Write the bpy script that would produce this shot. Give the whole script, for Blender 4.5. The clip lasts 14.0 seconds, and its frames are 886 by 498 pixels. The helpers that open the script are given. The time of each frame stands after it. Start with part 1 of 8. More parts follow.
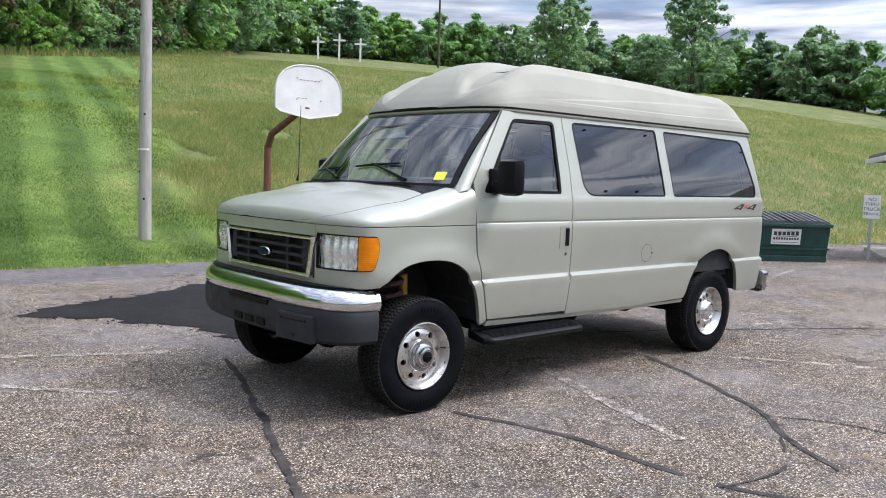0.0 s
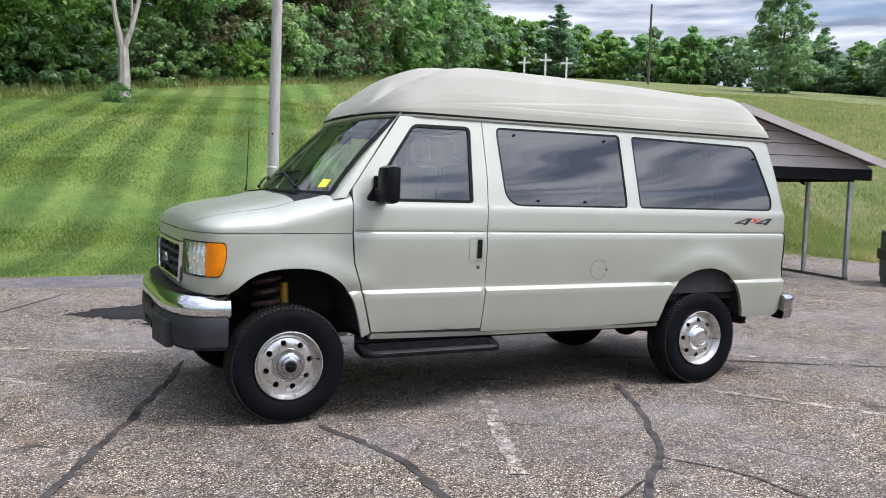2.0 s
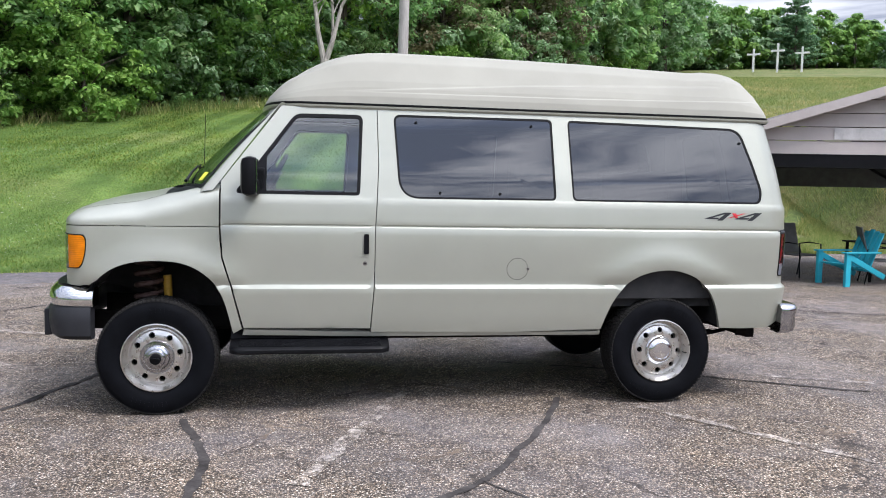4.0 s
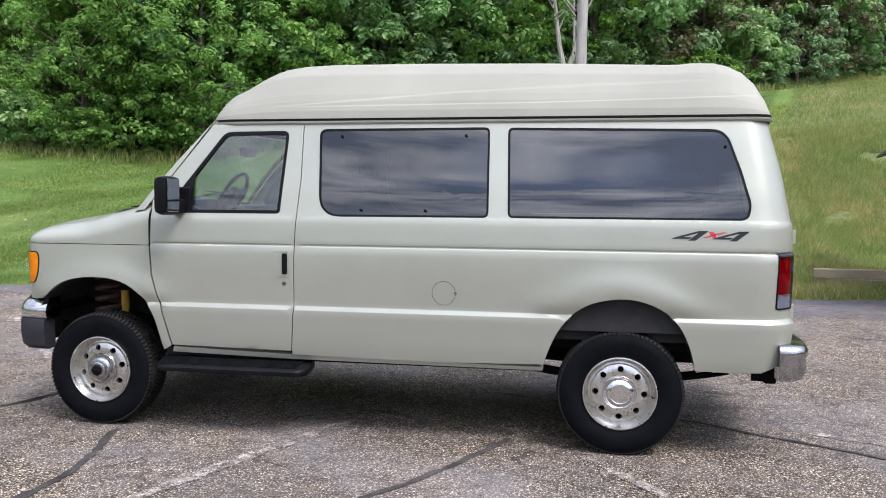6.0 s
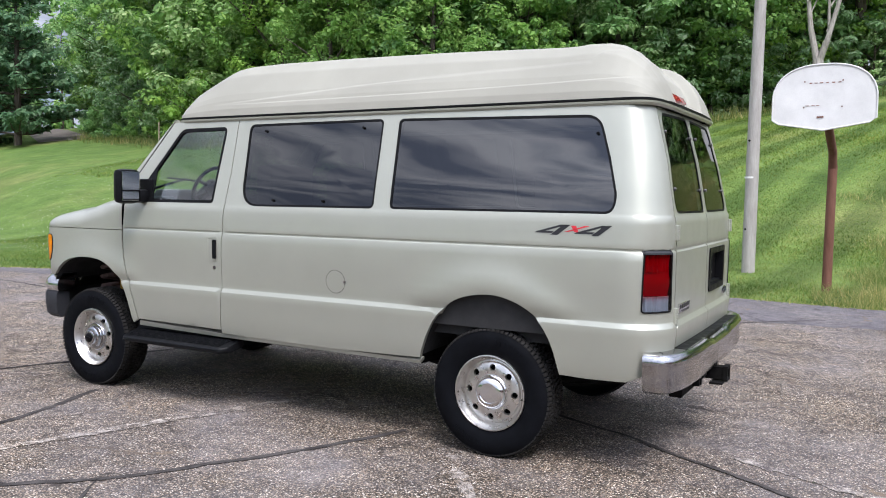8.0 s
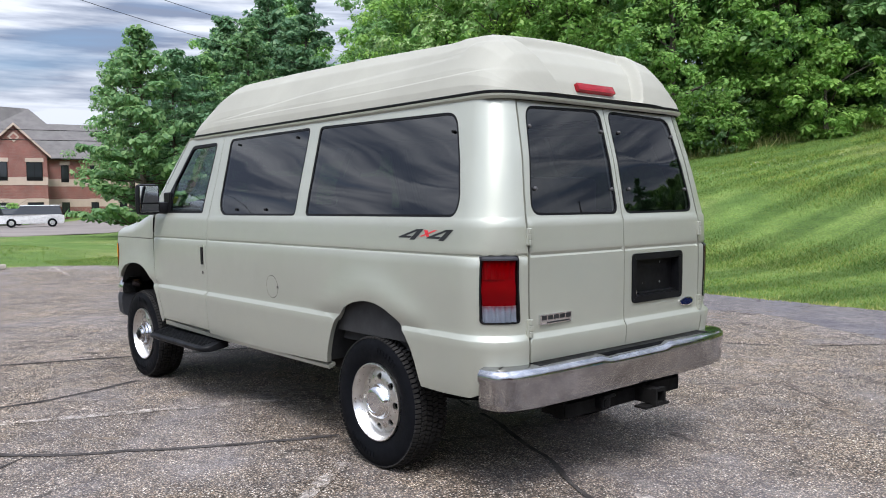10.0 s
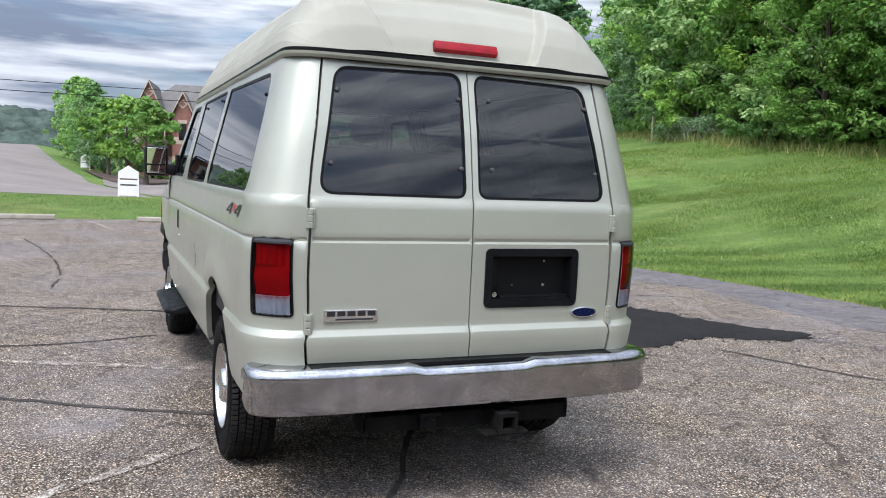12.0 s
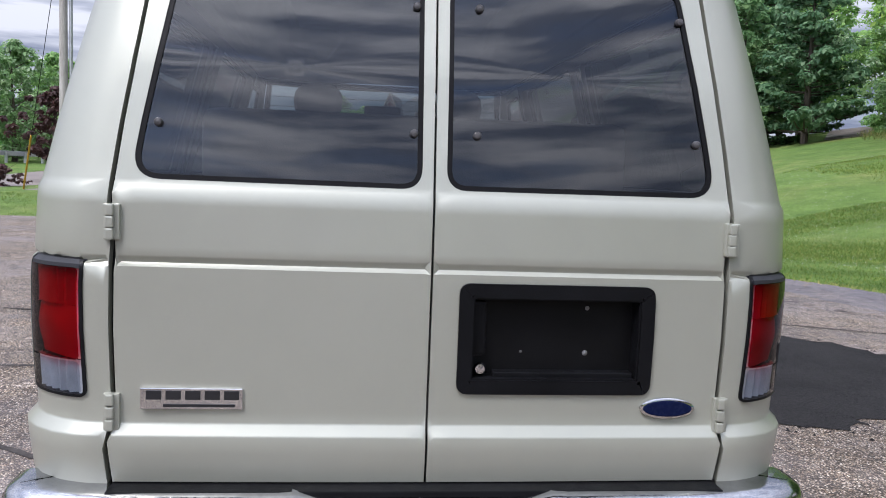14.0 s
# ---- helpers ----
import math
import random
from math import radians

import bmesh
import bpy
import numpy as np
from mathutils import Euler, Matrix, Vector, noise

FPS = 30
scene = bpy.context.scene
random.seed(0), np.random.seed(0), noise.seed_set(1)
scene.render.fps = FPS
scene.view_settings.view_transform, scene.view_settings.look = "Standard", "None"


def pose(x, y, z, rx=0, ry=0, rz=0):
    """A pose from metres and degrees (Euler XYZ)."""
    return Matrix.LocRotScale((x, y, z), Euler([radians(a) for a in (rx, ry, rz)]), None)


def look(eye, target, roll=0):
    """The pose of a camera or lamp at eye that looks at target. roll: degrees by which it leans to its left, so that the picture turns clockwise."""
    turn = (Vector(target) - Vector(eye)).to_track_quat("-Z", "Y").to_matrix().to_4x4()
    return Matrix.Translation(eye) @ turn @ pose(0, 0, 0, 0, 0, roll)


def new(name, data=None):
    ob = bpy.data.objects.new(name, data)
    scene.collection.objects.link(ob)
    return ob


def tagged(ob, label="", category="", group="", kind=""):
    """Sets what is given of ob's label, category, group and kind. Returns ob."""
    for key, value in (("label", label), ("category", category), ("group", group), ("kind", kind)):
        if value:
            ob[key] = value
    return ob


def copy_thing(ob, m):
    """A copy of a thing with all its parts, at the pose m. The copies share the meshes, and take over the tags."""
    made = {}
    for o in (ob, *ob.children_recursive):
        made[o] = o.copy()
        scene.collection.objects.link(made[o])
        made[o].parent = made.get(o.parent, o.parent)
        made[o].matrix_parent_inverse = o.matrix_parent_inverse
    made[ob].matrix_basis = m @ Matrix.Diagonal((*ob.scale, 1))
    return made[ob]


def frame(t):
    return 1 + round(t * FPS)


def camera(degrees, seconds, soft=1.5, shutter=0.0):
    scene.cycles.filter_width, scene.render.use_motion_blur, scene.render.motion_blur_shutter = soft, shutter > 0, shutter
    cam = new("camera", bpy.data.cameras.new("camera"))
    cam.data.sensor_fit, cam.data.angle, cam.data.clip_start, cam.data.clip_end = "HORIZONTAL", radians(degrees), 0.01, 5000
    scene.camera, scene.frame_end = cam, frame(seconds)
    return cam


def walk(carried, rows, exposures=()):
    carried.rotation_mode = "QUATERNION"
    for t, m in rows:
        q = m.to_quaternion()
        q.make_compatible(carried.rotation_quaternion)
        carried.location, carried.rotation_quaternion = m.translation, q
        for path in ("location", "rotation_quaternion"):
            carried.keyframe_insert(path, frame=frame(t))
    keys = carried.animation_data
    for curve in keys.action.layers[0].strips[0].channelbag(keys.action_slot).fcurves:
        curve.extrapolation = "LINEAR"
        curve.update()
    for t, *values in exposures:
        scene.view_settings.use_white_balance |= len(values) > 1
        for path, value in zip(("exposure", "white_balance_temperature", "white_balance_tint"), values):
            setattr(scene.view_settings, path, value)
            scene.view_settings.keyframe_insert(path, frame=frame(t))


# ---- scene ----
cam = camera(56.6, 14.0, 1.0)
PATH = [
    (0, (-0.042, 0.031, 1.576), (1.274, 1.527, 1.4), 1.7),
    (0.5, (0.42, -0.304, 1.577), (1.63, 1.28, 1.407), 1.8),
    (1, (0.89, -0.611, 1.584), (1.99, 1.051, 1.421), 1.9),
    (1.5, (1.427, -0.841, 1.569), (2.416, 0.89, 1.417), 2.0),
    (2, (1.994, -1.047, 1.559), (2.867, 0.747, 1.415), 1.7),
    (2.5, (2.58, -1.176, 1.535), (3.334, 0.67, 1.392), 1.4),
    (3, (3.161, -1.347, 1.539), (3.784, 0.547, 1.393), 1.3),
    (3.5, (3.769, -1.445, 1.53), (4.253, 0.489, 1.376), 1.3),
    (6, (6.737, -0.965, 1.584), (6.386, 1.0, 1.458), 0.4),
    (6.5, (7.353, -0.845, 1.585), (6.82, 1.079, 1.462), 0.5),
    (7, (7.911, -0.62, 1.59), (7.226, 1.256, 1.465), 0.6),
    (7.5, (8.499, -0.434, 1.584), (7.665, 1.379, 1.456), 0.7),
    (8, (9.016, -0.184, 1.555), (8.046, 1.56, 1.421), 0.7),
    (8.2, (9.21, -0.077, 1.559), (8.19, 1.638, 1.429), 0.6),
    (10.3, (10.915, 1.641, 1.529), (9.355, 2.886, 1.411), -0.1),
    (10.5, (11.013, 1.834, 1.529), (9.421, 3.039, 1.405), 0.4),
    (11, (11.246, 2.358, 1.553), (9.565, 3.432, 1.411), 1.3),
    (11.5, (11.347, 2.943, 1.567), (9.588, 3.881, 1.405), 2.1),
    (12, (11.396, 3.511, 1.566), (9.562, 4.289, 1.386), 2.4),
    (12.5, (11.216, 4.026, 1.558), (9.321, 4.633, 1.353), 2.6),
    (13, (10.982, 4.467, 1.508), (9.034, 4.875, 1.317), 2.3),
    (13.5, (10.494, 4.717, 1.486), (8.525, 5.011, 1.297), 2.1),
    (14, (9.963, 4.916, 1.499), (7.984, 5.137, 1.317), 2.2),
]
EXPOSURES = [(0.0, 0.70, 6260, 12), (2.0, 0.72, 6270, 13), (8.0, 0.76, 6280, 14), (11.0, 0.71, 6230, 10), (13.0, 0.70, 6220, 12), (14.0, 0.62, 6200, 16)]
walk(cam, [(t, look(eye, target, roll)) for t, eye, target, roll in PATH], EXPOSURES)

# ---- world, sun ----
SUN_AZ, SUN_EL = radians(134), radians(55)      # compass direction of the sun, from +y clockwise
world = bpy.data.worlds.new("sky")
scene.world = world
world.use_nodes = True
wn, wl = world.node_tree.nodes, world.node_tree.links
wn.clear()


def wnode(kind, **kw):
    n = wn.new(kind)
    for k, v in kw.items():
        n.inputs[k].default_value = v
    return n


w_out, w_bg = wn.new("ShaderNodeOutputWorld"), wn.new("ShaderNodeBackground")
w_sky = wn.new("ShaderNodeTexSky")
w_sky.sky_type, w_sky.sun_disc = "NISHITA", False
w_sky.sun_elevation, w_sky.sun_rotation = SUN_EL, SUN_AZ
w_sky.air_density, w_sky.dust_density, w_sky.ozone_density = 1.0, 1.5, 1.0
w_co, w_map = wn.new("ShaderNodeTexCoord"), wn.new("ShaderNodeMapping")
w_map.inputs["Scale"].default_value = (1.0, 1.0, 9.0)
w_n1 = wnode("ShaderNodeTexNoise", Scale=2.3, Detail=6.0, Roughness=0.52, Distortion=0.35)
w_n2 = wnode("ShaderNodeTexNoise", Scale=4.6, Detail=6.0, Roughness=0.54)
w_cov, w_shade = wn.new("ShaderNodeValToRGB"), wn.new("ShaderNodeValToRGB")
w_cov.color_ramp.elements[0].position, w_cov.color_ramp.elements[1].position = 0.27, 0.45
w_shade.color_ramp.elements[0].position, w_shade.color_ramp.elements[0].color = 0.40, (1.9, 2.25, 3.05, 1)
w_shade.color_ramp.elements[1].position, w_shade.color_ramp.elements[1].color = 0.62, (6.2, 6.5, 7.05, 1)
w_mix = wn.new("ShaderNodeMix")
w_mix.data_type = "RGBA"
wl.new(w_co.outputs["Generated"], w_map.inputs["Vector"])
wl.new(w_map.outputs[0], w_n1.inputs["Vector"])
wl.new(w_map.outputs[0], w_n2.inputs["Vector"])
wl.new(w_n1.outputs["Fac"], w_cov.inputs["Fac"])
wl.new(w_n2.outputs["Fac"], w_shade.inputs["Fac"])
wl.new(w_cov.outputs["Color"], w_mix.inputs[0])
w_dim = wn.new("ShaderNodeMix")
w_dim.data_type, w_dim.blend_type = "RGBA", "MULTIPLY"
w_dim.inputs[0].default_value, w_dim.inputs[7].default_value = 1.0, (0.72, 0.76, 0.82, 1)
wl.new(w_sky.outputs[0], w_dim.inputs[6])
wl.new(w_dim.outputs[2], w_mix.inputs[6])
wl.new(w_shade.outputs["Color"], w_mix.inputs[7])
# an overcast sky is brighter overhead than at the horizon
w_sep, w_up, w_mul = wn.new("ShaderNodeSeparateXYZ"), wn.new("ShaderNodeMapRange"), wn.new("ShaderNodeMix")
wl.new(w_co.outputs["Generated"], w_sep.inputs[0])
wl.new(w_sep.outputs["Z"], w_up.inputs["Value"])
w_up.inputs["From Min"].default_value, w_up.inputs["From Max"].default_value = 0.0, 1.0
w_up.inputs["To Min"].default_value, w_up.inputs["To Max"].default_value = 0.62, 1.37
w_mul.data_type, w_mul.blend_type = "RGBA", "MULTIPLY"
w_mul.inputs[0].default_value = 1.0
wl.new(w_mix.outputs[2], w_mul.inputs[6])
wl.new(w_up.outputs[0], w_mul.inputs[7])
# thin cloud glows broadly on the sun's side
w_dot, w_glow, w_mul2 = wn.new("ShaderNodeVectorMath"), wn.new("ShaderNodeMapRange"), wn.new("ShaderNodeMix")
w_dot.operation = "DOT_PRODUCT"
wl.new(w_co.outputs["Generated"], w_dot.inputs[0])
w_dot.inputs[1].default_value = (math.sin(SUN_AZ) * math.cos(SUN_EL), math.cos(SUN_AZ) * math.cos(SUN_EL), math.sin(SUN_EL))
w_glow.interpolation_type = "SMOOTHSTEP"
wl.new(w_dot.outputs["Value"], w_glow.inputs["Value"])
w_glow.inputs["From Min"].default_value, w_glow.inputs["From Max"].default_value = 0.15, 1.0
w_glow.inputs["To Min"].default_value, w_glow.inputs["To Max"].default_value = 1.0, 2.3
w_mul2.data_type, w_mul2.blend_type = "RGBA", "MULTIPLY"
w_mul2.inputs[0].default_value = 1.0
wl.new(w_mul.outputs[2], w_mul2.inputs[6])
wl.new(w_glow.outputs[0], w_mul2.inputs[7])
wl.new(w_mul2.outputs[2], w_bg.inputs["Color"])
w_bg.inputs["Strength"].default_value = 0.125
wl.new(w_bg.outputs[0], w_out.inputs["Surface"])

sun = new("sun", bpy.data.lights.new("sun", "SUN"))
sun.data.energy, sun.data.angle, sun.data.color = 2.4, radians(20), (1.0, 0.962, 0.925)
sun.matrix_world = look(Vector((math.sin(SUN_AZ) * math.cos(SUN_EL), math.cos(SUN_AZ) * math.cos(SUN_EL), math.sin(SUN_EL))) * 60, (0, 0, 0))


# ---- materials ----
class Mat:
    """A small builder round one node material."""

    def __init__(self, name, color=(0.5, 0.5, 0.5), rough=0.5, metal=0.0, spec=0.5, coat=0.0):
        self.m = bpy.data.materials.new(name)
        self.m.use_nodes = True
        self.n, self.l = self.m.node_tree.nodes, self.m.node_tree.links
        self.b = self.n["Principled BSDF"]
        self.set(**{"Base Color": (*color, 1), "Roughness": rough, "Metallic": metal, "Specular IOR Level": spec, "Coat Weight": coat})
        self.co = None

    def set(self, **kw):
        for k, v in kw.items():
            self.b.inputs[k].default_value = v
        return self

    def node(self, kind, **kw):
        n = self.n.new(kind)
        for k, v in kw.items():
            n.inputs[k].default_value = v
        return n

    def coords(self, scale=(1, 1, 1), which="Object"):
        tc, mp = self.n.new("ShaderNodeTexCoord"), self.n.new("ShaderNodeMapping")
        mp.inputs["Scale"].default_value = scale
        self.l.new(tc.outputs[which], mp.inputs["Vector"])
        return mp.outputs[0]

    def noise(self, scale, detail=4.0, rough=0.55, at=None, distort=0.0):
        n = self.node("ShaderNodeTexNoise", Scale=scale, Detail=detail, Roughness=rough, Distortion=distort)
        self.l.new(at or self.coords(), n.inputs["Vector"])
        return n.outputs["Fac"]

    def ramp(self, fac, stops):
        r = self.n.new("ShaderNodeValToRGB")
        e = r.color_ramp.elements
        while len(e) < len(stops):
            e.new(0.5)
        for k, (p, c) in zip(e, stops):
            k.position = p
            k.color = (*c, 1) if len(c) == 3 else c
        self.l.new(fac, r.inputs["Fac"])
        return r.outputs["Color"]

    def grey(self, fac, a, b, lo=0.0, hi=1.0):
        return self.ramp(fac, [(a, (lo,) * 3), (b, (hi,) * 3)])

    def mix(self, fac, a, b, blend="MIX"):
        n = self.n.new("ShaderNodeMix")
        n.data_type, n.blend_type = "RGBA", blend
        for sock, v in ((n.inputs[0], fac), (n.inputs[6], a), (n.inputs[7], b)):
            if isinstance(v, (int, float)):
                sock.default_value = v
            elif isinstance(v, tuple):
                sock.default_value = (*v, 1)
            else:
                self.l.new(v, sock)
        return n.outputs[2]

    def color(self, c):
        self.l.new(c, self.b.inputs["Base Color"])
        return self

    def rough(self, c):
        self.l.new(c, self.b.inputs["Roughness"])
        return self

    def bump(self, h, strength=0.3, dist=0.01):
        n = self.node("ShaderNodeBump", Strength=strength, Distance=dist)
        self.l.new(h, n.inputs["Height"])
        self.l.new(n.outputs[0], self.b.inputs["Normal"])
        return self


def worn(name, color, rough=0.5, metal=0.0, var=0.25, scale=6.0, grain=60.0, bump=0.15, spec=0.5, coat=0.0):
    """A surface with stains at one scale and grain at another."""
    m = Mat(name, color, rough, metal, spec, coat)
    dark = tuple(c * (1 - var) for c in color)
    lite = tuple(min(1, c * (1 + var * 0.6)) for c in color)
    big = m.ramp(m.noise(scale, 5), [(0.3, dark), (0.7, lite)])
    fine = m.grey(m.noise(grain, 3), 0.3, 0.7, 1 - var * 0.5, 1.0)
    m.color(m.mix(1.0, big, fine, "MULTIPLY"))
    m.rough(m.grey(m.noise(scale * 2.3, 4), 0.3, 0.7, max(0.02, rough - 0.08), min(1, rough + 0.1)))
    if bump:
        m.bump(m.noise(grain, 4), bump, 0.004)
    return m.m


def thin_glass(name, tint, gloss_rough=0.01, ior=1.5):
    """A pane: clear or tinted straight through, with gloss that rises towards grazing, alike from both sides."""
    m = Mat(name)
    tr, gl, lw, mx = (m.n.new(k) for k in ("ShaderNodeBsdfTransparent", "ShaderNodeBsdfGlossy", "ShaderNodeLayerWeight", "ShaderNodeMixShader"))
    tr.inputs["Color"].default_value = (*tint, 1)
    gl.inputs["Roughness"].default_value = gloss_rough
    lw.inputs["Blend"].default_value = 0.5
    f0 = ((ior - 1) / (ior + 1)) ** 2
    pw, ma = m.n.new("ShaderNodeMath"), m.n.new("ShaderNodeMath")
    pw.operation, ma.operation = "POWER", "MULTIPLY_ADD"
    pw.inputs[1].default_value = 5.0
    ma.inputs[1].default_value, ma.inputs[2].default_value = 1 - f0, f0
    m.l.new(lw.outputs["Facing"], pw.inputs[0])
    m.l.new(pw.outputs[0], ma.inputs[0])
    m.l.new(ma.outputs[0], mx.inputs[0])
    m.l.new(tr.outputs[0], mx.inputs[1])
    m.l.new(gl.outputs[0], mx.inputs[2])
    m.l.new(mx.outputs[0], m.n["Material Output"].inputs["Surface"])
    return m.m


def make_paint():
    m = Mat("pewter paint", (0.385, 0.396, 0.335), 0.39, 0.43, 0.5, 0.45)
    m.set(**{"Coat Roughness": 0.07})
    big = m.ramp(m.noise(1.3, 5), [(0.3, (0.366, 0.372, 0.312)), (0.7, (0.392, 0.397, 0.336))])
    flake = m.grey(m.noise(900.0, 2), 0.35, 0.65, 0.93, 1.05)
    dust = m.grey(m.noise(7.0, 6, 0.65), 0.35, 0.75, 0.97, 1.0)
    m.color(m.mix(1.0, m.mix(1.0, big, flake, "MULTIPLY"), dust, "MULTIPLY"))
    m.rough(m.grey(m.noise(9.0, 5), 0.3, 0.7, 0.35, 0.43))
    m.bump(m.noise(1.1, 2), 0.03, 0.01)
    return m.m


def make_asphalt(name="worn asphalt", paint=False, dark=False):
    m = Mat(name, rough=0.88, spec=0.3)
    at = m.coords()
    vor = m.node("ShaderNodeTexVoronoi", Scale=92.0, Randomness=1.0)
    m.l.new(at, vor.inputs["Vector"])
    sep = m.n.new("ShaderNodeSeparateColor")
    m.l.new(vor.outputs["Color"], sep.inputs[0])
    # exposed stones: tan, brown and grey, a few nearly white
    stone = m.ramp(sep.outputs[0], [(0.0, (0.060, 0.051, 0.043)), (0.28, (0.150, 0.124, 0.098)), (0.56, (0.275, 0.228, 0.178)), (0.84, (0.41, 0.352, 0.285)), (1.0, (0.60, 0.55, 0.48))])
    stone = m.mix(m.grey(sep.outputs[1], 0.91, 0.94), stone, (0.72, 0.68, 0.61))
    stone = m.mix(m.grey(sep.outputs[2], 0.84, 0.90, 0.0, 0.75), stone, (0.22, 0.165, 0.12))
    gap = m.grey(vor.outputs["Distance"], 0.22, 0.60, 1.0, 0.16)
    worn_c = m.mix(1.0, stone, gap, "MULTIPLY")
    # bluish-grey binder where the stones are still covered
    tar = m.mix(0.35, m.ramp(m.noise(46.0, 4, 0.7), [(0.3, (0.062, 0.061, 0.070)), (0.7, (0.205, 0.198, 0.212))]), worn_c)
    wide = m.grey(m.noise(0.42, 6, 0.60, distort=0.7), 0.45, 0.62)
    small = m.grey(m.noise(1.9, 6, 0.62, distort=0.4), 0.47, 0.66, 0.0, 0.9)
    base = m.mix(m.mix(0.45, wide, small), worn_c, tar)
    if dark:
        base = m.mix(m.grey(m.noise(1.1, 5, 0.6), 0.36, 0.66, 0.55, 0.95), base, m.ramp(m.noise(55.0, 4, 0.7), [(0.3, (0.050, 0.050, 0.060)), (0.7, (0.125, 0.122, 0.138))]))
    # jagged cracking, wandering and broken
    w1 = m.node("ShaderNodeTexNoise", Scale=1.3, Detail=8.0, Roughness=0.68)
    m.l.new(at, w1.inputs["Vector"])
    wob = m.mix(0.42, at, w1.outputs["Color"])
    ed = m.node("ShaderNodeTexVoronoi", Scale=1.5)
    ed.feature = "DISTANCE_TO_EDGE"
    m.l.new(wob, ed.inputs["Vector"])
    crack = m.mix(1.0, m.grey(ed.outputs["Distance"], 0.004, 0.016, 0.92, 0.0), m.grey(m.noise(0.7, 5, 0.62), 0.46, 0.54), "MULTIPLY")
    ed2 = m.node("ShaderNodeTexVoronoi", Scale=5.5)
    ed2.feature = "DISTANCE_TO_EDGE"
    m.l.new(wob, ed2.inputs["Vector"])
    hair = m.mix(1.0, m.grey(ed2.outputs["Distance"], 0.006, 0.030, 0.62, 0.0), m.grey(m.noise(2.3, 5, 0.65), 0.48, 0.60), "MULTIPLY")
    base = m.mix(hair, base, (0.045, 0.038, 0.033))
    base = m.mix(crack, base, m.ramp(m.noise(1.7, 3), [(0.47, (0.030, 0.026, 0.024)), (0.60, (0.15, 0.118, 0.088))]))
    if paint:
        keep = m.mix(0.45, m.grey(m.noise(8.0, 6, 0.75), 0.46, 0.66), m.grey(m.noise(70.0, 3), 0.42, 0.6), "MULTIPLY")
        base = m.mix(keep, base, (0.41, 0.39, 0.365))
    dirt = m.ramp(m.noise(0.8, 6, 0.65), [(0.3, (1.02, 1.00, 1.02)), (0.72, (1.70, 1.63, 1.55))])
    mottle = m.ramp(m.noise(6.5, 6, 0.72), [(0.30, (0.62, 0.60, 0.59)), (0.50, (1.04, 1.02, 1.0)), (0.72, (1.38, 1.33, 1.26))])
    m.color(m.mix(1.0, m.mix(1.0, base, dirt, "MULTIPLY"), mottle, "MULTIPLY"))
    h = m.mix(0.75, m.grey(vor.outputs["Distance"], 0.0, 0.7, 1.0, 0.0), crack, "SUBTRACT")
    m.bump(h, 0.9, 0.008)
    return m.m


def make_patch():
    m = Mat("fresh asphalt", rough=0.9, spec=0.12)
    c = m.ramp(m.noise(70.0, 4, 0.7), [(0.3, (0.006, 0.006, 0.0065)), (0.72, (0.034, 0.032, 0.032))])
    m.color(m.mix(1.0, c, m.grey(m.noise(2.0, 5), 0.3, 0.7, 0.75, 1.15), "MULTIPLY"))
    m.bump(m.noise(90.0, 4), 0.9, 0.010)
    return m.m


def mown_stripes(m):
    """Light and dark mowing passes that run up the slope, fading out towards the west: a factor colour."""
    at = m.coords()
    wv = m.node("ShaderNodeTexWave", Scale=0.19, Distortion=1.1, Detail=3.0)
    wv.inputs["Detail Scale"].default_value = 0.35
    turn = m.n.new("ShaderNodeMapping")
    turn.inputs["Rotation"].default_value = (0, 0, radians(13.2))
    m.l.new(at, turn.inputs["Vector"])
    m.l.new(turn.outputs[0], wv.inputs["Vector"])
    sx, band = m.n.new("ShaderNodeSeparateXYZ"), m.n.new("ShaderNodeMapRange")
    m.l.new(at, sx.inputs[0])
    band.inputs["From Min"].default_value, band.inputs["From Max"].default_value = -7.0, 1.5
    band.inputs["To Min"].default_value, band.inputs["To Max"].default_value = 0.10, 0.80
    m.l.new(sx.outputs["X"], band.inputs["Value"])
    return m.mix(band.outputs[0], (1.0, 1.0, 1.0), m.ramp(wv.outputs["Fac"], [(0.25, (0.66, 0.70, 0.62)), (0.75, (1.28, 1.20, 1.22))]))


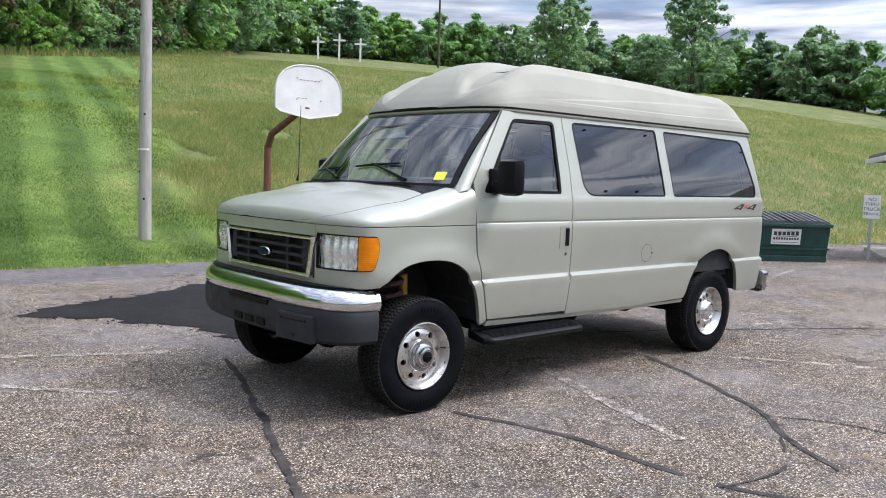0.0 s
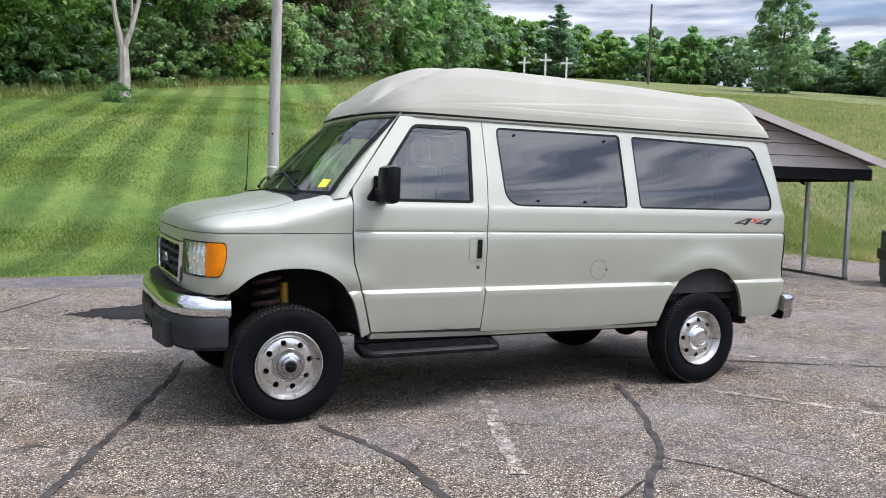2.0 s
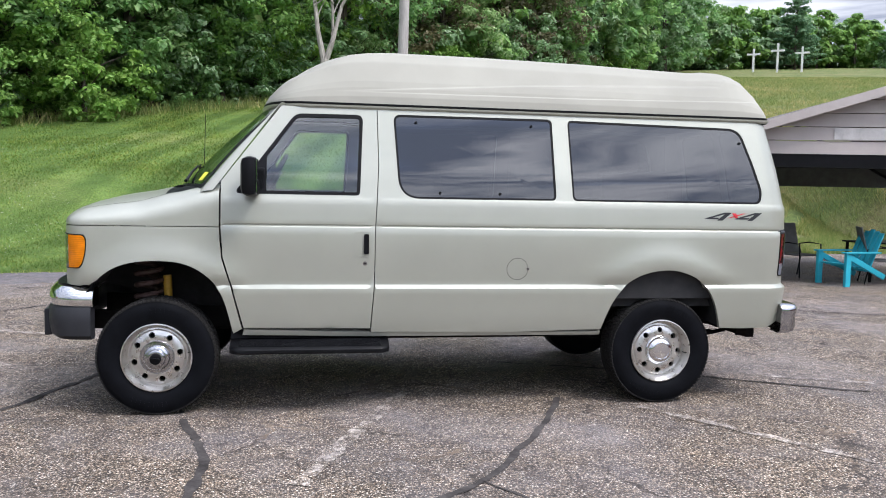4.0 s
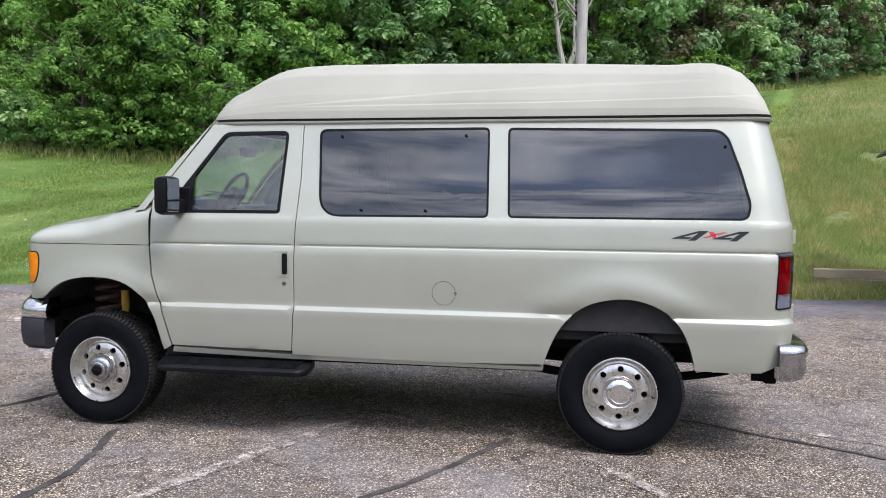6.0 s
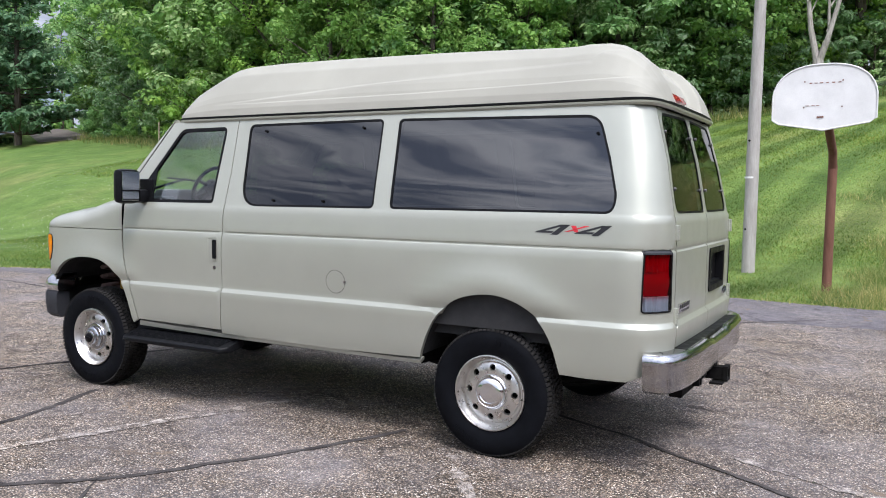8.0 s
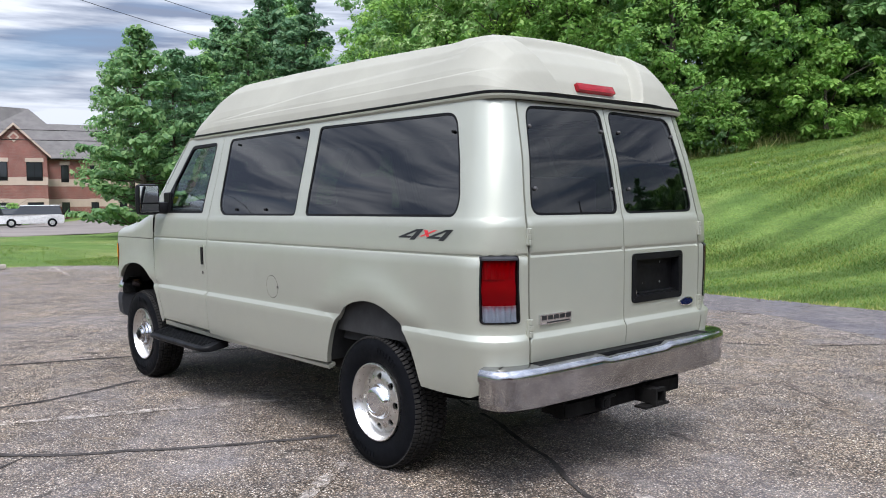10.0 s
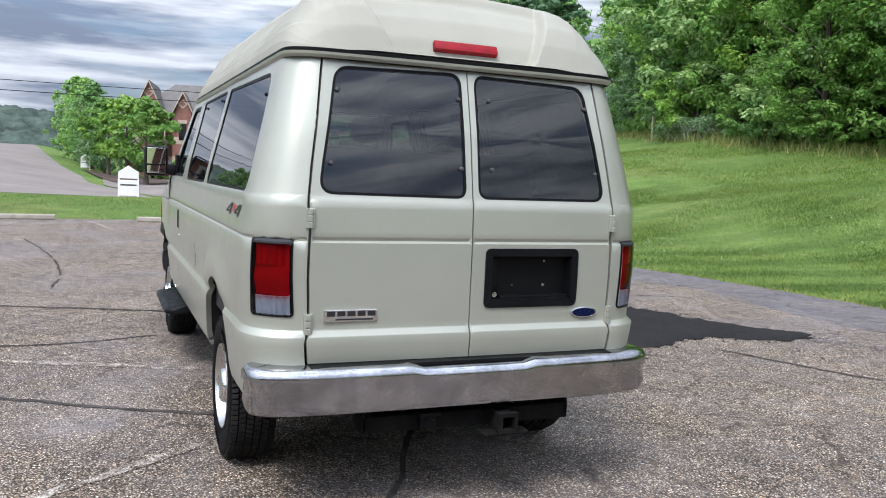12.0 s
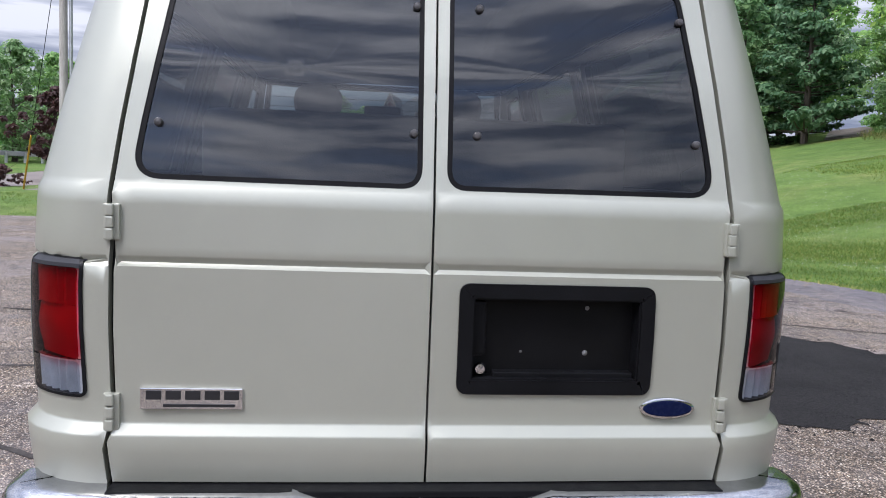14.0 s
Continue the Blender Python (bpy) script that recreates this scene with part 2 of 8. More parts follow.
def make_grass():
    m = Mat("grass", rough=0.85, spec=0.2)
    at = m.coords()
    big = m.ramp(m.noise(0.16, 6, 0.62), [(0.3, (0.082, 0.152, 0.036)), (0.52, (0.118, 0.190, 0.048)), (0.70, (0.185, 0.216, 0.078))])
    mid = m.ramp(m.noise(1.1, 7, 0.68), [(0.3, (0.60, 0.66, 0.52)), (0.72, (1.25, 1.17, 1.1))])
    fine = m.grey(m.noise(19.0, 6, 0.75), 0.30, 0.70, 0.36, 1.55)
    c = m.mix(1.0, m.mix(1.0, m.mix(1.0, big, mid, "MULTIPLY"), fine, "MULTIPLY"), mown_stripes(m), "MULTIPLY")
    # the unmown meadow beyond the mowing line, with a little bare soil
    meadow = m.ramp(m.noise(0.5, 8, 0.68, m.coords((1, 1, 2.5))), [(0.28, (0.070, 0.110, 0.030)), (0.46, (0.125, 0.155, 0.048)), (0.62, (0.200, 0.190, 0.080)), (0.82, (0.29, 0.24, 0.13))])
    meadow = m.mix(m.grey(m.noise(0.75, 5, 0.6), 0.64, 0.70, 0.0, 0.8), meadow, (0.27, 0.185, 0.115))
    meadow = m.mix(1.0, meadow, m.grey(m.noise(6.0, 7, 0.75), 0.3, 0.7, 0.45, 1.35), "MULTIPLY")
    sp = m.n.new("ShaderNodeSeparateXYZ")
    m.l.new(at, sp.inputs[0])

    def maths(op, a, b, c_=0.0):
        n = m.n.new("ShaderNodeMath")
        n.operation = op
        for sock, v in zip(n.inputs, (a, b, c_)):
            if isinstance(v, (int, float)):
                sock.default_value = v
            else:
                m.l.new(v, sock)
        return n.outputs[0]

    line = maths("MULTIPLY", maths("MAXIMUM", maths("SUBTRACT", sp.outputs["Y"], 21.0), 0.0), -0.36)
    wob = maths("MULTIPLY_ADD", m.noise(0.6, 5), 3.0, maths("ADD", sp.outputs["X"], line))
    fac = m.n.new("ShaderNodeMapRange")
    fac.inputs["From Min"].default_value, fac.inputs["From Max"].default_value = 10.2, 11.6
    m.l.new(wob, fac.inputs["Value"])
    m.color(m.mix(fac.outputs[0], c, meadow))
    m.bump(m.noise(22.0, 5, 0.7), 0.9, 0.06)
    return m.m


def make_leaf(name, a, b, c, mown=False, wild=False):
    """Leaves: three greens by chance per leaf, a little light coming through."""
    m = Mat(name, a, 0.55, 0.0, 0.35)
    g = m.n.new("ShaderNodeNewGeometry")
    oi = m.n.new("ShaderNodeObjectInfo")
    col = m.ramp(g.outputs["Random Per Island"], [(0.0, a), (0.55, b), (1.0, c)])
    tone = m.ramp(oi.outputs["Random"], [(0.0, (0.78, 0.82, 0.8)), (0.5, (1.0, 1.0, 1.0)), (1.0, (1.22, 1.16, 0.9))])
    col = m.mix(1.0, col, tone, "MULTIPLY")
    if wild:
        col = m.mix(1.0, col, m.ramp(m.noise(0.33, 7, 0.68), [(0.34, (0.78, 1.0, 0.66)), (0.54, (1.10, 1.12, 0.95)), (0.72, (1.9, 1.5, 1.5))]), "MULTIPLY")
    if mown:
        col = m.mix(1.0, m.mix(1.0, col, mown_stripes(m), "MULTIPLY"), m.ramp(m.noise(0.8, 6, 0.65), [(0.3, (0.70, 0.76, 0.62)), (0.72, (1.30, 1.16, 1.15))]), "MULTIPLY")
    m.color(col)
    tl, mx = m.n.new("ShaderNodeBsdfTranslucent"), m.n.new("ShaderNodeMixShader")
    m.l.new(col, tl.inputs["Color"])
    mx.inputs[0].default_value = 0.52
    m.l.new(m.b.outputs[0], mx.inputs[1])
    m.l.new(tl.outputs[0], mx.inputs[2])
    m.l.new(mx.outputs[0], m.n["Material Output"].inputs["Surface"])
    return m.m


def make_bark(name, a, b):
    m = Mat(name, a, 0.9, 0.0, 0.2)
    at = m.coords((1, 1, 0.16))
    m.color(m.ramp(m.noise(9.0, 6, 0.7, at), [(0.3, a), (0.7, b)]))
    m.bump(m.noise(14.0, 5, 0.7, at), 0.6, 0.03)
    return m.m


def make_brick():
    m = Mat("red brick", rough=0.85)
    bk = m.node("ShaderNodeTexBrick", Scale=1.0)
    bk.inputs["Color1"].default_value, bk.inputs["Color2"].default_value = (0.235, 0.072, 0.052, 1), (0.175, 0.055, 0.044, 1)
    bk.inputs["Mortar"].default_value = (0.27, 0.21, 0.18, 1)
    bk.inputs["Brick Width"].default_value, bk.inputs["Row Height"].default_value, bk.inputs["Mortar Size"].default_value = 0.21, 0.075, 0.008
    cs, cx = m.n.new("ShaderNodeSeparateXYZ"), m.n.new("ShaderNodeCombineXYZ")
    add = m.n.new("ShaderNodeMath")
    m.l.new(m.coords(), cs.inputs[0])
    m.l.new(cs.outputs["X"], add.inputs[0])
    m.l.new(cs.outputs["Y"], add.inputs[1])
    m.l.new(add.outputs[0], cx.inputs["X"])
    m.l.new(cs.outputs["Z"], cx.inputs["Y"])
    m.l.new(cx.outputs[0], bk.inputs["Vector"])
    m.color(m.mix(1.0, bk.outputs["Color"], m.grey(m.noise(0.8, 5), 0.3, 0.7, 0.8, 1.15), "MULTIPLY"))
    return m.m


def make_lens(name, color, rough=0.08):
    m = Mat(name, color, rough, 0.0, 0.15, 0.03)
    m.set(**{"Transmission Weight": 0.25, "IOR": 1.45})
    at = m.coords((1, 1, 1))
    wv = m.node("ShaderNodeTexWave", Scale=26.0)
    wv.bands_direction = "Z"
    m.l.new(at, wv.inputs["Vector"])
    m.color(m.mix(1.0, m.ramp(wv.outputs["Fac"], [(0.0, tuple(c * 0.86 for c in color)), (1.0, color)]), m.grey(m.noise(14.0, 3), 0.3, 0.7, 0.7, 1.1), "MULTIPLY"))
    return m.m


PAINT = make_paint()
CAP_PAINT = worn("cap gelcoat", (0.304, 0.296, 0.250), 0.62, 0.0, 0.10, 1.6, 240, 0.02, 0.22, 0.0)
CHROME = worn("chrome", (0.74, 0.74, 0.75), 0.07, 1.0, 0.06, 9, 120, 0.03)
DULL_CHROME = worn("aged chrome", (0.47, 0.47, 0.485), 0.13, 1.0, 0.28, 9, 70, 0.12)
ALLOY = worn("polished alloy", (0.68, 0.662, 0.635), 0.31, 1.0, 0.14, 11, 120, 0.05)
RUBBER = worn("tyre rubber", (0.0045, 0.0050, 0.0066), 0.58, 0.0, 0.35, 12, 150, 0.2, 0.07)
BLACK = worn("black plastic", (0.006, 0.0062, 0.0072), 0.42, 0.0, 0.3, 8, 200, 0.12, 0.12)
SEAL = worn("black seal", (0.004, 0.004, 0.0045), 0.5, 0.0, 0.3, 12, 200, 0.05, 0.15)
GREYPLASTIC = worn("dark grey bumper plastic", (0.024, 0.025, 0.029), 0.6, 0.0, 0.2, 5, 220, 0.15, 0.3)
UNDER = worn("underbody grime", (0.009, 0.0085, 0.008), 0.85, 0.0, 0.5, 7, 60, 0.3, 0.12)
LINER = worn("wheel housing", (0.012, 0.012, 0.0125), 0.85, 0.0, 0.5, 6, 60, 0.25)
SPRING = worn("rusty brown spring", (0.060, 0.030, 0.024), 0.6, 0.0, 0.4, 14, 60, 0.2)
STEEL = worn("grey steel", (0.20, 0.20, 0.20), 0.5, 0.6, 0.3, 6, 80, 0.15)
SHOCK = worn("yellow shock", (0.46, 0.26, 0.02), 0.5, 0.0, 0.3, 9, 60, 0.1)
GLASS = thin_glass("windscreen glass", (0.72, 0.80, 0.78), 0.01, 2.25)
DOORGLASS = thin_glass("door glass", (0.80, 0.90, 0.90), 0.008, 2.05)
TINT = thin_glass("dark tinted glass", (0.036, 0.044, 0.054), 0.006, 2.05)
REARTINT = thin_glass("rear tinted glass", (0.21, 0.245, 0.265), 0.006, 1.75)
MIRROR = Mat("mirror glass", (0.8, 0.82, 0.84), 0.03, 1.0).m
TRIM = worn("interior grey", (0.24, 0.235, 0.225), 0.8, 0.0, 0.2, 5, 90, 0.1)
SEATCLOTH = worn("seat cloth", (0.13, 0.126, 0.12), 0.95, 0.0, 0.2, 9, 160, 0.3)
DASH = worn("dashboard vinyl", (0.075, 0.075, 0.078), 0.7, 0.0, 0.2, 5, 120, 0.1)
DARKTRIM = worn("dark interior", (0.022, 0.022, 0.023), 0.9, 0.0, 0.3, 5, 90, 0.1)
AMBER, RED = make_lens("amber lens", (1.0, 0.29, 0.006), 0.10), thin_glass("red lens", (0.37, 0.0025, 0.026), 0.03, 1.25)
REDSOLID = make_lens("solid red lens", (0.34, 0.010, 0.018), 0.12)
CLEARLENS, GREYLENS = thin_glass("clear lamp lens", (0.98, 0.98, 0.98), 0.04, 1.3), thin_glass("grey lamp lens", (0.56, 0.60, 0.66), 0.04, 1.45)
REFLECTOR = worn("lamp reflector", (0.90, 0.90, 0.89), 0.24, 0.65, 0.12, 14, 70, 0.1)
LAMPWHITE = worn("pale ribbed lamp housing", (0.86, 0.85, 0.84), 0.5, 0.0, 0.10, 20, 90, 0.1)
LAMPGREY = worn("grey lamp housing", (0.50, 0.50, 0.51), 0.45, 0.2, 0.15, 20, 90, 0.1)
DECAL_K, DECAL_R = worn("black decal", (0.015, 0.015, 0.017), 0.4), worn("red decal", (0.55, 0.03, 0.04), 0.4)
BLUE = worn("blue enamel", (0.003, 0.007, 0.034), 0.25, 0.0, 0.15, 30, 90, 0.0, 0.15, 0.0)
YELLOW = worn("yellow sticker", (0.80, 0.78, 0.06), 0.6)
ASPHALT, PATCH, LINE, DARKLOT = make_asphalt(), make_patch(), make_asphalt("faded line paint", True), make_asphalt("smooth dark asphalt", False, True)
TAR = worn("crack filler tar", (0.072, 0.065, 0.062), 0.9, 0.0, 0.6, 5, 45, 0.5, 0.06)
GRASS = make_grass()
WOODPOLE = make_bark("weathered pole", (0.26, 0.24, 0.22), (0.42, 0.40, 0.37))
DEADWOOD = make_bark("grey dead wood", (0.10, 0.09, 0.08), (0.24, 0.22, 0.19))
TREAD = worn("dusty tread", (0.022, 0.021, 0.020), 0.8, 0.0, 0.4, 9, 90, 0.2, 0.15)
BROWNPOLE = make_bark("brown treated pole", (0.115, 0.05, 0.035), (0.20, 0.10, 0.07))
BARK = make_bark("bark", (0.05, 0.04, 0.032), (0.14, 0.115, 0.095))
PALEBARK = make_bark("bare pale bark", (0.17, 0.155, 0.135), (0.40, 0.37, 0.33))
LEAF_A = make_leaf("leaf mid green", (0.129, 0.267, 0.087), (0.21, 0.386, 0.129), (0.358, 0.519, 0.21))
PURPLELEAF = make_leaf("purple leaves", (0.035, 0.018, 0.022), (0.055, 0.028, 0.032), (0.085, 0.045, 0.05))
LEAF_B = make_leaf("leaf bright green", (0.124, 0.254, 0.055), (0.202, 0.37, 0.081), (0.325, 0.481, 0.13))
LEAF_C = make_leaf("leaf pale maple", (0.13, 0.251, 0.1), (0.218, 0.356, 0.159), (0.409, 0.515, 0.33))
LEAF_D = make_leaf("leaf russet", (0.102, 0.102, 0.05), (0.15, 0.138, 0.07), (0.204, 0.174, 0.096))
NEEDLE = make_leaf("pine needles", (0.085, 0.185, 0.092), (0.142, 0.27, 0.132), (0.245, 0.37, 0.195))
TALLGRASS = make_leaf("tall grass blades", (0.130, 0.198, 0.056), (0.250, 0.270, 0.098), (0.50, 0.43, 0.225), False, True)
SHORTGRASS = make_leaf("lawn blades", (0.080, 0.165, 0.032), (0.140, 0.235, 0.052), (0.25, 0.285, 0.10), True)
BOARD = worn("white backboard", (0.66, 0.655, 0.63), 0.5, 0.0, 0.12, 3, 50, 0.05)
WHITE = worn("white paint", (0.74, 0.73, 0.71), 0.55, 0.0, 0.1, 4, 60, 0.05)
SIDING = worn("pinkish siding", (0.42, 0.375, 0.35), 0.7, 0.0, 0.12, 2, 60, 0.1)
ROOFING = worn("grey shingles", (0.13, 0.12, 0.115), 0.9, 0.0, 0.2, 1.2, 14, 0.3)
GALV = worn("galvanised steel", (0.42, 0.43, 0.44), 0.45, 0.7, 0.2, 6, 80, 0.05)
GREENSTEEL = worn("dark green steel", (0.010, 0.055, 0.045), 0.5, 0.0, 0.35, 4, 40, 0.12)
TEAL = worn("turquoise plastic", (0.02, 0.36, 0.46), 0.5, 0.0, 0.1, 5, 90, 0.0)
CONCRETE = worn("weathered concrete", (0.36, 0.32, 0.27), 0.9, 0.0, 0.25, 5, 70, 0.3)
ROADGREY = worn("pale road", (0.190, 0.163, 0.148), 0.9, 0.0, 0.20, 0.25, 20, 0.2)
GRAVEL = worn("gravel drive", (0.15, 0.13, 0.115), 0.95, 0.0, 0.25, 0.8, 16, 0.3)
TIMBER = worn("stacked timber", (0.36, 0.29, 0.20), 0.85, 0.0, 0.25, 3, 40, 0.2)
BRICK = make_brick()
MULCH = worn("brown mulch", (0.075, 0.045, 0.035), 0.95, 0.0, 0.4, 2, 18, 0.4)
STUD = worn("dull grey fastener", (0.06, 0.058, 0.06), 0.45, 0.0, 0.2, 20, 90, 0.0)
STONE = worn("buff stone band", (0.46, 0.36, 0.29), 0.85, 0.0, 0.12, 1, 20, 0.05)
WINGLASS = Mat("dark window glass", (0.02, 0.022, 0.025), 0.06, 0.0, 0.6).m
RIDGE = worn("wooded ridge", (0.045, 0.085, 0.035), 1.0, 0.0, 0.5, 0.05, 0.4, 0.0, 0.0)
# distance haze is put into this paler, bluer ridge colour
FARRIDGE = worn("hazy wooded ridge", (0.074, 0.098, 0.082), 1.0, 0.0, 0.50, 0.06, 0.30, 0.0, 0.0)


# ---- mesh helpers ----
from mathutils.geometry import delaunay_2d_cdt


def mesh_of(name, verts, faces, mats, smooth=False, index=None):
    me = bpy.data.meshes.new(name)
    me.from_pydata([tuple(v) for v in verts], [], [tuple(f) for f in faces])
    for m in (mats if isinstance(mats, (list, tuple)) else [mats]):
        me.materials.append(m)
    if index is not None:
        me.polygons.foreach_set("material_index", list(index))
    if smooth:
        me.polygons.foreach_set("use_smooth", [True] * len(me.polygons))
    me.update()
    return me


def place(name, me, parent=None, m=None, label=""):
    ob = new(name, me)
    if parent is not None:
        ob.parent = parent
    if m is not None:
        ob.matrix_basis = m
    return tagged(ob, label) if label else ob


def part(name, geo, mat, parent, label="", smooth=False):
    """One mesh object under a thing or a part. geo: a bmesh, or (verts, faces)."""
    if isinstance(geo, bmesh.types.BMesh):
        me = bpy.data.meshes.new(name)
        bmesh.ops.recalc_face_normals(geo, faces=geo.faces)
        geo.to_mesh(me)
        geo.free()
        me.materials.append(mat)
        if smooth:
            me.polygons.foreach_set("use_smooth", [True] * len(me.polygons))
            me.set_sharp_from_angle(angle=radians(38))
    else:
        me = mesh_of(name, *geo, mat, smooth)
        if smooth:
            me.set_sharp_from_angle(angle=radians(38))
    ob = place(name, me, parent)
    return tagged(ob, label) if label else ob


def thing(name, m, label, category, group="", kind=""):
    ob = new(name)
    ob.empty_display_size = 0.3
    ob.matrix_basis = m
    return tagged(ob, label, category, group, kind)


def box(bm, x0, x1, y0, y1, z0, z1, bevel=0.0, m=None):
    g = bmesh.ops.create_cube(bm, size=1.0, matrix=Matrix.LocRotScale(((x0 + x1) / 2, (y0 + y1) / 2, (z0 + z1) / 2), None, (x1 - x0, y1 - y0, z1 - z0)))
    vs = g["verts"]
    if bevel:
        es = list({e for v in vs for e in v.link_edges})
        r = bmesh.ops.bevel(bm, geom=es, offset=bevel, segments=2, profile=0.6, affect="EDGES")
        vs = list({v for f in r["faces"] for v in f.verts} | {v for v in vs if v.is_valid})
    if m is not None:
        bmesh.ops.transform(bm, matrix=m, verts=[v for v in vs if v.is_valid])
    return bm


def a_box(*a, bevel=0.0, m=None):
    return box(bmesh.new(), *a, bevel=bevel, m=m)


def tube(points, radii, sides=10, cap=True):
    """A tapered tube along points: (verts, faces)."""
    pts = [Vector(p) for p in points]
    if not isinstance(radii, (list, tuple)):
        radii = [radii] * len(pts)
    verts, faces = [], []
    up = Vector((0.13, 0.29, 0.95)).normalized()
    for i, p in enumerate(pts):
        d = (pts[min(i + 1, len(pts) - 1)] - pts[max(i - 1, 0)]).normalized()
        a = d.cross(up if abs(d.dot(up)) < 0.95 else Vector((1, 0, 0))).normalized()
        b = d.cross(a)
        for k in range(sides):
            t = 2 * math.pi * k / sides
            verts.append(p + (a * math.cos(t) + b * math.sin(t)) * radii[i])
    for i in range(len(pts) - 1):
        for k in range(sides):
            k2 = (k + 1) % sides
            faces.append((i * sides + k, i * sides + k2, (i + 1) * sides + k2, (i + 1) * sides + k))
    if cap:
        faces.append(tuple(reversed(range(sides))))
        faces.append(tuple((len(pts) - 1) * sides + k for k in range(sides)))
    return verts, faces


def join(*geos):
    verts, faces = [], []
    for v, f in geos:
        n = len(verts)
        verts += list(v)
        faces += [tuple(i + n for i in q) for q in f]
    return verts, faces


def revolve(profile, sides=48, axis="y", closed=False):
    """Turns (radius, along) pairs round an axis."""
    verts, faces, n = [], [], len(profile)
    for k in range(sides):
        c, s = math.cos(2 * math.pi * k / sides), math.sin(2 * math.pi * k / sides)
        for r, h in profile:
            verts.append((r * c, h, r * s) if axis == "y" else (r * c, r * s, h))
    for k in range(sides):
        k2 = (k + 1) % sides
        for i in range(n if closed else n - 1):
            j = (i + 1) % n
            faces.append((k * n + i, k2 * n + i, k2 * n + j, k * n + j))
    return verts, faces


def grid_faces(rows, cols, wrap=False):
    return [(i * cols + j, i * cols + (j + 1) % cols, (i + 1) * cols + (j + 1) % cols, (i + 1) * cols + j) for i in range(rows - 1) for j in range(cols if wrap else cols - 1)]


def fillet(pts, radius, n=6):
    """Rounds a polygon's corners. radius: one number, or one per corner."""
    out, k = [], len(pts)
    for i in range(k):
        p, a, b = Vector(pts[i]), Vector(pts[i - 1]), Vector(pts[(i + 1) % k])
        r = radius[i] if isinstance(radius, (list, tuple)) else radius
        if r <= 0:
            out.append(tuple(p))
            continue
        da, db = (a - p), (b - p)
        r = min(r, da.length * 0.48, db.length * 0.48)
        s, e = p + da.normalized() * r, p + db.normalized() * r
        for j in range(n + 1):
            t = j / n
            out.append(tuple(s * (1 - t) ** 2 + p * 2 * t * (1 - t) + e * t * t))
    return out


def resample(pts, step, closed=True):
    out, k = [], len(pts)
    for i in range(k if closed else k - 1):
        a, b = Vector(pts[i]), Vector(pts[(i + 1) % k])
        m = max(1, int((b - a).length / step + 0.5))
        out += [tuple(a.lerp(b, j / m)) for j in range(m)]
    if not closed:
        out.append(tuple(pts[-1]))
    return out


def inside(p, poly):
    x, y, r = p[0], p[1], False
    for i in range(len(poly)):
        (x0, y0), (x1, y1) = poly[i - 1], poly[i]
        if (y0 > y) != (y1 > y) and x < (x1 - x0) * (y - y0) / (y1 - y0) + x0:
            r = not r
    return r


def flat_mesh(outline, holes=(), step=0.06, levels=None):
    """A triangulated flat region with holes and inner points: points, triangles, boundary loops."""
    loops = [resample(outline, step)] + [resample(h, min(step, 0.04)) for h in holes]
    pts, edges, rings = [], [], []
    for lp in loops:
        n = len(pts)
        pts += lp
        rings.append(list(range(n, n + len(lp))))
        edges += [(n + i, n + (i + 1) % len(lp)) for i in range(len(lp))]
    xs, ys = [p[0] for p in loops[0]], [p[1] for p in loops[0]]
    rowz = levels if levels else list(np.arange(min(ys) + step * 0.5, max(ys), step))
    seg_a = np.concatenate([np.array(lp) for lp in loops])
    seg_d = np.concatenate([np.roll(np.array(lp), -1, 0) for lp in loops]) - seg_a
    seg_l = np.maximum((seg_d ** 2).sum(1), 1e-12)
    for yy in rowz:
        if not min(ys) < yy < max(ys):
            continue
        for xx in np.arange(min(xs) + step * 0.5, max(xs), step):
            k = np.clip(((xx - seg_a[:, 0]) * seg_d[:, 0] + (yy - seg_a[:, 1]) * seg_d[:, 1]) / seg_l, 0, 1)
            if np.min((seg_a[:, 0] + k * seg_d[:, 0] - xx) ** 2 + (seg_a[:, 1] + k * seg_d[:, 1] - yy) ** 2) < (step * (0.30 if levels is None else 0.05)) ** 2:
                continue
            if inside((xx, yy), loops[0]) and not any(inside((xx, yy), h) for h in loops[1:]):
                pts.append((float(xx), float(yy)))
    vo, _, tri, orig, _, _ = delaunay_2d_cdt([Vector(p) for p in pts], edges, [], 0, 1e-5)
    keep = []
    for f in tri:
        c = sum((vo[i] for i in f), Vector((0, 0))) / len(f)
        if inside(c, loops[0]) and not any(inside(c, h) for h in loops[1:]):
            keep.append(tuple(f))
    back = {}
    for i, o in enumerate(orig):
        for q in o:
            back[q] = i
    return [tuple(v) for v in vo], keep, [[back[i] for i in r] for r in rings]


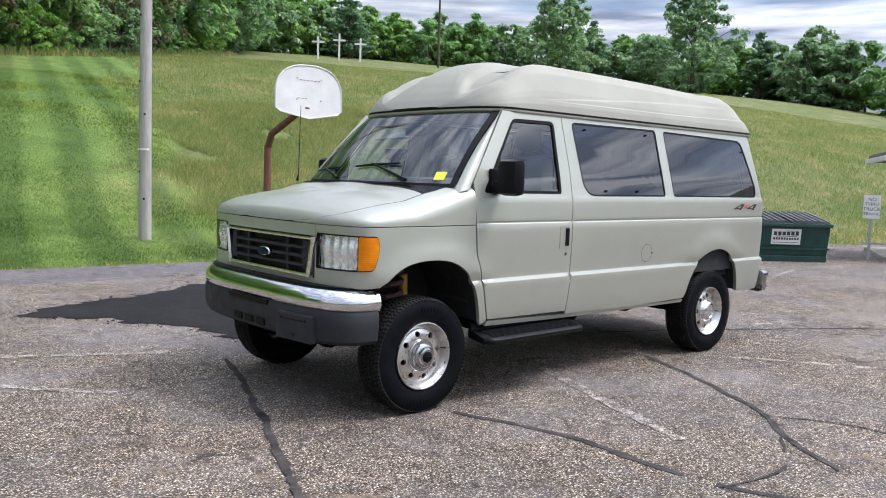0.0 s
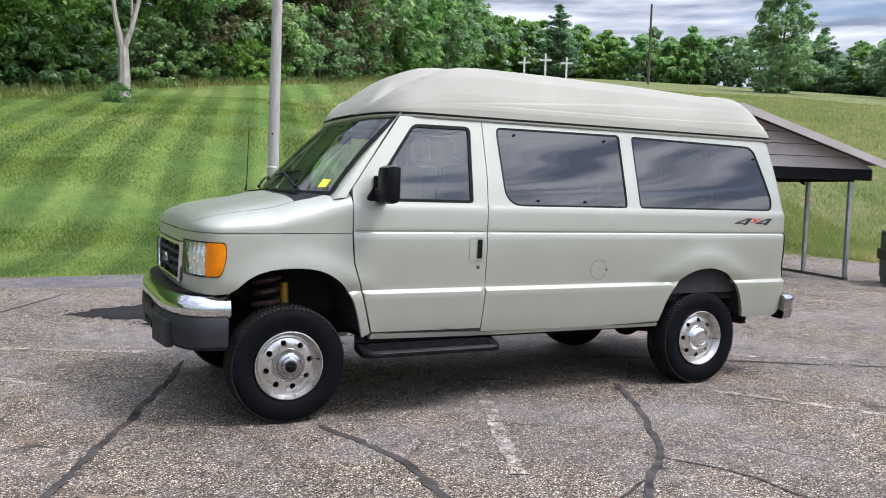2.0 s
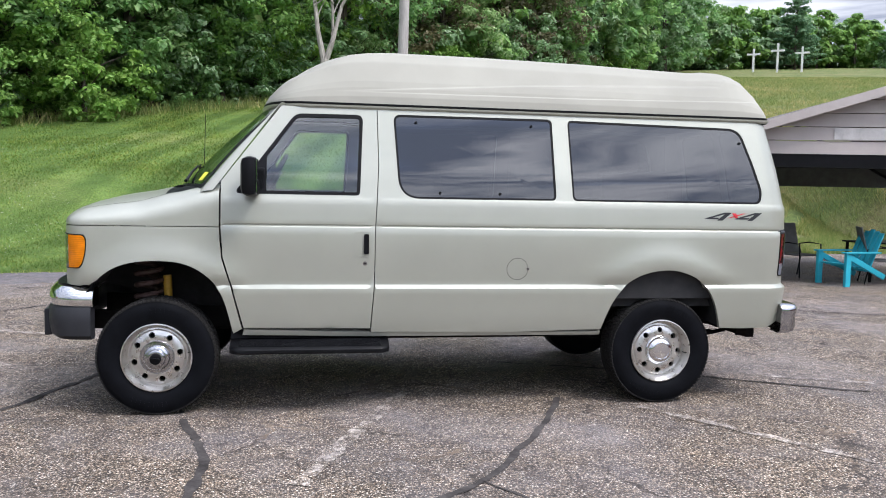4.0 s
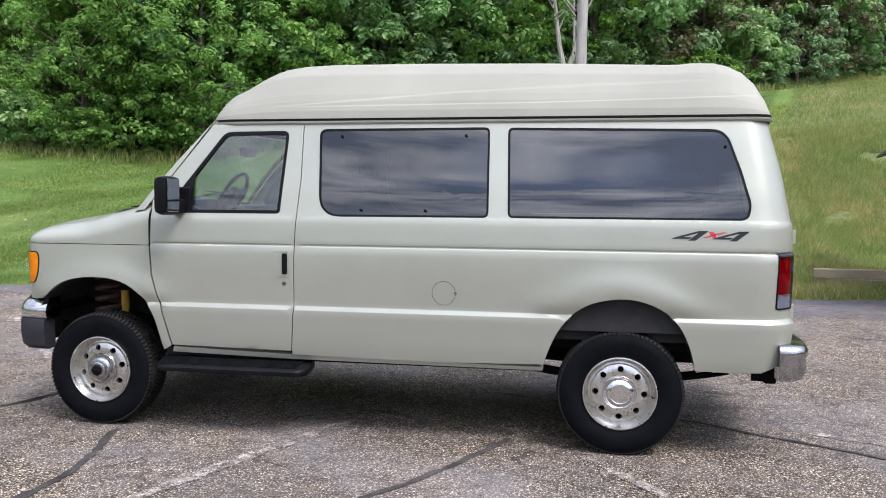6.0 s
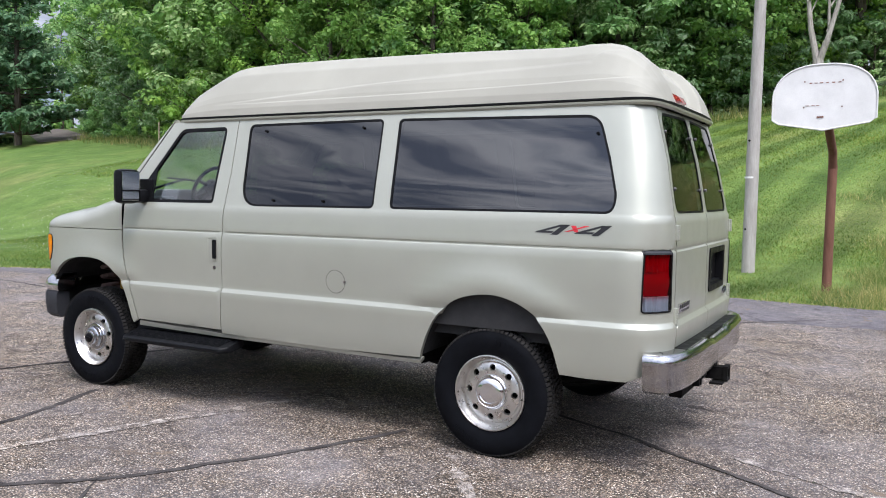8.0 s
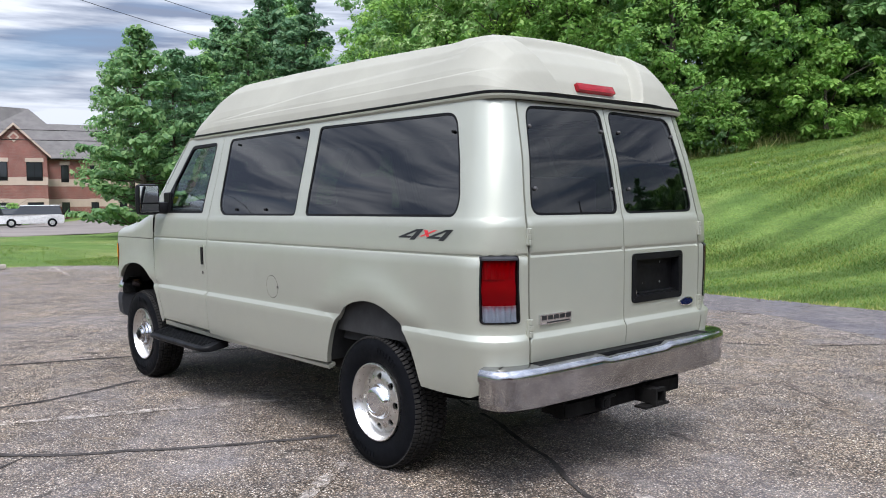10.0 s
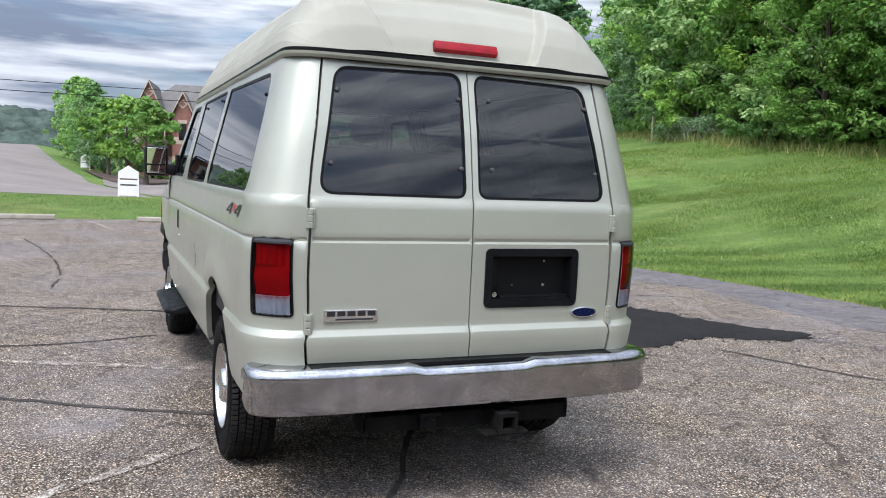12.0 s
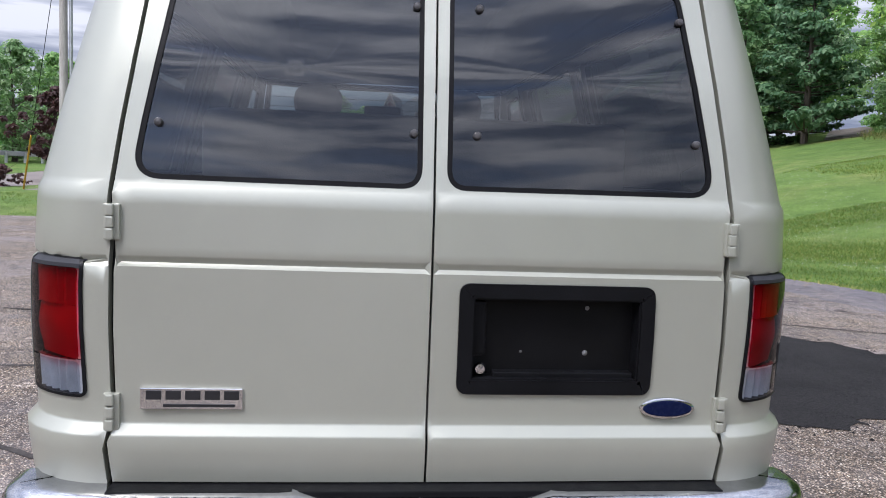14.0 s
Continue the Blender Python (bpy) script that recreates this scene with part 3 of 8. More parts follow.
def skin(fmap, outline, holes=(), step=0.06, depth=0.02, lift=0.0, levels=None, flip=False):
    """A panel laid on the surface fmap(s, z) with its edges turned in by depth: (verts, faces)."""
    p2, tris, rings = flat_mesh(outline, holes, step, levels)

    def normal(s, z):
        e = 0.004
        a = Vector(fmap(s + e, z)) - Vector(fmap(s - e, z))
        b = Vector(fmap(s, z + e)) - Vector(fmap(s, z - e))
        n = a.cross(b)
        return n.normalized() if n.length > 1e-9 else Vector((0, -1, 0))

    verts, norms = [], []
    for s, z in p2:
        n = normal(s, z)
        norms.append(n)
        verts.append(Vector(fmap(s, z)) + n * lift)
    faces = [t if not flip else t[::-1] for t in tris]
    for r in rings:
        if not depth:
            break
        a = len(verts)
        for i in r:
            verts.append(verts[i] - norms[i] * 0.0005)
        b = len(verts)
        for i in r:
            verts.append(verts[i] - norms[i] * depth)
        k = len(r)
        faces += [(a + i, a + (i + 1) % k, b + (i + 1) % k, b + i) for i in range(k)]
    return verts, faces


def trim(fmap, poly, out, inn, step=0.03, depth=0.016, lift=0.0):
    """A band that follows a closed outline on the surface fmap, its edges turned in: (verts, faces)."""
    ring = resample(poly, step)
    loops = [grow(ring, out), grow(ring, inn)]
    n = len(ring)

    def at(q, z, up):
        e = 0.004
        a = Vector(fmap(q + e, z)) - Vector(fmap(q - e, z))
        b = Vector(fmap(q, z + e)) - Vector(fmap(q, z - e))
        return Vector(fmap(q, z)) + a.cross(b).normalized() * up

    verts = []
    for lp, up in ((loops[0], lift - depth), (loops[0], lift), (loops[1], lift), (loops[1], lift - depth)):
        verts += [at(q, z, up) for q, z in lp]
    return verts, [(k * n + i, k * n + (i + 1) % n, (k + 1) * n + (i + 1) % n, (k + 1) * n + i) for k in range(3) for i in range(n)]


def pane(fmap, poly, lift, step=0.05):
    """A sheet laid on the surface fmap inside a closed outline, meshed in rings towards its middle: (verts, faces)."""
    ring = resample(poly, step)
    n, cq, cz = len(ring), sum(q for q, _ in ring) / len(ring), sum(z for _, z in ring) / len(ring)
    fs = (1.0, 0.9, 0.75, 0.58, 0.40, 0.22, 0.08)
    flat = [(cq + (q - cq) * f, cz + (z - cz) * f) for f in fs for q, z in ring] + [(cq, cz)]
    verts = []
    for q, z in flat:
        a = Vector(fmap(q + 0.01, z)) - Vector(fmap(q - 0.01, z))
        b = Vector(fmap(q, z + 0.05)) - Vector(fmap(q, z - 0.05))
        verts.append(Vector(fmap(q, z)) + a.cross(b).normalized() * lift)
    area = sum(ring[i - 1][0] * ring[i][1] - ring[i][0] * ring[i - 1][1] for i in range(n))
    faces = [(k * n + i, k * n + (i + 1) % n, (k + 1) * n + (i + 1) % n, (k + 1) * n + i) for k in range(len(fs) - 1) for i in range(n)]
    faces += [((len(fs) - 1) * n + i, (len(fs) - 1) * n + (i + 1) % n, len(fs) * n) for i in range(n)]
    return verts, faces if area > 0 else [tuple(reversed(f)) for f in faces]


def mirrored(geo):
    v, f = geo
    return [(p[0], -p[1], p[2]) for p in v], [tuple(reversed(q)) for q in f]


def fast_mesh(name, verts, tris, mats, index=None):
    """A large triangle mesh from numpy arrays."""
    me = bpy.data.meshes.new(name)
    verts, tris = np.asarray(verts, np.float32), np.asarray(tris, np.int32)
    me.vertices.add(len(verts))
    me.vertices.foreach_set("co", verts.ravel())
    me.loops.add(tris.size)
    me.loops.foreach_set("vertex_index", tris.ravel())
    me.polygons.add(len(tris))
    me.polygons.foreach_set("loop_start", np.arange(0, tris.size, 3, dtype=np.int32))
    for m in (mats if isinstance(mats, (list, tuple)) else [mats]):
        me.materials.append(m)
    if index is not None:
        me.polygons.foreach_set("material_index", np.asarray(index, np.int32))
    me.update(calc_edges=True)
    return me


def smoothstep(a, b, x):
    t = np.clip((np.asarray(x, float) - a) / (b - a), 0, 1)
    return t * t * (3 - 2 * t)


# ---- the land ----
EDGE = [(-12.6, -26), (-12.3, 3), (-12.2, 7.2), (-11.0, 8.9), (-8.0, 9.3), (-5.6, 10.0), (-3.9, 11.3), (-2.0, 12.4), (0.0, 13.0), (3.0, 13.35), (6.3, 13.15), (8.4, 12.75),
        (10.4, 12.7), (12.2, 13.4), (12.6, 17.5), (21.0, 18.2), (21.5, 11.0), (26, 8.5), (34, 5), (34, -26)]


def edge_y(x):
    """The lot's far edge, as y over x."""
    return np.interp(x, [-40, -12.2, -8.0, -5.6, -3.9, -2.0, 0.0, 3.0, 6.3, 8.4, 10.4, 12.0, 12.8, 21.0, 21.6, 26, 34, 60], [6, 8, 9.3, 10.0, 11.3, 12.4, 13.0, 13.35, 13.15, 12.75, 12.8, 13.2, 18.0, 18.2, 11.5, 8.5, 5, 4])


def land(x, y):
    """Height of the ground: a flat lot, and a hillside that rises beyond its far edge."""
    x, y = np.asarray(x, float), np.asarray(y, float)
    p = 0.19 * np.minimum(y - 13, 37) + 0.15 * np.maximum(y - 50, 0) + np.where(x > 0, 0.055, 0.035) * x - 0.00022 * np.maximum(x - 60, 0) ** 2
    p = 0.5 * (p + np.sqrt(p * p + 0.16)) - 0.2
    d = y - edge_y(x)
    p = p + (0.12 * np.clip(-12 - x, 0, 10) + 0.028 * np.clip(-25 - x, 0, 44)) * smoothstep(5, 14, y + 0.45 * x)
    z = p * smoothstep(1.5, 13, d) + 0.05 * smoothstep(0.1, 2.0, d)
    w = -12.9 - x
    lawn = (0.22 * smoothstep(0.2, 4, w) - 0.60 * smoothstep(9, 22, w) * smoothstep(-6, 6, y)) * smoothstep(6.0, -3.0, d)
    rise = 0.034 * np.maximum(-x - 34, 0) * smoothstep(12, -6, y)
    near = smoothstep(260, 120, np.hypot(x, y))
    return (z * 1.0 + lawn + rise * near) - 0.03


def spaced(a, b, centre, fine, grow):
    """Grid lines, fine near the centre and wider away from it."""
    out = [centre]
    s = fine
    while out[-1] < b:
        out.append(out[-1] + s)
        s = fine if out[-1] < centre + 24 else s * grow
    s, left = fine, [centre]
    while left[-1] > a:
        left.append(left[-1] - s)
        s = fine if left[-1] > centre - 24 else s * grow
    return np.array(sorted(set(left + out)))


gx, gy = spaced(-2600, 2600, 2, 0.5, 1.06), spaced(-2600, 2600, 20, 0.5, 1.06)
GX, GY = np.meshgrid(gx, gy)
GZ = land(GX, GY)
far = smoothstep(140, 420, np.hypot(GX, GY))
GZ = GZ * (1 - far) + 2.0 * far
bump = np.array([noise.noise(Vector((x * 0.35, y * 0.35, 0.0))) for x, y in zip(GX.ravel(), GY.ravel())]).reshape(GX.shape)
GZ = GZ + bump * 0.05 * smoothstep(0.5, 4, GY - edge_y(GX)) * (1 - far)
ground = place("ground", mesh_of("ground", np.stack([GX.ravel(), GY.ravel(), GZ.ravel()], 1).tolist(), grid_faces(len(gy), len(gx)), GRASS, True))
tagged(ground, "grassy hillside, mown in stripes beside an unmown meadow", "grass ground", kind="structure")

rim = fillet(EDGE, 0.8, 4)
rim = [(x + 0.10 * noise.noise(Vector((x * 1.3, y * 1.3, 3))) + 0.05 * noise.noise(Vector((x * 5, y * 5, 9))), y + 0.10 * noise.noise(Vector((x * 1.3, y * 1.3, 7))) + 0.05 * noise.noise(Vector((x * 5, y * 5, 4)))) for x, y in resample(rim, 0.22)]
lot_v = [(x, y, 0.0) for x, y in rim] + [(x, y, -0.12) for x, y in rim]
k = len(rim)
lot = place("parking_lot", mesh_of("parking_lot", lot_v, [tuple(range(k))] + [(i, k + i, k + (i + 1) % k, (i + 1) % k) for i in range(k)], ASPHALT))
tagged(lot, "worn brown-grey asphalt with exposed stone and fine cracks", "parking lot", kind="structure")


# smoother, darker asphalt along the far edge
ds = [(x, float(edge_y(x)) + 0.02) for x in np.linspace(-7.5, 11.8, 40)] + [(x, float(edge_y(x)) - w) for x, w in ((11.8, 2.6), (9.5, 1.9), (7.5, 2.3), (5.5, 1.5), (3.5, 1.7), (1.5, 1.2), (0.0, 1.7), (-2.0, 1.3), (-4.0, 1.6), (-6.0, 0.8), (-7.5, 0.3))]
DARK_EDGE = ds


def blob(points, z, jitter, seed, step=0.10):
    """A flat piece with a ragged outline."""
    pts = resample(fillet(points, 0.35, 5), step)
    return [(x + jitter * noise.noise(Vector((x * 4, y * 4, seed))) + jitter * 0.6 * noise.noise(Vector((x * 13, y * 13, seed))),
             y + jitter * noise.noise(Vector((x * 4, y * 4, seed + 5))) + jitter * 0.6 * noise.noise(Vector((x * 13, y * 13, seed + 5))), z) for x, y in pts]


patch_v = blob([(2.1, 9.35), (2.9, 9.75), (3.6, 9.95), (4.35, 10.35), (4.95, 10.75), (5.1, 10.3), (4.75, 9.4), (4.85, 8.8), (5.25, 8.2), (5.1, 7.4), (4.3, 6.6), (3.55, 6.9), (3.45, 7.8), (2.9, 8.6)], 0.006, 0.17, 2, 0.06)
tagged(place("asphalt_patch", mesh_of("asphalt_patch", patch_v, [tuple(range(len(patch_v)))], PATCH)), "fresh black asphalt patch with a ragged edge", "asphalt patch", kind="structure")


# crumbs of loose asphalt round the patch
rc = random.Random(8)
cv, cf = [], []
for i in range(420):
    x, y, _ = patch_v[rc.randrange(len(patch_v))]
    x, y, r = x + rc.gauss(0, 0.10), y + rc.gauss(0, 0.10), 0.006 + 0.014 * rc.random() ** 2
    k = len(cv)
    cv += [(x + r * math.cos(a) * (0.7 + 0.5 * rc.random()), y + r * math.sin(a) * (0.7 + 0.5 * rc.random()), 0.001) for a in (0, 1.3, 2.5, 3.8, 5.0)] + [(x, y, r * 0.8)]
    cf += [(k + j, k + (j + 1) % 5, k + 5) for j in range(5)]
tagged(place("asphalt_crumbs", mesh_of("asphalt_crumbs", cv, cf, PATCH)), "loose black asphalt crumbs round the patch", "crumbs", kind="stuff")
de = blob(DARK_EDGE, 0.0025, 0.10, 6, 0.15)
tagged(place("asphalt_strip", mesh_of("asphalt_strip", de, [tuple(range(len(de)))], DARKLOT)), "smoother dark asphalt strip along the grass", "asphalt strip", kind="structure")


def ribbon(points, width, z, seed, jitter=0.03, taper=True):
    pts = resample(points, 0.05, closed=False)
    verts, faces = [], []
    n = len(pts)
    for i, p in enumerate(pts):
        a, b = Vector(pts[max(i - 1, 0)]), Vector(pts[min(i + 1, n - 1)])
        d = (b - a).normalized()
        q = Vector((-d.y, d.x))
        c = Vector(p) + q * jitter * 2.2 * noise.noise(Vector((i * 0.16, seed, 0)))
        w = width * (0.65 + 0.55 * abs(noise.noise(Vector((i * 0.21, seed, 5)))) + 0.60 * noise.noise(Vector((i * 0.9, seed, 8))))
        if taper:
            w *= min(1, 0.25 + i * 0.12, 0.25 + (n - 1 - i) * 0.12)
        verts += [(*(c + q * w / 2), z), (*(c - q * w / 2), z)]
    return verts, [(2 * i, 2 * i + 1, 2 * i + 3, 2 * i + 2) for i in range(n - 1)]


def soften(points, rounds=3):
    """Corner cutting: a bent line becomes a smooth one."""
    for _ in range(rounds):
        q = [points[0]]
        for (a, b), (c, d) in zip(points, points[1:]):
            q += [(0.75 * a + 0.25 * c, 0.75 * b + 0.25 * d), (0.25 * a + 0.75 * c, 0.25 * b + 0.75 * d)]
        points = q + [points[-1]]
    return points


def seam_strip(points, width, seed):
    v, f = ribbon(soften(points), width * 0.80, 0.004 + 0.0011 * (seed / 3.1 % 4), seed, 0.014)
    f = [q for k, q in enumerate(f) if noise.noise(Vector((k * 0.10, seed, 11))) > -0.36]
    tagged(place("sealed_crack", mesh_of("sealed_crack", v, f, TAR)), "dark tar-filled crack in the asphalt", "crack", "cracks in the lot", "structure")


for i, (pts, w) in enumerate([
        ([(3.55, 4.25), (3.70, 3.75), (3.83, 3.30), (3.84, 2.75), (3.80, 2.25), (4.05, 1.75), (4.5, 0.9)], 0.085),
        ([(6.40, 4.70), (6.05, 3.90), (5.62, 3.15), (5.35, 2.72), (4.95, 2.42), (4.6, 1.9)], 0.075),
        ([(3.10, 6.30), (2.82, 5.45), (2.46, 4.51), (2.16, 3.75), (2.02, 3.37), (1.75, 2.6), (1.4, 1.4)], 0.080),
        ([(6.0, 5.6), (7.2, 5.15), (8.15, 4.6), (9.1, 4.1), (9.9, 3.6), (12.5, 2.2)], 0.055),
        ([(-6.5, 2.2), (-3.0, 2.9), (-0.6, 3.1), (0.6, 3.0)], 0.055),
        ([(2.3, 11.2), (1.5, 9.4), (0.4, 8.2), (-1.6, 7.9), (-4.5, 8.4)], 0.06),
        ([(8.6, 11.5), (7.4, 10.6), (6.8, 9.6), (5.2, 9.0)], 0.05),
        ([(9.5, 9.2), (11.3, 8.1), (13.0, 7.6), (14.4, 6.2)], 0.05),
        ([(-3.5, 9.6), (-2.9, 6.0), (-4.0, 3.1), (-3.2, -2.0)], 0.05),
        ([(5.3, 2.7), (5.6, 2.3), (5.55, 1.9), (5.9, 1.4)], 0.03),
        ([(3.8, 2.2), (4.3, 2.05), (4.75, 2.3), (5.0, 2.45)], 0.035)  ]):
    seam_strip(pts, w, 3.1 * i)


def paint_line(a, b, width, seed):
    v, f = ribbon([a, b], width, 0.0045, seed, 0.004, False)
    tagged(place("parking_line", mesh_of("parking_line", v, f, LINE)), "faded white parking line worn through", "parking line", "parking lines", "structure")


for i, (a, b) in enumerate([((-0.6, 8.5), (1.98, 5.75)), ((0.2, 8.0), (2.8, 6.8)), ((5.1, 4.6), (4.35, 2.75)), ((6.75, 4.05), (7.65, 2.75)), ((8.2, 4.9), (9.0, 4.55)),
                            ((-7.95, 0.87), (-11.6, 1.9)), ((-8.5, 3.95), (-12.3, 3.2)), ((-8.2, 7.0), (-11.6, 7.6)), ((13.6, 6.9), (15.6, 7.4)), ((-7.8, -2.0), (-11.6, -0.9))]):
    paint_line(a, b, 0.115, 7.7 * i)


# ---- the van: x rearwards from the front axle, y to its right, z up ----
van = thing("van", pose(3.43, 5.115, 0), "pale pewter high-roof passenger van, lifted, with dark tinted windows", "van")
WZ = [0.50, 0.53, 0.60, 0.80, 0.841, 0.847, 0.867, 0.874, 0.98, 1.10, 1.20, 1.252, 1.258, 1.262, 1.270, 1.274, 1.280, 1.40, 1.434, 1.446, 1.46, 1.60, 1.80, 2.02, 2.10]
WW = [0.972, 0.986, 1.002, 1.0205, 1.024, 1.0225, 1.0060, 1.0045, 1.0105, 1.0165, 1.017, 1.0145, 1.012, 1.005, 1.005, 1.010, 1.011, 1.002, 0.998, 0.993, 0.989, 0.957, 0.905, 0.850, 0.830]
RZ, RU = [0.50, 0.80, 0.841, 0.847, 0.867, 0.874, 1.252, 1.260, 1.268, 1.276, 1.434, 1.446, 1.46, 1.75, 2.05, 2.10], [4.50, 4.538, 4.540, 4.538, 4.521, 4.519, 4.523, 4.512, 4.512, 4.520, 4.515, 4.507, 4.504, 4.450, 4.370, 4.355]
S_SIDE, S_CORNER, S_REAR = 4.29, 4.62, 5.395      # arc length along the plan outline
FRONT_S, FRONT_L, FRONT_D, FRONT_N = -0.36, 1.20, 0.27, 3.6
LEVELS = [0.535, 0.60, 0.68, 0.76, 0.80, 0.841, 0.847, 0.867, 0.874, 0.90, 0.95, 1.0, 1.05, 1.10, 1.15, 1.20, 1.252, 1.258, 1.262, 1.270, 1.274, 1.280, 1.30, 1.35, 1.40, 1.434, 1.446, 1.46, 1.53, 1.60, 1.70, 1.80, 1.90, 2.0, 2.05]


def half_w(z):
    return float(np.interp(z, WZ, WW))


def flare(s, z):
    """The swell of the sides above the wheel arches."""
    out = 0.0
    for c in (0.03, 3.50):
        d = math.hypot((s - c) * 0.80, z - 0.60)
        out += 0.027 * math.exp(-((d - 0.42) / 0.10) ** 2) * max(0.0, min(1.0, (z - 0.86) / 0.06))
    return out


def shell(s, z):
    """The body's outer surface: along the left side, round both corners to the middles of nose and tail."""
    w, r = half_w(z), float(np.interp(z, [1.3, 2.05], [0.24, 0.15]))
    if s < FRONT_S:
        a = min(1.0, (FRONT_S - s) / FRONT_L) * math.pi / 2
        w += flare(s, z)
        return (FRONT_S - FRONT_D * max(math.sin(a), 0) ** (2 / FRONT_N), -w * max(math.cos(a), 0) ** (2 / FRONT_N), z)
    ru = float(np.interp(z, RZ, RU))
    if s <= S_SIDE:
        end = ru - r
        return (s + (end - S_SIDE) * min(1.0, max(0.0, (s - 3.2) / (S_SIDE - 3.2))), -w - flare(s, z), z)
    if s <= S_CORNER:
        a = (s - S_SIDE) / (S_CORNER - S_SIDE) * math.pi / 2
        return (ru - r + r * math.sin(a), -(w - r) - r * math.cos(a), z)
    q = (S_REAR - s) / (S_REAR - S_CORNER)
    return (ru + 0.010 * (1 - q * q), -(w - r) * q, z)


def s_at(u, z):
    """Arc length of a place on the side."""
    r, ru = float(np.interp(z, [1.3, 2.05], [0.24, 0.15])), float(np.interp(z, RZ, RU))
    lo, hi = -0.4, S_CORNER
    for _ in range(40):
        m = (lo + hi) / 2
        if shell(m, z)[0] < u:
            lo = m
        else:
            hi = m
    return (lo + hi) / 2


def s_rear(v, z):
    r = float(np.interp(z, [1.3, 2.05], [0.24, 0.15]))
    flat = half_w(z) - r
    if abs(v) > flat:
        return S_SIDE + (S_CORNER - S_SIDE) * math.acos(min(1.0, (abs(v) - flat) / r)) * 2 / math.pi
    return S_REAR - (S_REAR - S_CORNER) * abs(v) / flat


def on_side(pts):
    return [(s_at(u, z), z) for u, z in pts]


def both(name, geo, mat, label="", smooth=True, right_label=""):
    part(name, geo, mat, van, label, smooth)
    return part(name, mirrored(geo), mat, van, right_label or label, smooth)


GAP = 0.006
F_ARCH = [(-0.43, 0.80), (-0.385, 0.87), (-0.30, 0.955), (-0.20, 1.005), (-0.08, 1.026), (0.06, 1.028), (0.18, 1.012), (0.28, 0.965), (0.36, 0.895), (0.42, 0.80), (0.455, 0.69), (0.485, 0.56)]
R_ARCH = [(3.035, 0.55), (3.075, 0.67), (3.13, 0.78), (3.20, 0.865), (3.29, 0.93), (3.40, 0.965), (3.52, 0.978), (3.62, 0.965), (3.73, 0.925), (3.82, 0.855), (3.88, 0.765), (3.92, 0.66), (3.945, 0.55)]
DOOR = [(0.404, 1.255), (0.404, 1.55), (0.79, 2.068), (1.436, 2.068), (1.445, 1.68), (1.424, 1.265), (1.420, 0.868), (1.398, 0.565), (0.552, 0.575), (0.475, 0.864), (0.418, 1.05)]
DOORWIN = fillet([(0.490, 1.468), (0.885, 2.012), (1.338, 2.016), (1.315, 1.468)], [0.05, 0.05, 0.05, 0.03])
WIN1 = fillet([(1.548, 2.022), (2.668, 2.025), (2.679, 1.460), (1.585, 1.457)], [0.05, 0.035, 0.035, 0.14], 8)
WIN2 = fillet([(2.790, 2.022), (4.105, 2.002), (4.245, 1.55), (4.225, 1.460), (2.806, 1.460)], [0.035, 0.09, 0.1, 0.07, 0.035], 8)


def grow(poly, d):
    """A polygon moved outwards by d (inwards if negative)."""
    area = sum(poly[i - 1][0] * poly[i][1] - poly[i][0] * poly[i - 1][1] for i in range(len(poly)))
    sg = 1 if area > 0 else -1
    out = []
    for i in range(len(poly)):
        a, p, b = Vector(poly[i - 1]), Vector(poly[i]), Vector(poly[(i + 1) % len(poly)])
        d1, d2 = (p - a), (b - p)
        if d1.length < 1e-6 or d2.length < 1e-6:
            out.append(tuple(p))
            continue
        n1, n2 = Vector((d1.y, -d1.x)).normalized() * sg, Vector((d2.y, -d2.x)).normalized() * sg
        n = n1 + n2
        n = n1 if n.length < 1e-6 else n.normalized() / max(0.5, n.normalized().dot(n1))
        out.append(tuple(p + n * d))
    return out


# front wing, below the belt line
GRILLE_S = -0.36 - 1.20 * 2 / math.pi * math.acos((0.600 / 1.016) ** (3.6 / 2))
lamp_hole = fillet([(GRILLE_S + 0.012, 1.196), (-0.405, 1.193), (-0.405, 1.085), (-0.457, 0.974), (GRILLE_S + 0.012, 0.968)], [0.0, 0.05, 0.05, 0.06, 0.0])
F_ARCH, R_ARCH = soften(F_ARCH, 2), soften(R_ARCH, 2)
wing = [(GRILLE_S, 1.247), (0.400, 1.247), (0.404, 1.16), (0.414, 1.05), (0.471, 0.864), (0.545, 0.575), (0.492, 0.545)] + [p for p in F_ARCH[::-1] if p[0] > 0 or p[1] > 0.874] + [(-0.386, 0.869), (-0.72, 0.866), (GRILLE_S, 0.864)]
both("front_wing", skin(shell, wing, [lamp_hole], 0.055, 0.03, 0, LEVELS), PAINT)
for nm, zs in (("grille_header", (1.172, 1.247)), ("grille_sill", (0.864, 0.898))):
    g1 = skin(shell, [(-1.56, zs[0]), (GRILLE_S - 0.002, zs[0]), (GRILLE_S - 0.002, zs[1]), (-1.56, zs[1])], [], 0.05, 0.02)
    part(nm, join(g1, mirrored(g1)), PAINT, van, smooth=True)

# lamps
A_S = -0.705
amber_o = fillet([(A_S, 1.188), (-0.413, 1.186), (-0.413, 1.085), (-0.462, 0.982), (A_S, 0.978)], [0.01, 0.05, 0.05, 0.06, 0.01])
head_o = fillet([(GRILLE_S + 0.022, 1.190), (A_S - 0.008, 1.189), (A_S - 0.008, 0.977), (GRILLE_S + 0.022, 0.974)], 0.012)


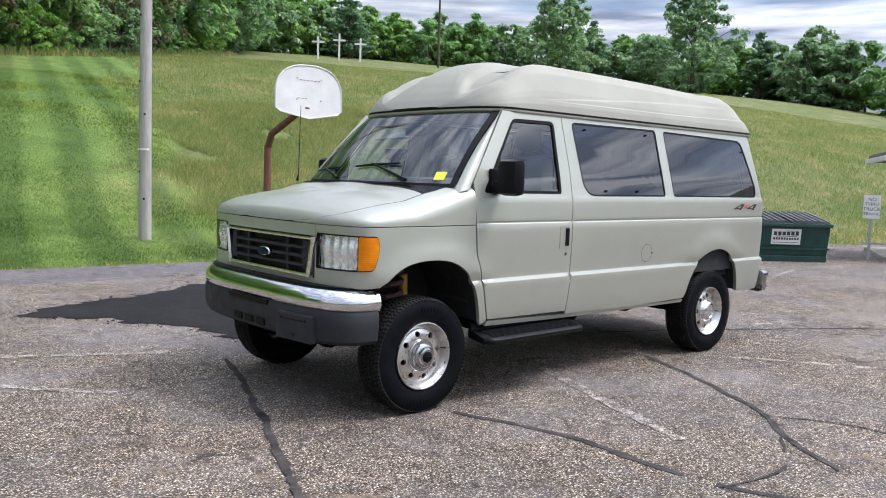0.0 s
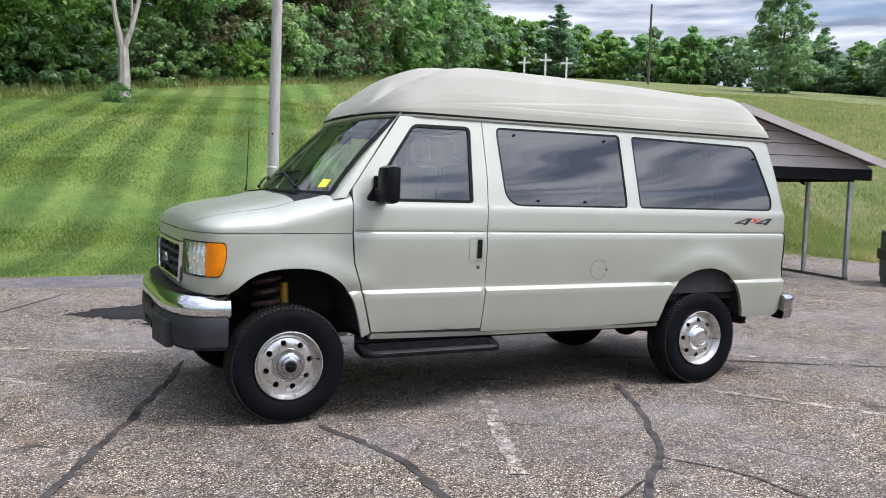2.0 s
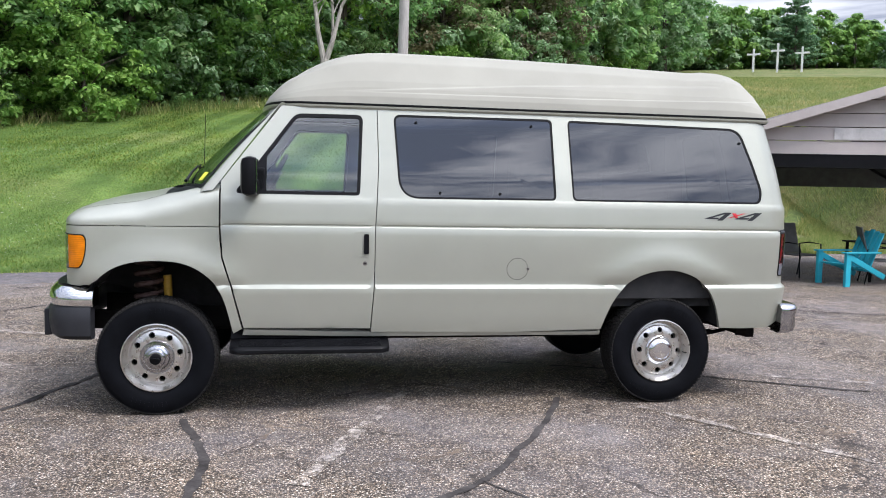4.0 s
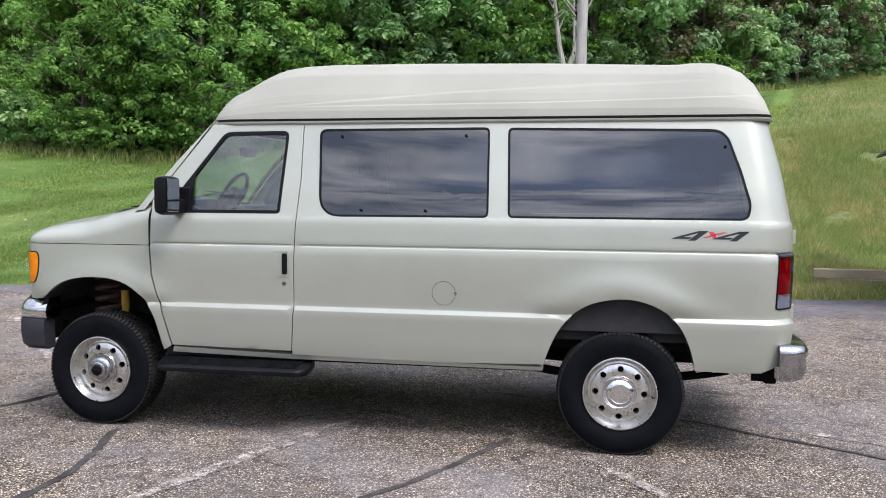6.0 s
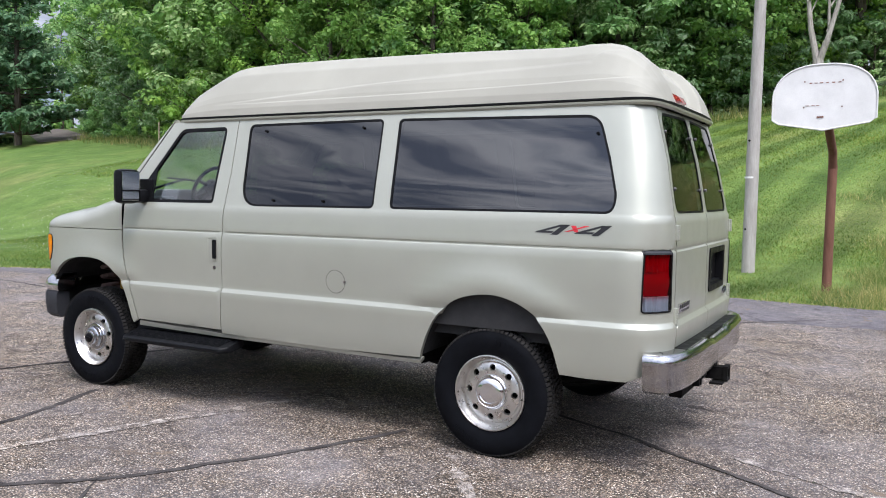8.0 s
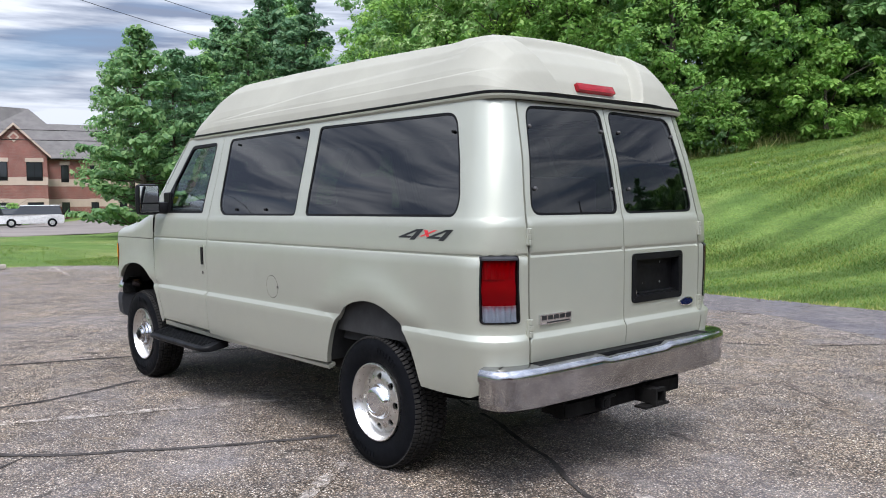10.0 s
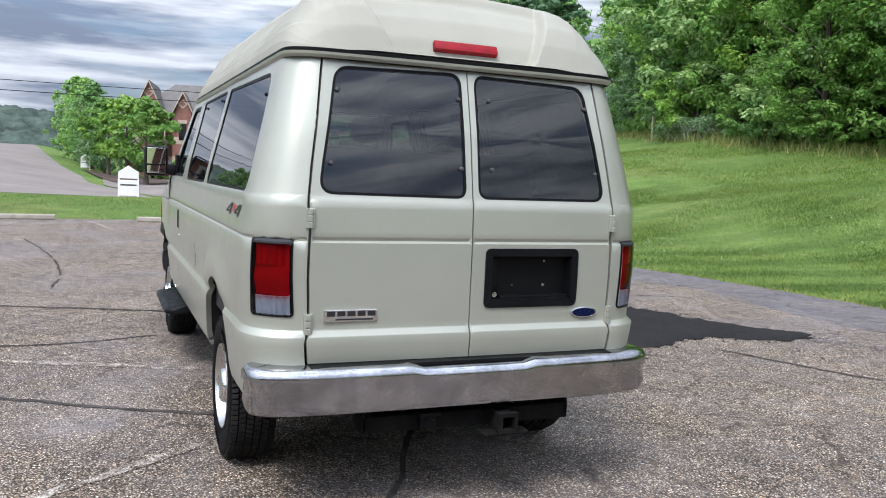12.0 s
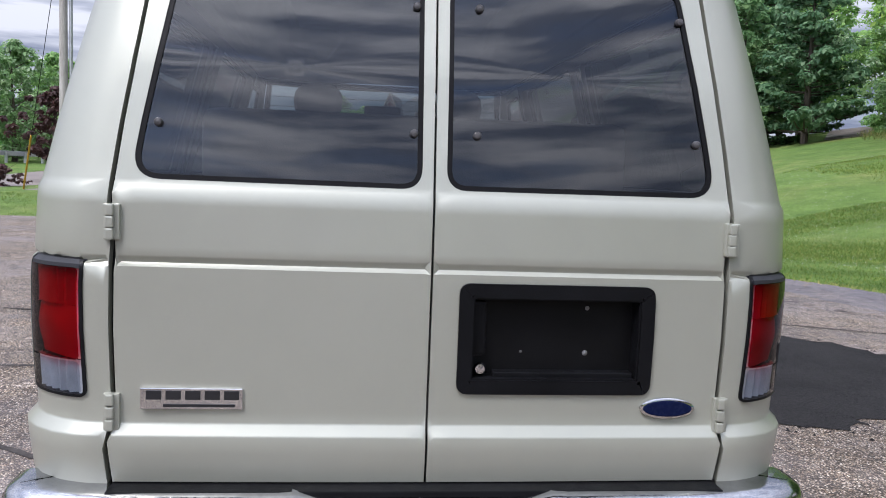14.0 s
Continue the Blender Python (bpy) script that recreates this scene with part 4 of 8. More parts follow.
def fluted(depth, pitch, low=0.0):
    """The body's surface set back and pressed into upright flutes and shallow bowls, as lamp reflectors are."""
    def f(q, z):
        n = Vector(shell(q + 0.004, z)) - Vector(shell(q - 0.004, z))
        n = Vector((n.y, -n.x, 0)).normalized()
        n = n if n.dot(Vector((0.3 if q > 1 else -0.3, -1, 0))) > 0 else -n
        return tuple(Vector(shell(q, z)) - n * (depth + (0.006 if depth > 0 else 0.002) * math.sin(q * pitch) + low * math.sin((z - 0.93) * 19.0) ** 2))
    return f


for sg in (-1, 1):
    fix = (lambda g: g) if sg < 0 else mirrored
    ts = part("turn_signal", fix(skin(fluted(-0.008, 0.0), amber_o, [], 0.012, 0.03)), AMBER, van, "orange turn signal lens", True)
    part("lens_rim", fix(trim(shell, amber_o, 0.006, -0.003, 0.02, 0.02, 0.005)), SEAL, ts, "", True)
    hl = part("headlight", fix(skin(shell, head_o, [], 0.03, 0.03, 0.005)), CLEARLENS, van, "clear headlight lens over a bright reflector", True)
    part("reflector", fix(skin(fluted(0.016, 60.0, 0.012), head_o, [], 0.012, 0.0)), REFLECTOR, hl, "", True)
    part("lens_rim", fix(trim(shell, head_o, 0.006, -0.003, 0.02, 0.02, 0.004)), SEAL, hl, "", True)
    part("lamp_backing", fix(skin(shell, grow(lamp_hole, 0.012), [], 0.05, 0.02, -0.075)), SEAL, hl)

# bonnet and the shoulders above the belt line
HU, HH = [-0.63, -0.615, -0.59, -0.53, -0.44, -0.30, -0.14, 0.06, 0.40], [1.252, 1.295, 1.330, 1.370, 1.405, 1.435, 1.460, 1.505, 1.545]


def plan_w(u):
    w = half_w(1.252)
    if u >= FRONT_S:
        return w
    return w * max(0.0, 1 - min(1.0, (FRONT_S - u) / FRONT_D) ** FRONT_N) ** (1 / FRONT_N)


def bonnet(u, v):
    w = max(plan_w(u), 1e-4)
    a = min(1.0, abs(v) / w)
    p = float(np.interp(u, [-0.6, -0.1, 0.15, 0.4], [2.7, 3.0, 4.2, 7.0]))
    dome = 0.012 * max(0.0, 1 - (v / 0.30) ** 2) * float(smoothstep(-0.6, -0.35, u))
    return (u, v, 1.252 + (float(np.interp(u, HU, HH)) - 1.252 + dome) * max(0.0, 1 - a ** p) ** (1 / p))


def bonnet_strip(a0, a1, u0, u1, nu, nv):
    """A patch of the bonnet between two shares of its half width."""
    verts = []
    for i in range(nu):
        u = u0 + (u1 - u0) * (i / (nu - 1)) ** 1.35
        for j in range(nv):
            a = a0 + (a1 - a0) * j / (nv - 1)
            a = 1 - (1 - a) ** 1.0
            verts.append(bonnet(u, a * plan_w(u)))
    return verts, grid_faces(nu, nv)


hb = bonnet_strip(-0.845, 0.845, -0.6295, 0.045, 40, 61)
part("bonnet", hb, PAINT, van, "", True)
part("bonnet_underside", ([(x, y * 0.99, z - 0.02) for x, y, z in hb[0]], hb[1]), SEAL, van)
def wing_top(nu=44, nt=26):
    """The shoulder between the bonnet's shut line and the belt line."""
    verts = []
    for i in range(nu):
        u = -0.628 + 1.028 * (i / (nu - 1)) ** 1.35
        w, p = max(plan_w(u), 1e-4), float(np.interp(u, [-0.6, -0.1, 0.15, 0.4], [2.7, 3.0, 4.2, 7.0]))
        t0 = math.asin(min(1.0, 0.851 ** (p / 2)))
        for j in range(nt):
            t = t0 + (math.pi / 2 - t0) * j / (nt - 1)
            a, h = math.sin(t) ** (2 / p), max(0.0, math.cos(t)) ** (2 / p)
            verts.append((u, -a * w, 1.252 + (float(np.interp(u, HU, HH)) - 1.252) * h))
    return verts, grid_faces(nu, nt)


ws = wing_top()
both("wing_top", ws, PAINT)
part("cowl", bonnet_strip(-0.851, 0.851, 0.048, 0.30, 10, 40), BLACK, van, "black plastic cowl with vent slots", True)
slots = bmesh.new()
for j in range(34):
    v = -0.66 + j * 0.04
    z = bonnet(0.10, v)[2]
    box(slots, 0.07, 0.13, v - 0.006, v + 0.006, z + 0.001, z + 0.007)
part("vent_slats", slots, SEAL, van)


def rail_u(v):
    """The front of the drip rail in plan, as u over v."""
    return 1.0 - 0.345 * (1 - min(1.0, abs(v) / 0.838) ** 3) ** (1 / 3)


def screen(a, h):
    """The windscreen, a from side to side, h from base to head."""
    foot = Vector((0.055 + 0.235 * a * a, a * 0.915, 1.505))
    head = Vector((rail_u(a * 0.795) + 0.006, a * 0.795, 2.068))
    return tuple(foot.lerp(head, h) + Vector((-0.03 * math.sin(math.pi * h), 0, 0)))


def surf(f, us, vs):
    return [f(u, v) for u in us for v in vs], grid_faces(len(us), len(vs))


wsg = surf(lambda h, a: screen(a, h), np.linspace(0.02, 0.985, 14), np.linspace(-0.985, 0.985, 31))
ob = part("windscreen", (wsg[0], [tuple(reversed(q)) for q in wsg[1]]), GLASS, van, "clear raked windscreen", True)
ob.visible_shadow = False
fr = []
for f_in, f_out in ((0.958, 1.0),):
    for sg in (-1, 1):
        fr.append(surf(lambda h, a, sg=sg: tuple(Vector(screen(sg * a, h)) + Vector((-0.005, 0, 0.004))), np.linspace(0, 1, 16), np.linspace(f_in, f_out, 3)))
fr.append(surf(lambda h, a: tuple(Vector(screen(a, h)) + Vector((-0.005, 0, 0.004))), np.linspace(0.985, 1.01, 3), np.linspace(-1, 1, 31)))
fr.append(surf(lambda h, a: tuple(Vector(screen(a, h)) + Vector((-0.005, 0, 0.004))), np.linspace(-0.02, 0.03, 3), np.linspace(-1, 1, 31)))
part("windscreen_seal", join(*fr), SEAL, van, "", True)


def pillar(h, t):
    """The A-pillar between the screen's edge and the door."""
    a = Vector(screen(-1.0, h)) + Vector((0.0, -0.004, 0))
    d0, d1 = s_at(0.400, 1.545), s_at(0.785, 2.072)
    b = Vector(shell(d0 + (d1 - d0) * h, 1.545 + (2.072 - 1.545) * h))
    p = a.lerp(b, t)
    return tuple(p + Vector((-0.35, -0.5, 0.35)).normalized() * 0.022 * math.sin(math.pi * t))


both("windscreen_pillar", surf(pillar, np.linspace(-0.11, 1.01, 14), np.linspace(0, 1, 7)), PAINT)

# doors and sides
door_o = on_side(DOOR)
both("front_door", skin(shell, grow(door_o, -GAP), [on_side(DOORWIN)], 0.055, 0.035, 0, LEVELS), PAINT)
both("door_seal", trim(shell, on_side(DOORWIN), 0.001, -0.022, 0.03, 0.02, -0.002), SEAL)
for g in (pane(shell, on_side(grow(DOORWIN, -0.016)), -0.012),):
    for q in (g, mirrored(g)):
        part("door_window", q, DOORGLASS, van, "lightly tinted door glass", True).visible_shadow = False
quarter = fillet([(0.515, 1.474), (0.700, 1.752), (0.700, 1.474)], [0.03, 0.01, 0.01])
both("mirror_sail", skin(shell, on_side(quarter), [], 0.05, 0.01, 0.002), BLACK)
def seam_pt(z, d):
    """The shut line beside the tail doors, moved by d."""
    return (s_rear(float(np.interp(z, [0.7, 1.2, 1.46, 2.07], [0.764, 0.764, 0.766, 0.690])), z) + d, z)


TL = fillet([(s_at(4.394, 1.265), 1.266), (s_rear(0.822, 1.265), 1.266), (s_rear(0.822, 0.93), 0.932), (s_at(4.394, 0.93), 0.932)], 0.02, 4)
side = on_side([(1.436, 2.068), (1.445, 1.68), (1.424, 1.265), (1.420, 0.868), (1.398, 0.545)] + [(2.4, 0.535)]) + on_side(R_ARCH) + [(s_at(4.1, 0.535), 0.545), (4.34, 0.55), (4.45, 0.60), (4.53, 0.70), *[seam_pt(z, -GAP) for z in (0.715, 0.86, 1.2, 1.46, 1.7, 1.9, 2.068)]]
both("body_side", skin(shell, side, [on_side(grow(WIN1, 0.004)), on_side(grow(WIN2, 0.004)), TL], 0.055, 0.03, 0, LEVELS), PAINT)
for nm, poly in (("side_window", WIN1), ("rear_side_window", WIN2)):
    g = pane(shell, on_side(grow(poly, -0.006)), -0.006)
    e = trim(shell, on_side(poly), 0.005, -0.010, 0.03, 0.016, -0.002)
    for q, e2 in ((g, e), (mirrored(g), mirrored(e))):
        w = part(nm, q, TINT, van, "dark tinted fixed window", True)
        w.visible_shadow = False
        part("window_seal", e2, SEAL, w, "", True)


def stud(u, z, parent, sg=-1):
    """A round black fastener on a pane."""
    c = Vector(shell(s_at(u, z), z))
    v, f = revolve([(0.0, -0.008), (0.007, -0.008), (0.009, -0.004), (0.009, 0.004)], 12)
    part("stud", ([(c.x + p[0], (c.y + p[1]) * (1 if sg < 0 else -1), c.z + p[2]) for p in v], f), SEAL, parent)


for u, z in ((1.70, 1.975), (2.52, 1.975), (1.86, 1.497), (2.28, 1.497), (4.10, 1.90)):
    stud(u, z, van)

# tail
rd_out = [(S_REAR - 0.003, 0.727), (S_REAR - 0.003, 2.052)] + [seam_pt(z, GAP) for z in (2.052, 1.9, 1.7, 1.46, 1.2, 0.86, 0.727)]


def rear_pt(v, z):
    return (s_rear(v, z), z)


RWIN = fillet([rear_pt(0.722, 1.465), rear_pt(0.034, 1.462), rear_pt(0.036, 2.036), rear_pt(0.634, 2.024)], [0.07, 0.05, 0.06, 0.07], 8)
PLATE = fillet([rear_pt(0.080, 1.222), rear_pt(0.080, 0.962), rear_pt(0.562, 0.962), rear_pt(0.562, 1.222)], 0.018, 4)
left_rd = skin(shell, rd_out, [grow(RWIN, 0.004)], 0.035, 0.035, 0, LEVELS)
right_rd = mirrored(skin(shell, rd_out, [grow(RWIN, 0.004), PLATE], 0.035, 0.035, 0, LEVELS))
doors = [part("rear_door", g, PAINT, van, "", True) for g in (left_rd, right_rd)]
glass = pane(shell, grow(RWIN, -0.005), -0.006)
seal = trim(shell, RWIN, 0.005, -0.009, 0.03, 0.014, -0.002)
for d, g, e, sg in ((doors[0], glass, seal, -1), (doors[1], mirrored(glass), mirrored(seal), 1)):
    part("rear_window", g, REARTINT, d, "dark tinted rear window", True).visible_shadow = False
    part("window_seal", e, SEAL, d, "", True)
    for v, z in (((0.629, 1.919), (0.051, 1.916), (0.667, 1.597), (0.053, 1.595)) if sg < 0 else ((0.639, 1.917), (0.108, 1.920), (0.676, 1.597), (0.105, 1.596))):
        c = Vector(shell(s_rear(v, z), z))
        vv, ff = revolve([(0.0105, -0.006), (0.0105, 0.002), (0.0075, 0.007), (0.0, 0.009)], 14)
        part("stud", ([(c.x + p[1], c.y * (1 if sg < 0 else -1) + p[0], c.z + p[2]) for p in vv], ff), STUD, d, "", True)
    for z0, z1 in ((1.315, 1.40), (0.855, 0.945)):
        c = Vector(shell(*seam_pt((z0 + z1) / 2, 0)))
        y = c.y * (1 if sg < 0 else -1)
        hb_ = bmesh.new()
        box(hb_, c.x - 0.004, c.x + 0.012, y - 0.016, y + 0.022 * 1.0, z0, z1, 0.003)
        for zz in (z0, (z0 + z1) / 2 - 0.014, z1 - 0.028):
            box(hb_, c.x + 0.004, c.x + 0.024, y - 0.010, y + 0.010, zz, zz + 0.028, 0.004)
        part("hinge", hb_, PAINT, d)

# number-plate recess, catch, badges on the tail doors
pr = mirrored(trim(shell, PLATE, 0.010, -0.026, 0.02, 0.03, 0.008))
recess = part("plate_recess", pr, BLACK, doors[1], "black plastic plate recess, empty", True)
part("recess_back", mirrored(skin(shell, grow(PLATE, -0.02), [], 0.05, 0.0, -0.045)), SEAL, recess)
part("recess_lip", mirrored(trim(shell, PLATE, -0.024, -0.030, 0.02, 0.05, 0.003)), BLACK, recess)
part("recess_shelf", a_box(4.475, 4.515, 0.165, 0.53, 0.985, 1.005, bevel=0.003), BLACK, recess)
part("handle", a_box(4.482, 4.512, 0.105, 0.145, 1.045, 1.185, bevel=0.008), BLACK, recess)
v, f = revolve([(0.0, 0.028), (0.012, 0.027), (0.016, 0.02), (0.016, 0.0)], 18)
part("lock", ([(4.49 + p[1], 0.132 + p[0], 1.012 + p[2]) for p in v], f), CHROME, recess, "chrome lock")
for y, z in ((0.24, 1.052), (0.41, 1.050), (0.24, 1.172), (0.41, 1.168)):
    v, f = revolve([(0.0, 0.008), (0.007, 0.006), (0.009, 0.0)], 10)
    part("screw", ([(4.478 + p[1], y + p[0], z + p[2]) for p in v], f), STEEL, recess)


def oval(cx, cy, cz, w, h, t, n=28, axis="x"):
    """A thin oval plate facing along x."""
    ring = [(w / 2 * math.cos(2 * math.pi * i / n), h / 2 * math.sin(2 * math.pi * i / n)) for i in range(n)]
    vs = [(cx, cy + a, cz + b) for a, b in ring] + [(cx + t * 0.7, cy + a, cz + b) for a, b in ring] + [(cx + t, cy + a * 0.9, cz + b * 0.86) for a, b in ring]
    return vs, [(i, (i + 1) % n, n + (i + 1) % n, n + i) for i in range(n)] + [(n + i, n + (i + 1) % n, 2 * n + (i + 1) % n, 2 * n + i) for i in range(n)] + [tuple(range(2 * n, 3 * n))]


em = part("badge", oval(4.527, 0.622, 0.918, 0.146, 0.054, 0.006), CHROME, doors[1], "oval badge, blue with a chrome rim", True)
part("badge_field", oval(4.5322, 0.622, 0.918, 0.130, 0.042, 0.003), BLUE, em)
tb = part("model_badge", a_box(4.518, 4.533, -0.694, -0.452, 0.908, 0.960, bevel=0.002), CHROME, doors[0], "chrome badge with dark plain bars")
for j in range(5):
    y = -0.680 + j * 0.046
    part("badge_bar", a_box(4.5325, 4.5345, y, y + 0.036, 0.932, 0.954), DECAL_K, tb)
part("badge_bar", a_box(4.5325, 4.5345, -0.64, -0.47, 0.914, 0.921), DECAL_K, tb)

# tail lamps
mid = 1.020
for sg in (-1, 1):
    fix = (lambda g: g) if sg < 0 else mirrored
    hs = part("tail_light", fix(trim(shell, TL, 0.002, -0.005, 0.02, 0.03, 0.005)), BLACK, van, "red tail light with a clear lower lens", True)
    lo, hi = min(p[0] for p in TL) + 0.006, max(p[0] for p in TL) - 0.006
    red_o = fillet([(lo, 1.245), (hi - 0.004, 1.245), (hi - 0.004, mid + 0.002), (lo, mid + 0.002)], 0.012)
    clear_o = fillet([(lo, mid - 0.002), (hi - 0.004, mid - 0.002), (hi - 0.004, 0.938), (lo, 0.938)], 0.012)
    part("red_lens", fix(skin(shell, red_o, [], 0.03, 0.0, 0.005)), RED, hs, "red ribbed lens", True)
    part("clear_lens", fix(skin(shell, clear_o, [], 0.03, 0.0, 0.005)), GREYLENS, hs, "", True)
    part("bulb_bowl", fix(skin(fluted(0.010, 30.0, 0.010), [(lo + 0.002, 1.150), (hi - 0.006, 1.150), (hi - 0.006, mid), (lo + 0.002, mid)], [], 0.010, 0.0)), LAMPWHITE, hs, "", True)
    part("upper_bowl", fix(skin(fluted(0.010, 230.0, 0.004), [(lo + 0.002, 1.247), (hi - 0.006, 1.247), (hi - 0.006, 1.150), (lo + 0.002, 1.150)], [], 0.008, 0.0)), LAMPWHITE, hs, "", True)
    part("lower_bowl", fix(skin(fluted(0.010, 230.0), [(lo + 0.002, mid), (hi - 0.006, mid), (hi - 0.006, 0.936), (lo + 0.002, 0.936)], [], 0.008, 0.0)), LAMPGREY, hs, "", True)
    part("lamp_brow", fix(skin(shell, [(lo - 0.004, 1.265), (hi + 0.004, 1.265), (hi + 0.004, 1.243), (lo - 0.004, 1.243)], [], 0.006, 0.012, 0.0035)), GREYPLASTIC, hs, "", True)
    part("lamp_backing", fix(skin(shell, grow(TL, 0.01), [], 0.05, 0.0, -0.07)), SEAL, hs)

# fuel door, door handle, lock, lettering
def disc_ring(c_u, c_z, r0, r1, n=40):
    return [(c_u + r1 * math.cos(2 * math.pi * i / n), c_z + r1 * math.sin(2 * math.pi * i / n)) for i in range(n)], [(c_u + r0 * math.cos(2 * math.pi * i / n), c_z + r0 * math.sin(2 * math.pi * i / n)) for i in range(n)]


o, h = disc_ring(2.408, 0.980, 0.0735, 0.0765)
part("fuel_door_gap", skin(shell, o, [h], 0.02, 0.0, 0.0012), TAR, van)
o, h = disc_ring(2.408, 0.980, 0.01, 0.0735)
part("fuel_door", skin(shell, o, [], 0.03, 0.0, 0.0018), PAINT, van, "round fuel filler door", True)
o, h = disc_ring(2.482, 0.980, 0.0, 0.010, 12)
part("fuel_door_notch", skin(shell, o, [], 0.02, 0.004, 0.003), DULL_CHROME, van)
for sg in (-1, 1):
    fix = (lambda g: g) if sg < 0 else mirrored
    hn = part("door_handle", fix(skin(shell, fillet([(1.278, 1.060), (1.385, 1.058), (1.385, 1.228), (1.278, 1.228)], 0.012), [fillet([(1.296, 1.070), (1.376, 1.068), (1.376, 1.220), (1.296, 1.220)], 0.010)], 0.03, 0.012, 0.003)), PAINT, van, "recessed door handle with a black grip", True)
    part("handle_cup", fix(skin(shell, [(1.290, 1.064), (1.380, 1.064), (1.380, 1.224), (1.290, 1.224)], [], 0.04, 0.0, 0.001)), PAINT, hn)
    v, f = skin(shell, fillet([(1.342, 1.078), (1.376, 1.078), (1.376, 1.212), (1.342, 1.212)], 0.010), [], 0.03, 0.02, 0.010)
    part("grip", fix((v, f)), BLACK, hn, "", True)
    o, h = disc_ring(1.352, 1.015, 0.0, 0.014, 16)
    part("door_lock", fix(skin(shell, o, [], 0.02, 0.004, 0.003)), DULL_CHROME, van)
    o, h = disc_ring(1.352, 1.015, 0.0, 0.006, 10)
    part("keyhole", fix(skin(shell, o, [], 0.02, 0.0, 0.0035)), SEAL, van)


def decal(polys, mat, name, label=""):
    gs = [skin(shell, on_side(p), [], 0.04, 0.0, 0.0022) for p in polys]
    return part(name, join(*gs), mat, van, label)


def slant(x, z):
    """Letter space to the van's side: slanted, 0.43 m long, 46 mm high."""
    return (3.785 + x + (z * 1.35) * 0.046, 1.345 + z * 0.048)


four_a = [[slant(0.0, 0.0), slant(0.005, 0.16), slant(0.095, 1.0), slant(0.150, 1.0), slant(0.125, 0.76), slant(0.105, 0.72), slant(0.052, 0.22), slant(0.105, 0.22), slant(0.105, 0.0)],
          [slant(0.110, -0.20), slant(0.110, 0.95), slant(0.152, 1.0), slant(0.152, -0.20)]]
four_b = [[(x + 0.235, z) for x, z in p] for p in four_a]
decal(four_a, DECAL_K, "lettering", "black 4 of the 4x4 lettering")
decal(four_b, DECAL_K, "lettering", "black 4 of the 4x4 lettering")
decal([[slant(0.168, 0.18), slant(0.190, 0.18), slant(0.268, 0.90), slant(0.240, 0.90)], [slant(0.160, 0.90), slant(0.190, 0.90), slant(0.250, 0.18), slant(0.226, 0.18)]], DECAL_R, "lettering", "red x of the 4x4 lettering")

# sills
sill = skin(shell, [(0.548, 0.530), (1.40, 0.512), (3.03, 0.505), (3.035, 0.530), (1.40, 0.541), (0.56, 0.568)], [], 0.08, 0.05, -0.004)
both("sill", sill, PAINT)

# drip rail and raised roof
RAIL_Z = 2.084


def roof_w(u, grow_=0.0):
    """Half width of the raised roof in plan."""
    w = 0.838 + grow_
    if u < 1.0:
        t = min(1.0, max(0.0, (1.0 - u) / (0.345 + grow_)))
        return w * (1 - t ** 3.0) ** (1 / 3.0)
    if u > 4.10:
        t = min(1.0, (u - 4.10) / (0.30 + grow_))
        return w * (1 - t ** 6.5) ** (1 / 6.5)
    return w


def plan_ring(g, n=60):
    us = [4.10 + (0.30 + g) * math.sin(math.pi / 2 * i / 24) ** 1.0 for i in range(24, -1, -1)] + list(np.linspace(4.05, 1.05, 30)) + [1.0 - (0.345 + g) * math.sin(math.pi / 2 * i / 24) for i in range(25)]
    left = [(u, -roof_w(u, g)) for u in us]
    return left + [(u, -v) for u, v in reversed(left[1:-1])]


def band(g0, g1, z0, z1):
    a, b = plan_ring(g0), plan_ring(g1)
    n = len(a)
    return [(*p, z0) for p in a] + [(*p, z1) for p in b], [(i, (i + 1) % n, n + (i + 1) % n, n + i) for i in range(n)]


part("drip_rail", join(band(0.004, 0.016, RAIL_Z - 0.030, RAIL_Z - 0.018), band(0.016, 0.018, RAIL_Z - 0.018, RAIL_Z - 0.006), band(0.018, 0.0, RAIL_Z - 0.006, RAIL_Z - 0.004)), PAINT, van, "", True)
part("roof_seal", join(band(0.004, 0.010, RAIL_Z - 0.006, RAIL_Z), band(0.010, 0.010, RAIL_Z, RAIL_Z + 0.011), band(0.010, -0.01, RAIL_Z + 0.011, RAIL_Z + 0.013)), SEAL, van, "black rubber seal under the raised roof", True)
CU = [0.655, 0.70, 0.76, 0.85, 0.95, 1.05, 1.15, 1.25, 1.38, 1.6, 2.2, 3.0, 3.6, 3.84, 3.92, 4.06, 4.14, 4.22, 4.30, 4.36, 4.40]
CZ = [2.105, 2.165, 2.225, 2.300, 2.370, 2.425, 2.470, 2.496, 2.512, 2.516, 2.512, 2.496, 2.474, 2.466, 2.477, 2.472, 2.452, 2.405, 2.325, 2.222, 2.105]


